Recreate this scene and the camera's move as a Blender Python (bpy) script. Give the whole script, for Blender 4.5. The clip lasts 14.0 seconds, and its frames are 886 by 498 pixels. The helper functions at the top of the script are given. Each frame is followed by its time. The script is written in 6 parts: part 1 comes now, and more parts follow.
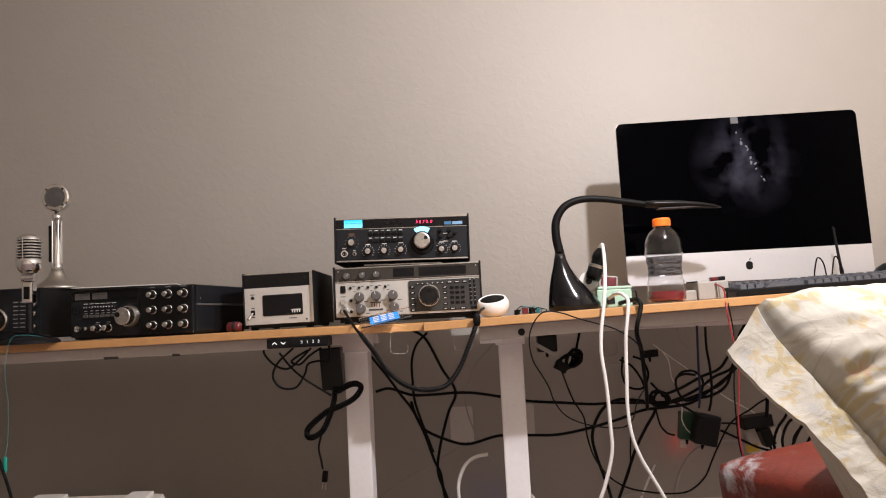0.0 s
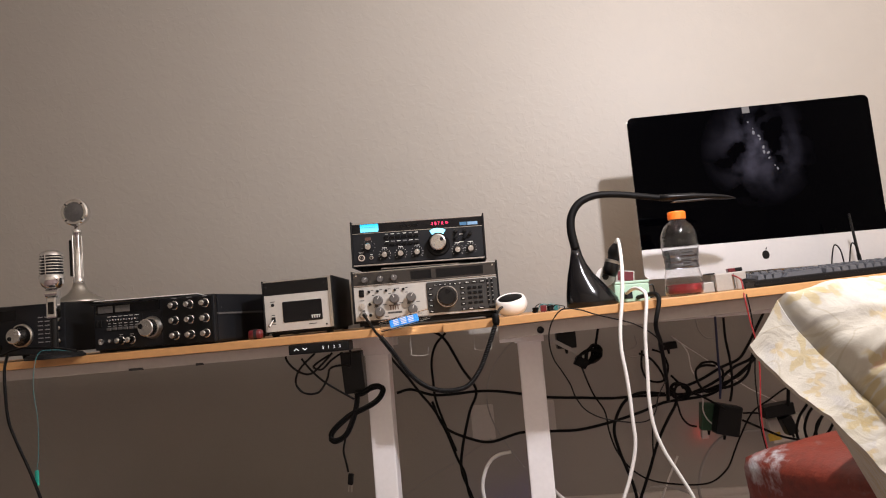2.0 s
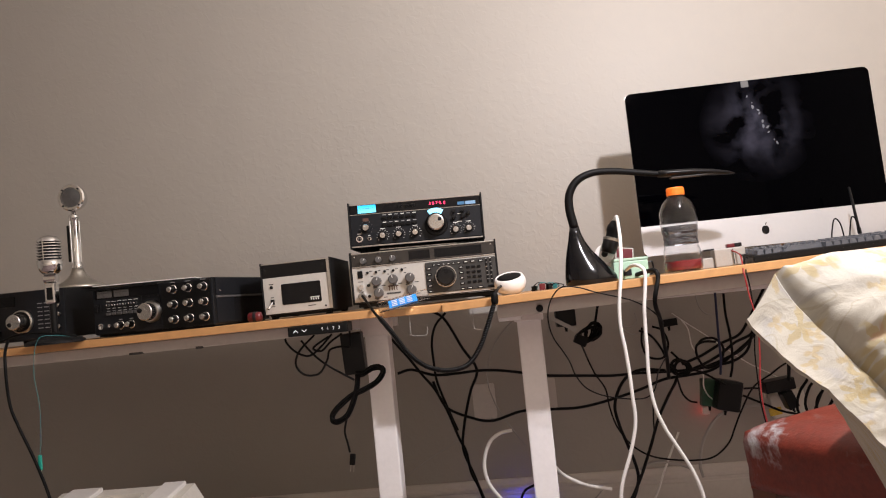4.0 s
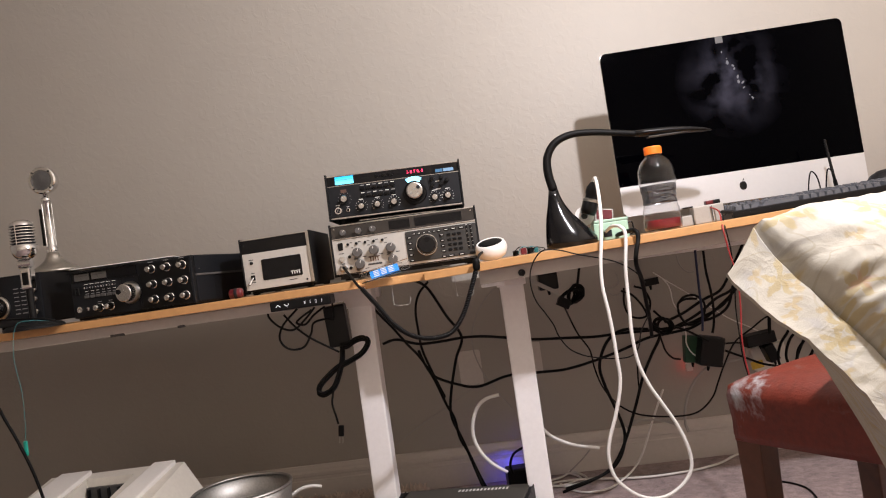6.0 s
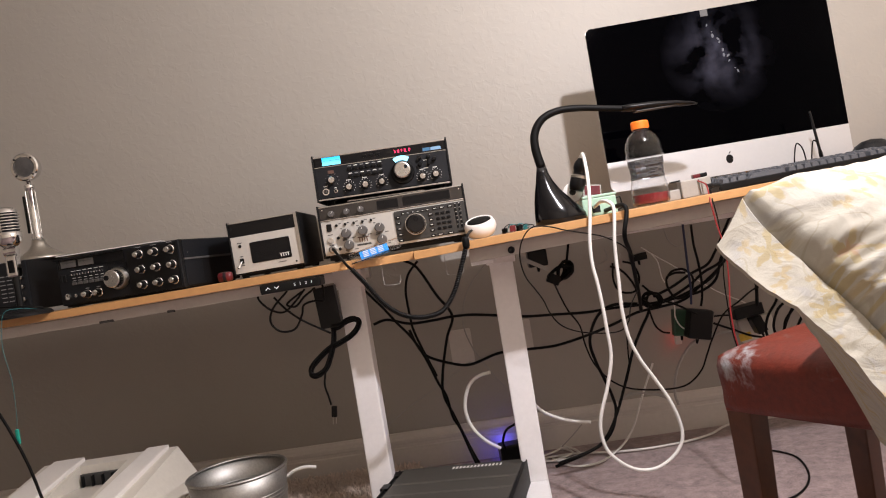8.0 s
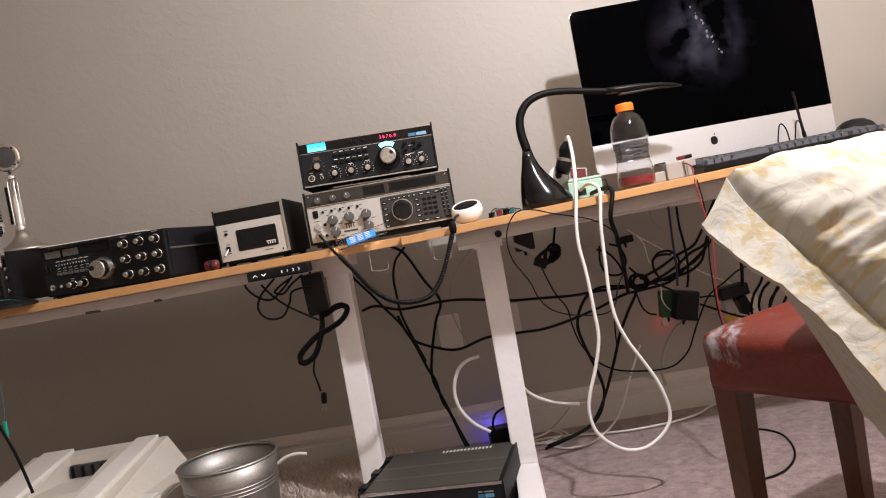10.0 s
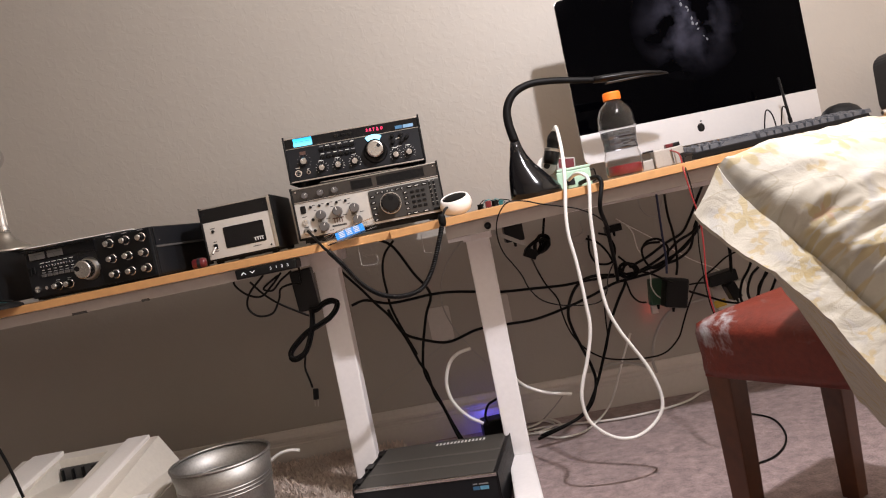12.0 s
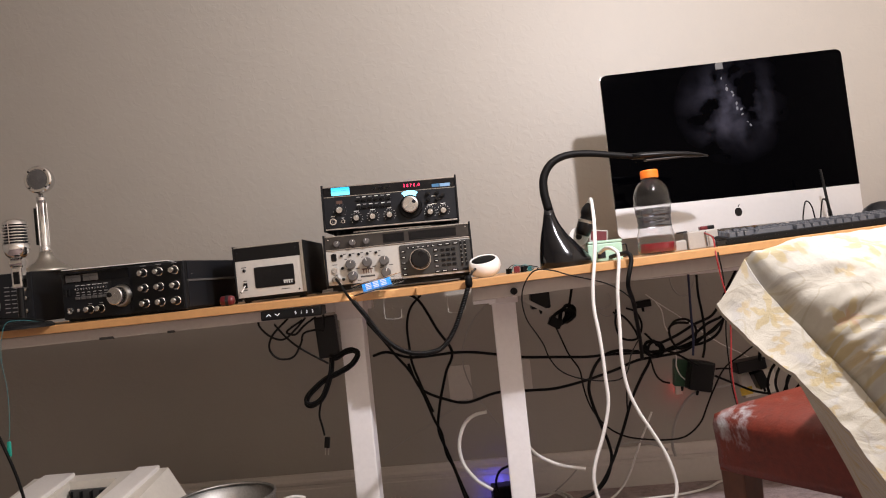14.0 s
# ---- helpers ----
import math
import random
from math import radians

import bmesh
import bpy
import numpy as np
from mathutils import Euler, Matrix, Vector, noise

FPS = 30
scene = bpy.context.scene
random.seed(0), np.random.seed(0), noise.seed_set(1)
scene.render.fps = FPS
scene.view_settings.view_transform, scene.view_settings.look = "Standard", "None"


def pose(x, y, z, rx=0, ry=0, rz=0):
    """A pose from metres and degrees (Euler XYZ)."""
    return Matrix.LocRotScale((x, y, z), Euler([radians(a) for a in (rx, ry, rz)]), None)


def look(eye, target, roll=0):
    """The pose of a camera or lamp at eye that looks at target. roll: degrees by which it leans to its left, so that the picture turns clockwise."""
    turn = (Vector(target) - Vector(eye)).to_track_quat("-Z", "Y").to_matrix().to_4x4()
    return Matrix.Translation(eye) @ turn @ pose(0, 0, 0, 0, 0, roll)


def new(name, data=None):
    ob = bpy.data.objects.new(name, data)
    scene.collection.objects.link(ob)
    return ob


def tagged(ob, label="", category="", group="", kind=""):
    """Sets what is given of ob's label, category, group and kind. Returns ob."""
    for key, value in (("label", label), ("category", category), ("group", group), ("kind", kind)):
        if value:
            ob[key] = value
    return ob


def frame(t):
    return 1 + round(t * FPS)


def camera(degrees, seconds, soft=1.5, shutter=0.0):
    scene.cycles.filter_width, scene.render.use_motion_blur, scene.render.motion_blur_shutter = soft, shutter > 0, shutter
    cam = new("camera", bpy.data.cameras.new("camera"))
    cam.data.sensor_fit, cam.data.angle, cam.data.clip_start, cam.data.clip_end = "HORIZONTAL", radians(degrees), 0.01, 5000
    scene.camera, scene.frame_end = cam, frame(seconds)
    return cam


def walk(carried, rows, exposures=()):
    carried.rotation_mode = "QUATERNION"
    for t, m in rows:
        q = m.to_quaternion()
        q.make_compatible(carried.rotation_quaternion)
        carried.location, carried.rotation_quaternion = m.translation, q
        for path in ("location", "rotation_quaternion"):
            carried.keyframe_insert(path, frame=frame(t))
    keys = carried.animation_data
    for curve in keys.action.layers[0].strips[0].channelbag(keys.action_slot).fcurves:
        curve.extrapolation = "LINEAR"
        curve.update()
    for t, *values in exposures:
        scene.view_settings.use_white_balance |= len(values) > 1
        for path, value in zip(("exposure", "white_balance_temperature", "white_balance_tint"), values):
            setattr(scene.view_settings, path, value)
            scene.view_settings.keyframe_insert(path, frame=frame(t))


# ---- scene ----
cam = camera(60.7, 14.0, soft=1.1)
PATH = [
    (0, (0.014, 0.01, 0.737), (0.003, 2.003, 0.914), -2.9),
    (0.5, (0.016, 0.012, 0.743), (-0.002, 2.004, 0.924), -3.9),
    (1, (0.009, 0.011, 0.747), (-0.016, 2.003, 0.925), -4.4),
    (1.5, (0.003, 0.005, 0.75), (-0.031, 1.998, 0.923), -4.7),
    (2, (0.002, -0.003, 0.752), (-0.039, 1.99, 0.918), -4.9),
    (2.5, (0.006, 0.0, 0.75), (-0.04, 1.993, 0.905), -5.0),
    (3, (0.016, 0.004, 0.748), (-0.034, 1.998, 0.892), -5.2),
    (5.5, (0.004, 0.003, 0.745), (-0.024, 2.001, 0.805), -7.3),
    (6, (0.014, 0.012, 0.742), (0.001, 2.012, 0.776), -8.1),
    (6.5, (0.01, 0.013, 0.74), (0.008, 2.013, 0.751), -8.7),
    (7, (0.012, 0.012, 0.742), (0.018, 2.012, 0.736), -9.1),
    (7.5, (0.01, 0.014, 0.736), (0.02, 2.014, 0.722), -9.3),
    (8, (0.008, 0.013, 0.737), (0.021, 2.013, 0.717), -9.3),
    (10.5, (0.008, 0.012, 0.73), (0.059, 2.01, 0.655), -10.5),
    (11, (0.014, 0.02, 0.743), (0.068, 2.017, 0.65), -11.2),
    (11.5, (0.003, 0.025, 0.734), (0.065, 2.022, 0.632), -11.6),
    (12, (0.001, 0.021, 0.737), (0.072, 2.018, 0.648), -11.3),
    (12.5, (0.025, 0.018, 0.755), (0.104, 2.016, 0.698), -10.4),
    (13, (0.044, 0.018, 0.77), (0.129, 2.016, 0.754), -9.0),
    (13.5, (0.04, 0.015, 0.766), (0.101, 2.014, 0.795), -7.5),
    (14, (0.024, 0.012, 0.756), (0.022, 2.011, 0.813), -5.9),
]
walk(cam, [(t, look(eye, target, roll)) for t, eye, target, roll in PATH], exposures=[(0, -0.1), (3, -0.08), (6, 0), (12.5, 0), (14, -0.04)])

# ---- light ----
world = bpy.data.worlds.new("world")
scene.world = world
world.use_nodes = True
world.node_tree.nodes["Background"].inputs["Color"].default_value = (0.9, 0.75, 0.6, 1)
world.node_tree.nodes["Background"].inputs["Strength"].default_value = 0.02
LAMP = (0.63, 1.02, 1.64)
scene.view_settings.exposure = 0.0


def lamp(name, kind, power, where, size, colour):
    data = bpy.data.lights.new(name, kind)
    data.energy, data.color = power, colour
    if kind in ("POINT", "SPOT"):
        data.shadow_soft_size = size
    else:
        data.size = size
    ob = new(name, data)
    ob.matrix_world = where
    return ob


lamp("standing_lamp_bulb", "POINT", 95, pose(*LAMP), 0.026, (0.985, 0.932, 0.972))


# ---- materials ----
def material(name, colour, rough=0.5, metal=0.0, vary=0.15, scale=8.0, bump=0.0, bump_scale=200.0, fine=None, coat=0.0, emit=0.0, sheen=0.0, second=None):
    """A surface with mottling at two scales, worn gloss and fine relief, in object space."""
    m = bpy.data.materials.new(name)
    m.use_nodes = True
    n, l = m.node_tree.nodes, m.node_tree.links
    b = n["Principled BSDF"]
    co = n.new("ShaderNodeTexCoord")
    big, small = n.new("ShaderNodeTexNoise"), n.new("ShaderNodeTexNoise")
    big.inputs["Scale"].default_value, small.inputs["Scale"].default_value = scale, fine or scale * 14
    big.inputs["Detail"].default_value = small.inputs["Detail"].default_value = 4
    both = n.new("ShaderNodeMath")
    both.operation = "ADD"
    half = n.new("ShaderNodeMath")
    half.operation, half.inputs[1].default_value = "MULTIPLY", 0.5
    ramp = n.new("ShaderNodeValToRGB")
    low = [c * (1 - vary) for c in colour]
    high = second or [min(1, c * (1 + vary)) for c in colour]
    ramp.color_ramp.elements[0].position, ramp.color_ramp.elements[1].position = 0.32, 0.68
    ramp.color_ramp.elements[0].color, ramp.color_ramp.elements[1].color = (*low, 1), (*high, 1)
    for tex, slot in ((big, 0), (small, 1)):
        l.new(co.outputs["Object"], tex.inputs["Vector"])
        l.new(tex.outputs["Fac"], both.inputs[slot])
    l.new(both.outputs[0], half.inputs[0])
    l.new(half.outputs[0], ramp.inputs["Fac"])
    l.new(ramp.outputs["Color"], b.inputs["Base Color"])
    worn = n.new("ShaderNodeMapRange")
    worn.inputs["To Min"].default_value, worn.inputs["To Max"].default_value = rough * 0.8, min(1, rough * 1.2)
    l.new(half.outputs[0], worn.inputs["Value"])
    l.new(worn.outputs["Result"], b.inputs["Roughness"])
    b.inputs["Metallic"].default_value, b.inputs["Coat Weight"].default_value = metal, coat
    b.inputs["Sheen Weight"].default_value = sheen
    if bump:
        tex, bp = n.new("ShaderNodeTexNoise"), n.new("ShaderNodeBump")
        tex.inputs["Scale"].default_value, tex.inputs["Detail"].default_value = bump_scale, 3
        bp.inputs["Strength"].default_value, bp.inputs["Distance"].default_value = min(1, bump), 0.002
        l.new(co.outputs["Object"], tex.inputs["Vector"])
        l.new(tex.outputs["Fac"], bp.inputs["Height"])
        l.new(bp.outputs["Normal"], b.inputs["Normal"])
    if emit:
        b.inputs["Emission Color"].default_value, b.inputs["Emission Strength"].default_value = (*colour, 1), emit
    return m


def clear(name, colour, rough=0.03, ior=1.45):
    m = bpy.data.materials.new(name)
    m.use_nodes = True
    b = m.node_tree.nodes["Principled BSDF"]
    b.inputs["Base Color"].default_value = (*colour, 1)
    b.inputs["Roughness"].default_value, b.inputs["IOR"].default_value = rough, ior
    b.inputs["Transmission Weight"].default_value = 1
    return m


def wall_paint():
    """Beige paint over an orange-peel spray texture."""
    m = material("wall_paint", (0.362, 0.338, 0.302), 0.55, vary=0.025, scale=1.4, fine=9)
    n, l = m.node_tree.nodes, m.node_tree.links
    co, a, c = n.new("ShaderNodeTexCoord"), n.new("ShaderNodeTexNoise"), n.new("ShaderNodeTexNoise")
    a.inputs["Scale"].default_value, a.inputs["Detail"].default_value, a.inputs["Distortion"].default_value = 44, 2, 0.6
    c.inputs["Scale"].default_value = 120
    ramp = n.new("ShaderNodeValToRGB")
    ramp.color_ramp.elements[0].position, ramp.color_ramp.elements[1].position = 0.46, 0.62
    mix, bp = n.new("ShaderNodeMath"), n.new("ShaderNodeBump")
    mix.operation, mix.inputs[1].default_value = "MULTIPLY_ADD", 0.25
    bp.inputs["Strength"].default_value, bp.inputs["Distance"].default_value = 0.17, 0.0014
    for tex in (a, c):
        l.new(co.outputs["Object"], tex.inputs["Vector"])
    l.new(a.outputs["Fac"], ramp.inputs["Fac"])
    l.new(c.outputs["Fac"], mix.inputs[0])
    l.new(ramp.outputs["Color"], mix.inputs[2])
    l.new(mix.outputs[0], bp.inputs["Height"])
    l.new(bp.outputs["Normal"], n["Principled BSDF"].inputs["Normal"])
    return m


def printed_cloth():
    """Cream cotton printed with pale yellow flower sprays, thin stems and grey-blue shading."""
    m = material("printed_cotton", (0.40, 0.375, 0.315), 0.9, vary=0.05, scale=9, bump=0.25, bump_scale=900, sheen=0.1)
    n, l = m.node_tree.nodes, m.node_tree.links
    b = n["Principled BSDF"]

    def math_node(kind, x, y=None, z=None):
        k = n.new("ShaderNodeMath")
        k.operation = kind
        for slot, value in enumerate((x, y, z)):
            if value is None:
                continue
            if isinstance(value, (int, float)):
                k.inputs[slot].default_value = value
            else:
                l.new(value, k.inputs[slot])
        return k.outputs[0]

    def step(value, lo, hi):
        k = n.new("ShaderNodeMapRange")
        k.interpolation_type = "SMOOTHSTEP"
        k.inputs["From Min"].default_value, k.inputs["From Max"].default_value = lo, hi
        l.new(value, k.inputs["Value"])
        return k.outputs["Result"]

    def noise_on(vec, scale, detail=3.0, warp=0.0):
        k = n.new("ShaderNodeTexNoise")
        k.noise_dimensions = "2D"
        k.inputs["Scale"].default_value, k.inputs["Detail"].default_value, k.inputs["Distortion"].default_value = scale, detail, warp
        l.new(vec, k.inputs["Vector"])
        return k

    def tinted(base, mask, tint, amount):
        k = n.new("ShaderNodeMix")
        k.data_type = "RGBA"
        k.inputs[7].default_value = (*tint, 1)
        l.new(math_node("MULTIPLY", mask, amount), k.inputs[0])
        l.new(base, k.inputs[6])
        return k.outputs[2]

    uv = n.new("ShaderNodeUVMap").outputs["UV"]
    creases = n.new("ShaderNodeBump")
    creases.inputs["Strength"].default_value, creases.inputs["Distance"].default_value = 0.30, 0.008
    folds = math_node("ABSOLUTE", math_node("SUBTRACT", noise_on(uv, 17, 5, 1.2).outputs["Fac"], 0.5))
    l.new(math_node("ADD", math_node("MULTIPLY", folds, -1.4), math_node("MULTIPLY", noise_on(uv, 60, 4, 0.8).outputs["Fac"], 0.25)), creases.inputs["Height"])
    l.new(b.inputs["Normal"].links[0].from_socket, creases.inputs["Normal"])
    l.new(creases.outputs["Normal"], b.inputs["Normal"])
    base = b.inputs["Base Color"].links[0].from_socket
    # soft grey-blue shading of the print
    base = tinted(base, step(noise_on(uv, 13, 4, 1.5).outputs["Fac"], 0.52, 0.70), (0.27, 0.275, 0.285), 0.45)
    # stems: thin wandering lines
    drift = math_node("ABSOLUTE", math_node("SUBTRACT", noise_on(uv, 9, 1.5, 0.5).outputs["Fac"], 0.5))
    base = tinted(base, math_node("SUBTRACT", 1.0, step(drift, 0.004, 0.012)), (0.24, 0.215, 0.13), 0.30)
    # flower heads: lobed spots scattered over the cloth, in two sizes
    for scale, radius, lobes, tint, amount in ((13.0, 0.021, 5, (0.36, 0.275, 0.10), 0.58), (21.0, 0.011, 3, (0.38, 0.28, 0.11), 0.55), (6.5, 0.012, 4, (0.40, 0.22, 0.15), 0.45)):
        shake = n.new("ShaderNodeVectorMath")
        shake.operation = "MULTIPLY_ADD"
        l.new(noise_on(uv, 70, 2).outputs["Color"], shake.inputs[0])
        shake.inputs[1].default_value = (0.012, 0.012, 0)
        l.new(uv, shake.inputs[2])
        cell = n.new("ShaderNodeTexVoronoi")
        cell.voronoi_dimensions, cell.feature = "2D", "F1"
        cell.inputs["Scale"].default_value, cell.inputs["Randomness"].default_value = scale, 0.9
        l.new(shake.outputs[0], cell.inputs["Vector"])
        off = n.new("ShaderNodeVectorMath")
        off.operation = "SUBTRACT"
        l.new(shake.outputs[0], off.inputs[0])
        l.new(cell.outputs["Position"], off.inputs[1])
        xyz = n.new("ShaderNodeSeparateXYZ")
        l.new(off.outputs[0], xyz.inputs[0])
        turn = math_node("MULTIPLY_ADD", math_node("ARCTAN2", xyz.outputs["Y"], xyz.outputs["X"]), float(lobes), math_node("MULTIPLY", cell.outputs["Distance"], 3.0))
        reach = math_node("MULTIPLY_ADD", math_node("COSINE", turn), 0.42 * radius, 0.62 * radius)
        far = n.new("ShaderNodeVectorMath")
        far.operation = "LENGTH"
        l.new(off.outputs[0], far.inputs[0])
        mask = math_node("SUBTRACT", 1.0, step(math_node("SUBTRACT", far.outputs["Value"], reach), -0.003, 0.003))
        base = tinted(base, mask, tint, amount)
    l.new(base, b.inputs["Base Color"])
    return m


def worn_leather():
    """Oxblood leather, scuffed to a pale grey where the noise is high."""
    m = material("worn_leather", (0.135, 0.019, 0.009), 0.45, vary=0.3, scale=7, bump=0.35, bump_scale=260)
    n, l = m.node_tree.nodes, m.node_tree.links
    b = n["Principled BSDF"]
    base = b.inputs["Base Color"].links[0].from_socket
    co, tex, ramp, mix = n.new("ShaderNodeTexCoord"), n.new("ShaderNodeTexNoise"), n.new("ShaderNodeValToRGB"), n.new("ShaderNodeMix")
    tex.inputs["Scale"].default_value, tex.inputs["Detail"].default_value, tex.inputs["Roughness"].default_value = 14, 12, 0.68
    tex.inputs["Distortion"].default_value = 0.6
    ramp.color_ramp.elements[0].position, ramp.color_ramp.elements[1].position = 0.60, 0.76
    mix.data_type = "RGBA"
    mix.inputs[7].default_value = (0.22, 0.16, 0.145, 1)
    l.new(co.outputs["Object"], tex.inputs["Vector"])
    l.new(tex.outputs["Fac"], ramp.inputs["Fac"])
    l.new(ramp.outputs["Color"], mix.inputs[0])
    l.new(base, mix.inputs[6])
    spot, where, near, torn, edge_mix = n.new("ShaderNodeTexGradient"), n.new("ShaderNodeMapping"), n.new("ShaderNodeMath"), n.new("ShaderNodeValToRGB"), n.new("ShaderNodeMix")
    spot.gradient_type = "SPHERICAL"
    where.inputs["Location"].default_value, where.inputs["Scale"].default_value = (1.35, 1.75, -5.45), (8.5, 10.5, 12)
    near.operation = "MULTIPLY_ADD"
    near.inputs[1].default_value = 0.42
    torn.color_ramp.elements[0].position, torn.color_ramp.elements[1].position = 0.72, 0.86
    edge_mix.data_type = "RGBA"
    edge_mix.inputs[7].default_value = (0.36, 0.36, 0.37, 1)
    l.new(co.outputs["Object"], where.inputs["Vector"])
    l.new(where.outputs["Vector"], spot.inputs["Vector"])
    l.new(spot.outputs["Fac"], near.inputs[0])
    l.new(tex.outputs["Fac"], near.inputs[2])
    l.new(near.outputs[0], torn.inputs["Fac"])
    l.new(torn.outputs["Color"], edge_mix.inputs[0])
    l.new(mix.outputs[2], edge_mix.inputs[6])
    l.new(edge_mix.outputs[2], b.inputs["Base Color"])
    return m


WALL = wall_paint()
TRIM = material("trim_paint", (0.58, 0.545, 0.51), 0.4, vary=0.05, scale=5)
# Paler, warmer than the wall paint, so unseen walls bounce fill under the desks.
BOUNCE_WALL = material("bounce_light_paint", (0.78, 0.71, 0.60), 0.6, vary=0.03, scale=2, bump=0.3, bump_scale=60)
CEIL = material("ceiling_paint", (0.76, 0.71, 0.63), 0.8, vary=0.04, scale=3, bump=0.4, bump_scale=60)
CARPET = material("mauve_carpet", (0.30, 0.226, 0.222), 0.95, vary=0.52, scale=48, fine=230, bump=1.0, bump_scale=420, sheen=0.2)
SHAG = material("beige_shag", (0.66, 0.56, 0.49), 0.95, vary=0.25, scale=9, fine=200, sheen=0.2)
LAMINATE = material("beech_laminate", (0.54, 0.29, 0.115), 0.42, vary=0.10, scale=5, fine=60)
STEEL_WHITE = material("white_powder_coat", (0.88, 0.865, 0.87), 0.45, vary=0.04, scale=6, bump=0.08, bump_scale=500)
BLACK_CASE = material("black_textured_paint", (0.0055, 0.0055, 0.0062), 0.55, vary=0.3, scale=9, bump=0.3, bump_scale=700)
BLACK_PLASTIC = material("black_plastic", (0.0042, 0.0042, 0.0046), 0.38, vary=0.2, scale=12)
GLOSS_BLACK = material("gloss_black_plastic", (0.004, 0.004, 0.005), 0.14, vary=0.2, scale=6, coat=0.1)
RUBBER = material("black_rubber", (0.0035, 0.0033, 0.0033), 0.55, vary=0.2, scale=20)
DARK_PANEL = material("charcoal_panel", (0.009, 0.010, 0.0125), 0.5, vary=0.15, scale=10, bump=0.1, bump_scale=800)
KEYPAD = material("dark_grey_keypad", (0.028, 0.027, 0.025), 0.5, vary=0.12, scale=12, bump=0.1, bump_scale=800)
SMOKED = material("smoked_window", (0.004, 0.004, 0.005), 0.22, vary=0.2, scale=6)
ALU = material("brushed_aluminium", (0.50, 0.49, 0.475), 0.26, metal=1.0, vary=0.06, scale=10, bump=0.1, bump_scale=300)
ALU_PANEL = material("satin_aluminium_panel", (0.52, 0.51, 0.48), 0.42, metal=0.25, vary=0.05, scale=8, bump=0.05, bump_scale=600)
CHROME = material("chrome", (0.72, 0.72, 0.72), 0.10, metal=1.0, vary=0.06, scale=14)
NICKEL = material("dull_nickel", (0.50, 0.48, 0.44), 0.35, metal=1.0, vary=0.12, scale=14)
GALV = material("galvanised_steel", (0.36, 0.355, 0.34), 0.50, metal=1.0, vary=0.18, scale=14, bump=0.1, bump_scale=40)
GREY_MESH = material("grey_wire_mesh", (0.13, 0.125, 0.12), 0.45, metal=0.6, vary=0.3, scale=60, bump=0.8, bump_scale=1500)
# Frame steel darkened for the front rails: shade under the desktop lip put into colour.
SHADED_RAIL = material("shaded_steel_rail", (0.50, 0.475, 0.45), 0.5, vary=0.06, scale=6)
GREY_KNOB = material("grey_knob_plastic", (0.085, 0.082, 0.08), 0.5, vary=0.12, scale=30)
WHITE_PRINT = material("white_print", (0.70, 0.70, 0.68), 0.6, vary=0.05, scale=60)
DIM_PRINT = material("grey_print", (0.26, 0.26, 0.26), 0.6, vary=0.1, scale=60)
DARK_PRINT = material("dark_print", (0.05, 0.05, 0.05), 0.6, vary=0.1, scale=60)
BROWN_PRINT = material("brown_print", (0.10, 0.05, 0.035), 0.6, vary=0.1, scale=60)
WHITE_PLASTIC = material("white_plastic", (0.74, 0.72, 0.69), 0.35, vary=0.05, scale=12)
IVORY = material("ivory_plastic", (0.62, 0.59, 0.53), 0.45, vary=0.06, scale=7, bump=0.1, bump_scale=500)
GREY_PLASTIC = material("warm_grey_plastic", (0.33, 0.31, 0.28), 0.5, vary=0.08, scale=15)
MINT = material("mint_green_plastic", (0.36, 0.55, 0.43), 0.45, vary=0.06, scale=15)
WHITE_CORD = material("white_cord", (0.76, 0.75, 0.72), 0.45, vary=0.04, scale=20)
RED_CORD = material("red_cord", (0.30, 0.025, 0.025), 0.45, vary=0.1, scale=20)
GREY_CORD = material("grey_cord", (0.34, 0.33, 0.31), 0.5, vary=0.1, scale=20)
TEAL_CORD = material("teal_cord", (0.03, 0.20, 0.22), 0.5, vary=0.1, scale=20)
LEATHER = worn_leather()
WALNUT = material("dark_stained_wood", (0.080, 0.026, 0.010), 0.35, vary=0.3, scale=6, fine=50)
CLOTH = printed_cloth()
CLEAR = clear("clear_pet", (0.93, 0.94, 0.95), 0.08, 1.30)
RED_DRINK = material("red_drink", (0.11, 0.005, 0.007), 0.12, vary=0.06, scale=20)
ORANGE = material("orange_cap", (0.85, 0.20, 0.02), 0.4, vary=0.04, scale=40)
BLUE_TAG = material("blue_card", (0.02, 0.24, 0.66), 0.35, vary=0.08, scale=20)
RED_PLASTIC = material("dark_red_plastic", (0.11, 0.008, 0.012), 0.3, vary=0.15, scale=30)
PAPER = material("white_paper", (0.75, 0.74, 0.71), 0.8, vary=0.03, scale=20)
CYAN_GLOW = material("cyan_meter_light", (0.03, 0.55, 0.95), 0.4, vary=0.1, scale=20, emit=1.0)
ramp = CYAN_GLOW.node_tree.nodes.new("ShaderNodeValToRGB")
ramp.color_ramp.elements[0].color, ramp.color_ramp.elements[1].color = (0.30, 0.80, 0.95, 1), (0.0, 0.30, 0.66, 1)
ramp.color_ramp.elements[0].position, ramp.color_ramp.elements[1].position = 0.25, 0.85
across, level = CYAN_GLOW.node_tree.nodes.new("ShaderNodeSeparateXYZ"), CYAN_GLOW.node_tree.nodes.new("ShaderNodeMapRange")
where_on = CYAN_GLOW.node_tree.nodes.new("ShaderNodeTexCoord")
level.inputs["From Min"].default_value, level.inputs["From Max"].default_value = 0.0875, 0.1075
CYAN_GLOW.node_tree.links.new(where_on.outputs["Object"], across.inputs[0])
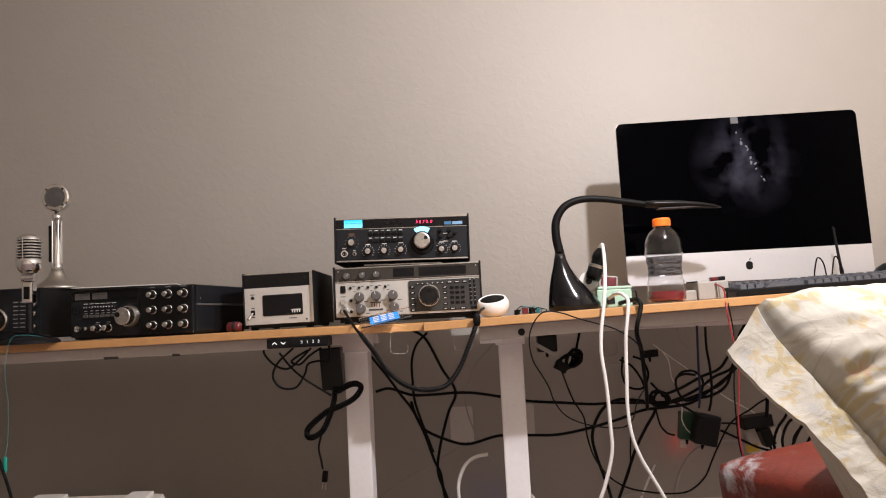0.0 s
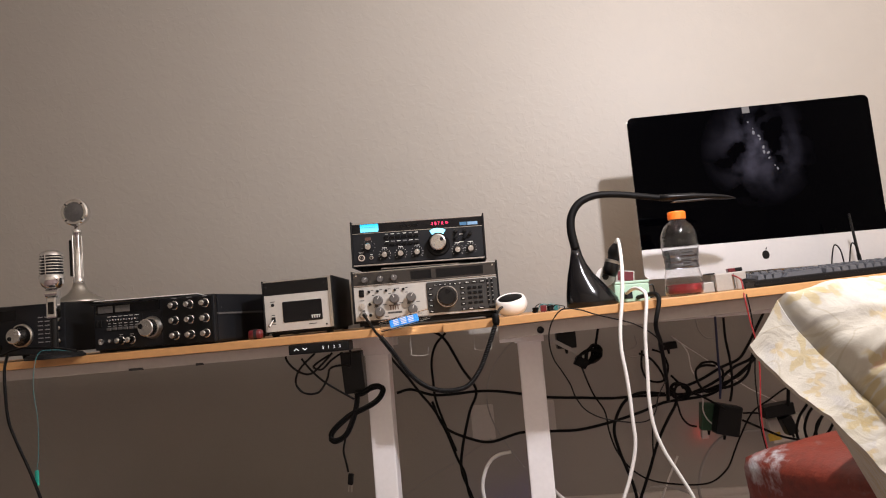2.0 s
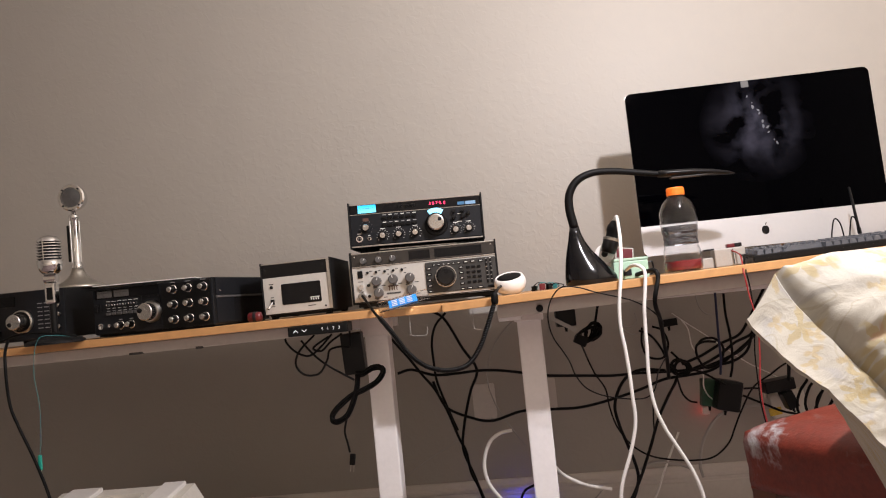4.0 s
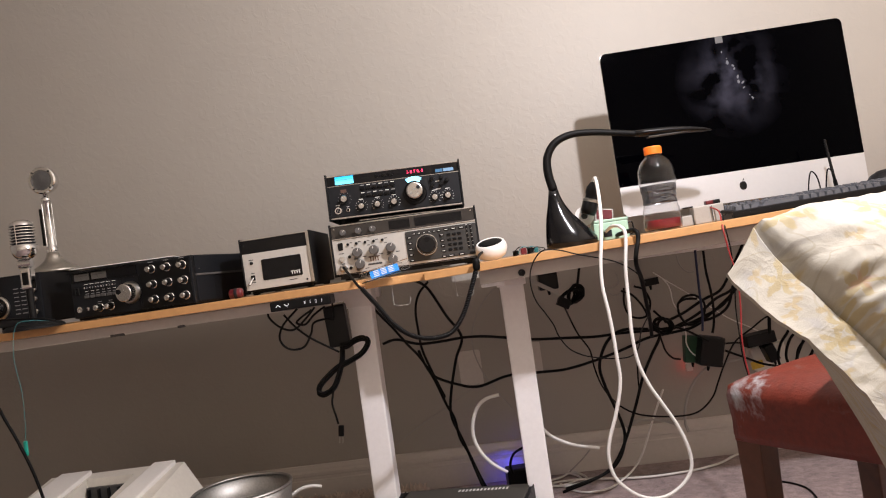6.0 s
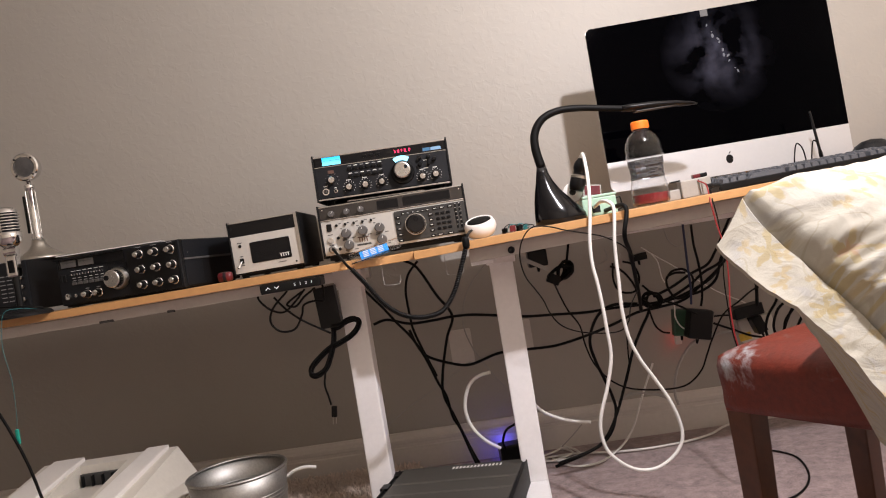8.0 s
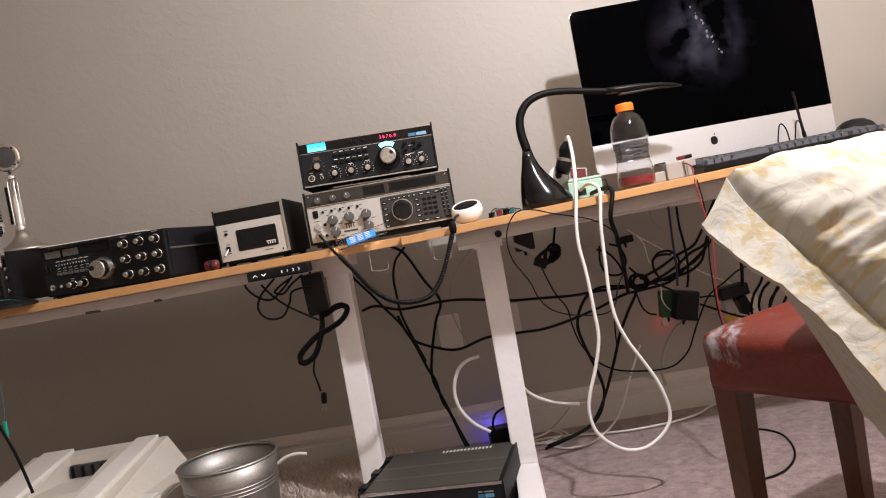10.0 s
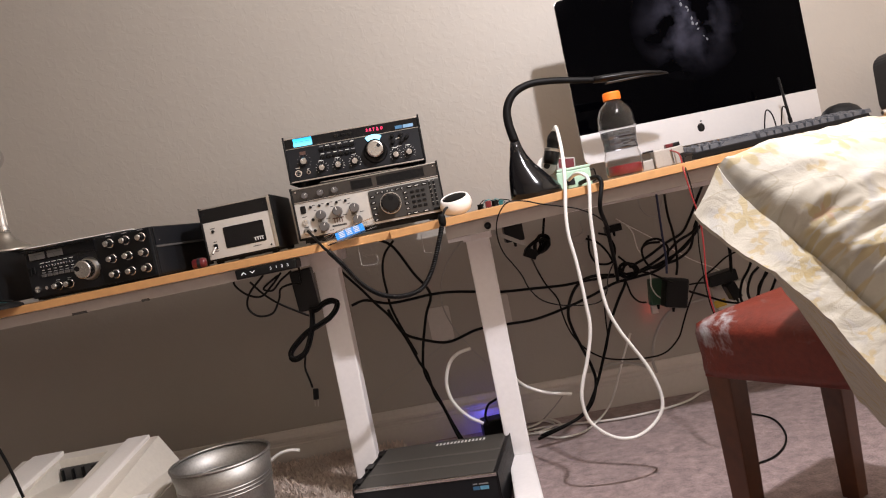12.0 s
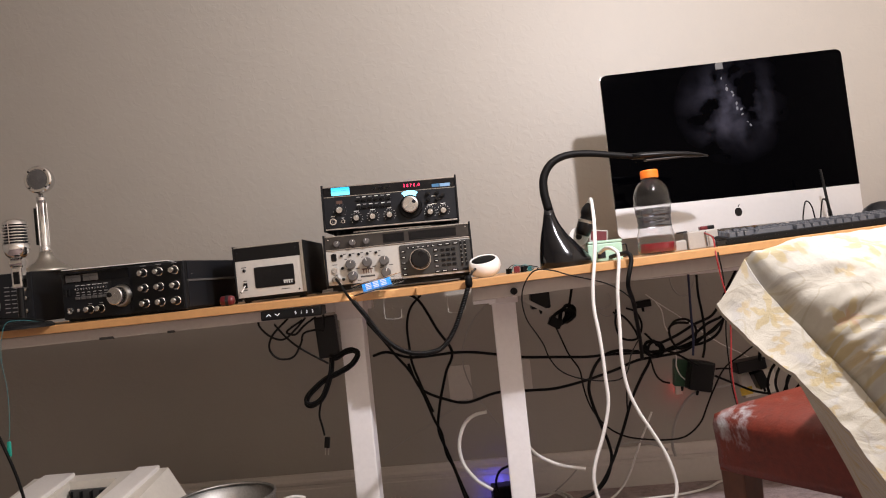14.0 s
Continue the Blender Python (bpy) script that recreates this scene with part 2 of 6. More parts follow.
CYAN_GLOW.node_tree.links.new(across.outputs["Z"], level.inputs["Value"])
CYAN_GLOW.node_tree.links.new(level.outputs["Result"], ramp.inputs["Fac"])
CYAN_GLOW.node_tree.links.new(ramp.outputs["Color"], CYAN_GLOW.node_tree.nodes["Principled BSDF"].inputs["Emission Color"])
CYAN_DIAL = material("pale_cyan_dial_light", (0.25, 0.72, 1.0), 0.4, vary=0.1, scale=20, emit=1.5)
RED_LED = material("red_led", (1.0, 0.04, 0.14), 0.4, vary=0.05, scale=20, emit=1.7)
WHITE_LED = material("white_led", (0.9, 0.95, 1.0), 0.4, vary=0.05, scale=20, emit=0.45)
BLUE_LED = material("blue_led", (0.08, 0.08, 1.0), 0.4, vary=0.05, scale=20, emit=26)
RED_POINT = material("red_indicator", (1.0, 0.04, 0.03), 0.4, vary=0.05, scale=20, emit=9)

GLOSS_BLACK.node_tree.nodes["Principled BSDF"].inputs["Specular IOR Level"].default_value = 0.3
RUBBER.node_tree.nodes["Principled BSDF"].inputs["Specular IOR Level"].default_value = 0.14
for dull in (BLACK_CASE, BLACK_PLASTIC, DARK_PANEL, SMOKED):
    dull.node_tree.nodes["Principled BSDF"].inputs["Specular IOR Level"].default_value = 0.25


# ---- building helpers ----
def part(name, bm, mat, parent=None, label="", m=None, smooth=False):
    """Links a bmesh as one mesh object, under a thing or a part."""
    me = bpy.data.meshes.new(name)
    if smooth:
        for f in bm.faces:
            f.smooth = True
    bm.to_mesh(me)
    bm.free()
    me.materials.append(mat)
    ob = new(name, me)
    if parent:
        ob.parent = parent
    if m is not None:
        ob.matrix_basis = m
    if label:
        ob["label"] = label
    return ob


def same_part(ob, name, parent, m):
    """Another part on the same mesh."""
    o = new(name, ob.data)
    o.parent, o.matrix_basis = parent, m
    return o


def thing(name, m, label, category, group="", kind=""):
    ob = new(name)
    ob.matrix_world = m
    return tagged(ob, label, category, group, kind)


def box(x0, x1, y0, y1, z0, z1, bevel=0.0, bm=None, seg=2):
    b = bmesh.new()
    bmesh.ops.create_cube(b, size=1)
    for v in b.verts:
        v.co = Vector(((x0 + x1) / 2 + v.co.x * (x1 - x0), (y0 + y1) / 2 + v.co.y * (y1 - y0), (z0 + z1) / 2 + v.co.z * (z1 - z0)))
    if bevel:
        bmesh.ops.bevel(b, geom=b.edges[:], offset=bevel, segments=seg, affect="EDGES", profile=0.6)
    return joined(b, bm)


def joined(b, bm):
    if bm is None:
        return b
    me = bpy.data.meshes.new("tmp")
    b.to_mesh(me)
    b.free()
    bm.from_mesh(me)
    bpy.data.meshes.remove(me)
    return bm


def moved(bm, m):
    bm.transform(m)
    return bm


def lathe(profile, n=32, bm=None):
    """A solid of revolution about z from (radius, height) pairs."""
    b = bmesh.new()
    rings = []
    for r, z in profile:
        if r < 1e-6:
            rings.append([b.verts.new((0, 0, z))])
        else:
            rings.append([b.verts.new((r * math.cos(2 * math.pi * k / n), r * math.sin(2 * math.pi * k / n), z)) for k in range(n)])
    for p, q in zip(rings, rings[1:]):
        for k in range(n):
            a, c = p[k % len(p)], p[(k + 1) % len(p)]
            d, e = q[(k + 1) % len(q)], q[k % len(q)]
            face = [v for i, v in enumerate((a, c, d, e)) if v not in (a, c, d, e)[:i]]
            if len(face) > 2:
                b.faces.new(face)
    bmesh.ops.recalc_face_normals(b, faces=b.faces)
    return joined(b, bm)


def facing(bm):
    """Turns a form built along z so that it points to -y, out of a front panel."""
    bm.transform(Matrix.Rotation(math.pi / 2, 4, "X"))
    return bm


def spline(points, steps=10):
    pts = [Vector(p) for p in points]
    pts = [2 * pts[0] - pts[1]] + pts + [2 * pts[-1] - pts[-2]]
    out = []
    for i in range(1, len(pts) - 2):
        p0, p1, p2, p3 = pts[i - 1 : i + 3]
        for s in range(steps):
            u = s / steps
            out.append(0.5 * (2 * p1 + (p2 - p0) * u + (2 * p0 - 5 * p1 + 4 * p2 - p3) * u * u + (3 * p1 - p0 - 3 * p2 + p3) * u**3))
    return out + [pts[-2]]


def sweep(path, radius, n=8, bm=None, flat=1.0):
    """A round (or flattened) rod along a list of points; radius may be a list."""
    b = bmesh.new()
    rings, side = [], None
    for i, p in enumerate(path):
        t = (path[min(i + 1, len(path) - 1)] - path[max(i - 1, 0)]).normalized()
        if side is None:
            side = t.orthogonal().normalized()
        side = (side - t * side.dot(t)).normalized()
        up = t.cross(side)
        r = radius[i] if isinstance(radius, list) else radius
        rings.append([b.verts.new(p + r * (math.cos(2 * math.pi * k / n) * side + flat * math.sin(2 * math.pi * k / n) * up)) for k in range(n)])
    for p, q in zip(rings, rings[1:]):
        for k in range(n):
            b.faces.new((p[k], p[(k + 1) % n], q[(k + 1) % n], q[k]))
    b.faces.new(rings[0][::-1])
    b.faces.new(rings[-1])
    return joined(b, bm)


def outline(points, depth, bevel=0.0):
    """A plate from an outline in x and z, depth thick along +y."""
    b = bmesh.new()
    f = b.faces.new([b.verts.new((x, 0, z)) for x, z in points])
    bmesh.ops.recalc_face_normals(b, faces=[f])
    got = bmesh.ops.extrude_face_region(b, geom=[f])
    bmesh.ops.translate(b, verts=[v for v in got["geom"] if isinstance(v, bmesh.types.BMVert)], vec=(0, depth, 0))
    bmesh.ops.recalc_face_normals(b, faces=b.faces)
    if bevel:
        bmesh.ops.bevel(b, geom=b.edges[:], offset=bevel, segments=2, affect="EDGES")
    return b


def rounded(w, h, r, n=6, cx=0.0, cz=0.0):
    pts = []
    for sx, sz, a0 in ((1, 1, 0), (-1, 1, 90), (-1, -1, 180), (1, -1, 270)):
        for k in range(n + 1):
            a = math.radians(a0 + 90 * k / n)
            pts.append((cx + sx * (w / 2 - r) + r * math.cos(a), cz + sz * (h / 2 - r) + r * math.sin(a)))
    return pts


def lettering(text, size, mat, parent, x, y, z, name="lettering", bold=0.0):
    """Words in the built-in font on a front that faces -y."""
    cu = bpy.data.curves.new(name, "FONT")
    cu.body, cu.size, cu.align_x, cu.align_y, cu.extrude, cu.offset = text, size, "CENTER", "CENTER", 0.0003, bold
    tmp = bpy.data.objects.new(name, cu)
    me = bpy.data.meshes.new_from_object(tmp)
    bpy.data.objects.remove(tmp)
    me.materials.clear()
    me.materials.append(mat)
    ob = new(name, me)
    ob.parent, ob.matrix_basis = parent, pose(x, y, z, 90, 0, 0)
    return ob


# ---- the room ----
TURN = -4.57
ROOM = pose(0, 2.44, 0, 0, 0, TURN)
G = 0.03  # level of the carpet


def structure(name, bm, mat, label, category, m=ROOM):
    return tagged(part(name, bm, mat, m=m), label, category, kind="structure")


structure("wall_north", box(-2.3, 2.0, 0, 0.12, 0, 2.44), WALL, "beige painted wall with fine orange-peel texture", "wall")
# South and east walls are never seen; their pale colour acts as a reflector.
structure("wall_south", box(-2.3, 2.0, -3.42, -3.3, 0, 2.44), BOUNCE_WALL, "unseen wall behind the camera, paled to bounce light", "wall")
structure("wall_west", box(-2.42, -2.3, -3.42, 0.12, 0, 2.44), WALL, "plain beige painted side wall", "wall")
structure("wall_east", box(2.0, 2.12, -3.42, 0.12, 0, 2.44), BOUNCE_WALL, "unseen side wall, paled to bounce light", "wall")
structure("ceiling", box(-2.42, 2.12, -3.42, 0.12, 2.44, 2.54), CEIL, "pale textured ceiling over the room", "ceiling")
structure("floor", box(-2.42, 2.12, -3.42, 0.12, -0.1, G), CARPET, "worn mauve-brown low-pile carpet on the floor", "floor")


def baseboard():
    """Moulded skirting: a tall flat with two steps and a rounded top."""
    prof = [(0, 0), (-0.016, 0), (-0.016, 0.078), (-0.013, 0.082), (-0.013, 0.092), (-0.0165, 0.096), (-0.0165, 0.106), (-0.011, 0.113), (-0.009, 0.122), (-0.006, 0.130), (0, 0.132)]
    b = bmesh.new()
    a = [b.verts.new((-2.3, y, z)) for y, z in prof]
    c = [b.verts.new((2.0, y, z)) for y, z in prof]
    for k in range(len(prof) - 1):
        b.faces.new((a[k], a[k + 1], c[k + 1], c[k]))
    bmesh.ops.recalc_face_normals(b, faces=b.faces)
    return b


structure("baseboard", baseboard(), TRIM, "moulded beige baseboard along the wall", "baseboard", ROOM @ pose(0, 0, G) @ Matrix.Diagonal((1, 1, 0.9, 1)))


# ---- standing desks ----
def left_top(x):
    return 0.7245 + 0.0075 * (x + 0.5)


def right_top(x):
    return 0.7285 + 0.031 * (x - 0.1)


def edge(x):
    """How far off the front edge of the desks runs."""
    return 1.765 - 0.08 * x


def board(x0, x1, set_back, level, slope, parent, name="tabletop"):
    b = box(x0, x1, set_back, 0.60, -0.019, 0, 0.0015)
    for v in b.verts:
        v.co.z += level + slope * v.co.x
    return part(name, b, LAMINATE, parent)


def desk_leg(parent, x, y, top):
    leg = part("leg", box(x - 0.031, x + 0.031, y, y + 0.055, 0.05 + G, top - 0.03, 0.004), STEEL_WHITE, parent)
    part("collar", box(x - 0.038, x + 0.038, y - 0.006, y + 0.056, top - 0.072, top - 0.02, 0.003), STEEL_WHITE, leg)
    part("foot", box(x - 0.032, x + 0.032, y - 0.36, y + 0.28, 0.010 + G, 0.050 + G, 0.006), STEEL_WHITE, parent)
    for dy in (-0.34, 0.26):
        part("levelling_foot", lathe([(0, 0), (0.018, 0), (0.018, 0.008), (0.005, 0.009), (0.005, 0.014), (0, 0.014)], 14), RUBBER, leg, m=pose(x, y + dy, G))


left_desk = thing("standing_desk", pose(0, 1.765, 0, 0, 0, TURN), "white-framed standing desk with beech laminate top, strewn with radios", "desk", "standing desks")
board(-1.75, -0.204, 0, 0.7245 + 0.00375, 0.0075, left_desk)
rail = box(-1.74, -0.40, 0.045, 0.075, -0.047, -0.0205, 0.002)
for v in rail.verts:
    v.co.z += 0.728 + 0.0075 * v.co.x
rail = part("front_rail", rail, SHADED_RAIL, left_desk)
for x, w in ((-0.83, 0.036), (-0.665, 0.018)):
    part("cable_slot", box(x - w / 2, x + w / 2, 0.0425, 0.05, 0.673, 0.679, 0.001), DARK_PRINT, rail)
part("rear_rail", box(-1.74, -0.24, 0.45, 0.48, 0.668, 0.698, 0.002), STEEL_WHITE, left_desk)
desk_leg(left_desk, -0.256, 0.215, 0.727)
desk_leg(left_desk, -1.62, 0.215, 0.717)

right_desk = thing("standing_desk", pose(0, 1.765, 0, 0, 0, TURN), "white-framed standing desk with two-piece beech laminate top", "desk", "standing desks")
board(-0.194, -0.052, 0.012, 0.7254, 0.01, right_desk, "filler_board")
board(-0.05, 1.75, 0, 0.7254, 0.031, right_desk)
rail = box(0.075, 1.74, 0.045, 0.075, -0.052, -0.0205, 0.002)
for v in rail.verts:
    v.co.z += 0.7254 + 0.031 * v.co.x
rail = part("front_rail", rail, SHADED_RAIL, right_desk)
bracket = part("bracket", box(0.075, 0.130, 0.070, 0.080, 0.667, 0.704, 0.002), STEEL_WHITE, right_desk)
for x in (0.098, 0.175):
    part("bolt", facing(lathe([(0, 0), (0.0085, 0), (0.0085, 0.004), (0.006, 0.006), (0.003, 0.004), (0, 0.004)], 14)), DARK_PANEL, bracket, m=pose(x, 0.070 if x < 0.13 else 0.045, 0.688 if x < 0.13 else 0.691))
part("rear_rail", box(0.1, 1.74, 0.45, 0.48, 0.672, 0.702, 0.002), STEEL_WHITE, right_desk)
desk_leg(right_desk, 0.146, 0.222, 0.728)
desk_leg(right_desk, 1.62, 0.215, 0.77)


# ---- radios and instruments on the desks ----
def knob(parent, x, z, r, depth, mat, skirt=None, y=0.0, name="knob", pointer=None):
    """A turned knob on a front panel, with an optional wider skirt and a pointer mark."""
    prof = [(0, depth), (r * 0.86, depth), (r, depth - 0.0015), (r * 1.04, depth * 0.25), (r * 1.04, 0), (0, 0)]
    k = part(name, facing(lathe(prof, 24)), mat, parent, m=pose(x, y, z), smooth=False)
    if skirt:
        part("skirt", facing(lathe([(0, 0.004), (r * 1.35, 0.004), (r * 1.45, 0.0), (0, 0)], 24)), skirt, k)
    if pointer is not None:
        a = math.radians(pointer)
        part("pointer", moved(box(-0.0007, 0.0007, -depth - 0.0006, -depth + 0.001, r * 0.25, r * 0.9), Matrix.Rotation(a, 4, "Y")), WHITE_PRINT, k)
    return k


def ticks(parent, x, z, r, count, mat, length=0.0025):
    """Scale marks printed round a knob."""
    b = bmesh.new()
    for i in range(count):
        a = math.radians(-130 + 260 * i / (count - 1))
        moved_box = moved(box(-0.0005, 0.0005, -0.0005, 0, r, r + length), Matrix.Translation((x, 0, z)) @ Matrix.Rotation(a, 4, "Y"))
        joined(moved_box, b)
    part("scale_marks", b, mat, parent)


def bars(parent, spots, mat, h=0.0018, name="caption"):
    """Captions too small to read, as plain bars: x, z, width."""
    for x, z, w in spots:
        part(name, box(x - w / 2, x + w / 2, -0.0006, 0.0, z - h / 2, z + h / 2), mat, parent)


def push_button(parent, x, z, w, h, mat, proud=0.003, name="button"):
    return part(name, box(x - w / 2, x + w / 2, -proud, 0, z - h / 2, z + h / 2, min(w, h) * 0.15, seg=1), mat, parent)


def feet(parent, w, d, h, inset=0.03):
    for x in (-w / 2 + inset, w / 2 - inset):
        for y in (0.03, d - 0.04):
            part("foot", lathe([(0, -h), (0.009, -h), (0.011, 0), (0, 0)], 14), RUBBER, parent, m=pose(x, y, 0))


def dark_transceiver():
    """The upper transceiver: black panel, cyan meter, red digits, chrome edge strips."""
    w, h, d = 0.346, 0.114, 0.30
    t = thing("transceiver", pose(-0.1015, 1.935, 0.884, 0, 1.0, 0), "charcoal transceiver with lit cyan meter and red digits", "radio", "radio sets")
    case = part("case", box(-w / 2 + 0.004, w / 2 - 0.004, 0.004, d, 0.002, h - 0.002, 0.002), BLACK_CASE, t)
    for x in (-w / 2, w / 2 - 0.004):
        part("side_panel", box(x, x + 0.004, -0.004, d, -0.003, h + 0.002, 0.001), BLACK_CASE, t)
    f = part("front_panel", box(-w / 2 + 0.0045, w / 2 - 0.0045, 0, 0.0035, 0.006, h - 0.005, 0.0008), DARK_PANEL, t)
    for z in (h - 0.004, 0.002):
        part("trim_strip", box(-w / 2 + 0.0045, w / 2 - 0.0045, -0.002, 0.003, z - 0.002, z + 0.002, 0.0008), ALU, t)
    part("divider_strip", box(-w / 2 + 0.005, w / 2 - 0.005, -0.0012, 0, 0.0835, 0.0850), ALU, t)
    part("upper_window", box(-w / 2 + 0.006, w / 2 - 0.006, -0.0008, 0, 0.0855, 0.1085), SMOKED, t)
    part("meter", outline(rounded(0.047, 0.020, 0.001, 2, -0.1235, 0.0975), 0.002), CYAN_GLOW, t, "glowing cyan signal meter", m=pose(0, -0.002, 0))
    for x, z in ((-0.085, 0.101), (-0.062, 0.101), (-0.085, 0.093), (-0.062, 0.093)):
        bars(t, [(x, z, 0.010)], DIM_PRINT)
    for x in (-0.038, -0.021, -0.004):
        push_button(t, x, 0.0985, 0.010, 0.006, BLACK_PLASTIC, 0.005)
        bars(t, [(x, 0.104, 0.008)], DIM_PRINT)
    part("display_window", box(0.026, 0.090, -0.0014, 0, 0.0885, 0.1065), SMOKED, t)
    lettering("3 8 7 0. 0", 0.0112, RED_LED, t, 0.058, -0.002, 0.0975, "digits", 0.0)
    part("maker_badge", box(0.110, 0.128, -0.0016, 0, 0.0885, 0.0965), material("badge_blue", (0.05, 0.16, 0.30), 0.4, vary=0.1), t)
    part("maker_badge", box(0.130, 0.156, -0.0016, 0, 0.0885, 0.0965), material("badge_pale_blue", (0.20, 0.36, 0.55), 0.4, vary=0.1), t)
    bars(t, [(0.116, 0.1015, 0.014), (0.142, 0.1010, 0.026)], WHITE_PRINT, 0.003)
    # the key banks
    for row, z in enumerate((0.0715, 0.0525)):
        for i in range(6):
            x = -0.080 + i * 0.0155
            push_button(t, x, z, 0.011, 0.008, BLACK_PLASTIC, 0.006)
            bars(t, [(x, z + 0.0075, 0.009)], WHITE_PRINT if (i + row) % 2 else DIM_PRINT, 0.002)
    # knobs along the bottom
    knob(t, -0.1285, 0.049, 0.0085, 0.016, ALU, DARK_PANEL, pointer=-40)
    ticks(t, -0.1285, 0.049, 0.0155, 9, DIM_PRINT)
    part("caution_plate", box(-0.136, -0.121, -0.001, 0, 0.066, 0.074), BROWN_PRINT, t)
    for x, z, p in ((-0.087, 0.026, 30), (-0.0455, 0.0265, -20), (-0.003, 0.0275, 15), (0.101, 0.026, 60), (0.1345, 0.027, -10)):
        knob(t, x, z, 0.0078, 0.015, ALU, BLACK_PLASTIC, pointer=p)
        ticks(t, x, z, 0.0135, 11, WHITE_PRINT)
        bars(t, [(x, z + 0.018, 0.012)], WHITE_PRINT)
    for x in (0.099, 0.122, 0.136):
        for z in (0.058, 0.074) if x != 0.136 else (0.066,):
            knob(t, x, z, 0.0048, 0.012, BLACK_PLASTIC)
    bars(t, [(0.112, 0.066, 0.010), (0.112, 0.046, 0.012)], WHITE_PRINT)
    jack = part("microphone_socket", facing(lathe([(0.0085, 0), (0.0095, 0.003), (0.0085, 0.004), (0.006, 0.004), (0.006, 0.001), (0, 0.001)], 20)), CHROME, t, m=pose(-0.1475, 0, 0.0215))
    part("insert", facing(lathe([(0, 0.0036), (0.0068, 0.0036), (0.0068, 0), (0, 0)], 20)), DARK_PANEL, jack)
    for a in range(4):
        part("pin", facing(lathe([(0, 0.0044), (0.0011, 0.0044), (0.0011, 0), (0, 0)], 8)), ALU, jack, m=pose(0.003 * math.cos(a * 1.57 + 0.8), 0, 0.003 * math.sin(a * 1.57 + 0.8)))
    part("phones_socket", facing(lathe([(0.003, 0), (0.005, 0.0025), (0.003, 0.003), (0.0025, 0), (0, 0)], 16)), CHROME, t, m=pose(-0.122, 0, 0.0205))
    bars(t, [(-0.1475, 0.035, 0.010), (-0.122, 0.029, 0.006)], WHITE_PRINT)
    # the tuning dial
    part("dial_light", outline([(0.052 + 0.038 * math.sin(math.radians(a)), 0.0475 + 0.038 * math.cos(math.radians(a))) for a in range(-33, 34, 6)] + [(0.052 + 0.018 * math.sin(math.radians(a)), 0.0475 + 0.018 * math.cos(math.radians(a))) for a in range(33, -34, -6)], 0.002), CYAN_DIAL, t, "glowing pale dial window", m=pose(0, -0.002, 0))
    part("dial_bezel", facing(lathe([(0, 0.003), (0.027, 0.003), (0.030, 0), (0, 0)], 40)), BLACK_PLASTIC, t, m=pose(0.052, 0, 0.0425))
    k = knob(t, 0.052, 0.0475, 0.0205, 0.024, ALU, y=-0.003, name="tuning_knob")
    part("grip_ring", facing(lathe([(0.0235, 0.004), (0.0245, 0.006), (0.0245, 0.016), (0.0225, 0.018), (0.0225, 0.004)], 40)), RUBBER, k)
    part("finger_dimple", facing(lathe([(0, 0.0255), (0.0045, 0.0252), (0.0048, 0.024), (0, 0.024)], 18)), DARK_PANEL, k, m=pose(0.010, 0, 0.007))
    part("meter_scale", box(-0.144, -0.103, -0.0026, -0.002, 0.0985, 0.0992), DARK_PRINT, t)
    feet(t, w, d, 0.0125)
    part("tilt_stand", box(-0.10, 0.10, 0.010, 0.016, -0.011, -0.006, 0.002), ALU, t)
    return t


def key_mark(parent, x, z, w):
    part("key_mark", box(x - w / 2, x + w / 2, -0.0038, -0.003, z - 0.0008, z + 0.0008), WHITE_PRINT, parent)


def silver_transceiver():
    """The lower transceiver: smoked upper window, aluminium panel with knobs, dark keypad side."""
    w, h, d = 0.374, 0.128, 0.33
    t = thing("transceiver", pose(-0.091, 1.92, 0.7425, 0, 0.1, 0), "silver transceiver with grey knobs, dark keypad and tuning knob", "radio", "radio sets")
    part("case", box(-w / 2 + 0.004, w / 2 - 0.004, 0.004, d, 0.002, h - 0.001, 0.002), BLACK_CASE, t)
    for x in (-w / 2, w / 2 - 0.004):
        part("side_panel", box(x, x + 0.004, -0.004, d, -0.002, h + 0.003, 0.001), BLACK_CASE, t)
    part("front_panel", box(-w / 2 + 0.0045, 0.0, 0, 0.0035, 0.004, 0.091, 0.0008), ALU_PANEL, t)
    part("front_frame", box(0.0, w / 2 - 0.0045, 0.0, 0.0035, 0.004, 0.091, 0.0008), ALU_PANEL, t)
    up = part("upper_window", box(-w / 2 + 0.0045, w / 2 - 0.0045, -0.001, 0.003, 0.0945, h - 0.003, 0.0008), material("brown_smoked_window", (0.030, 0.026, 0.023), 0.22, vary=0.12, scale=6), t)
    part("trim_strip", box(-w / 2 + 0.0045, w / 2 - 0.0045, -0.002, 0.003, 0.0912, 0.0942, 0.0008), ALU, t)
    part("trim_strip", box(-w / 2 + 0.0045, w / 2 - 0.0045, -0.002, 0.003, h - 0.0028, h, 0.0008), NICKEL, t)
    part("display_window", box(0.030, 0.150, -0.002, -0.001, 0.099, 0.121), SMOKED, up)
    part("display_window", box(-0.035, 0.018, -0.002, -0.001, 0.099, 0.121), SMOKED, up)
    for x in (-0.152, -0.113, -0.077):
        knob(t, x, 0.107, 0.0078, 0.014, GREY_KNOB, y=-0.001, pointer=random.uniform(-60, 60))
        if x < -0.1:
            ticks(t, x, 0.107, 0.0115, 9, WHITE_PRINT, 0.0018)
        bars(t, [(x, 0.0975, 0.012)], DIM_PRINT)
    for z in (0.104, 0.109, 0.114, 0.119):
        bars(t, [(-0.060, z, 0.012)], WHITE_PRINT, 0.0012)
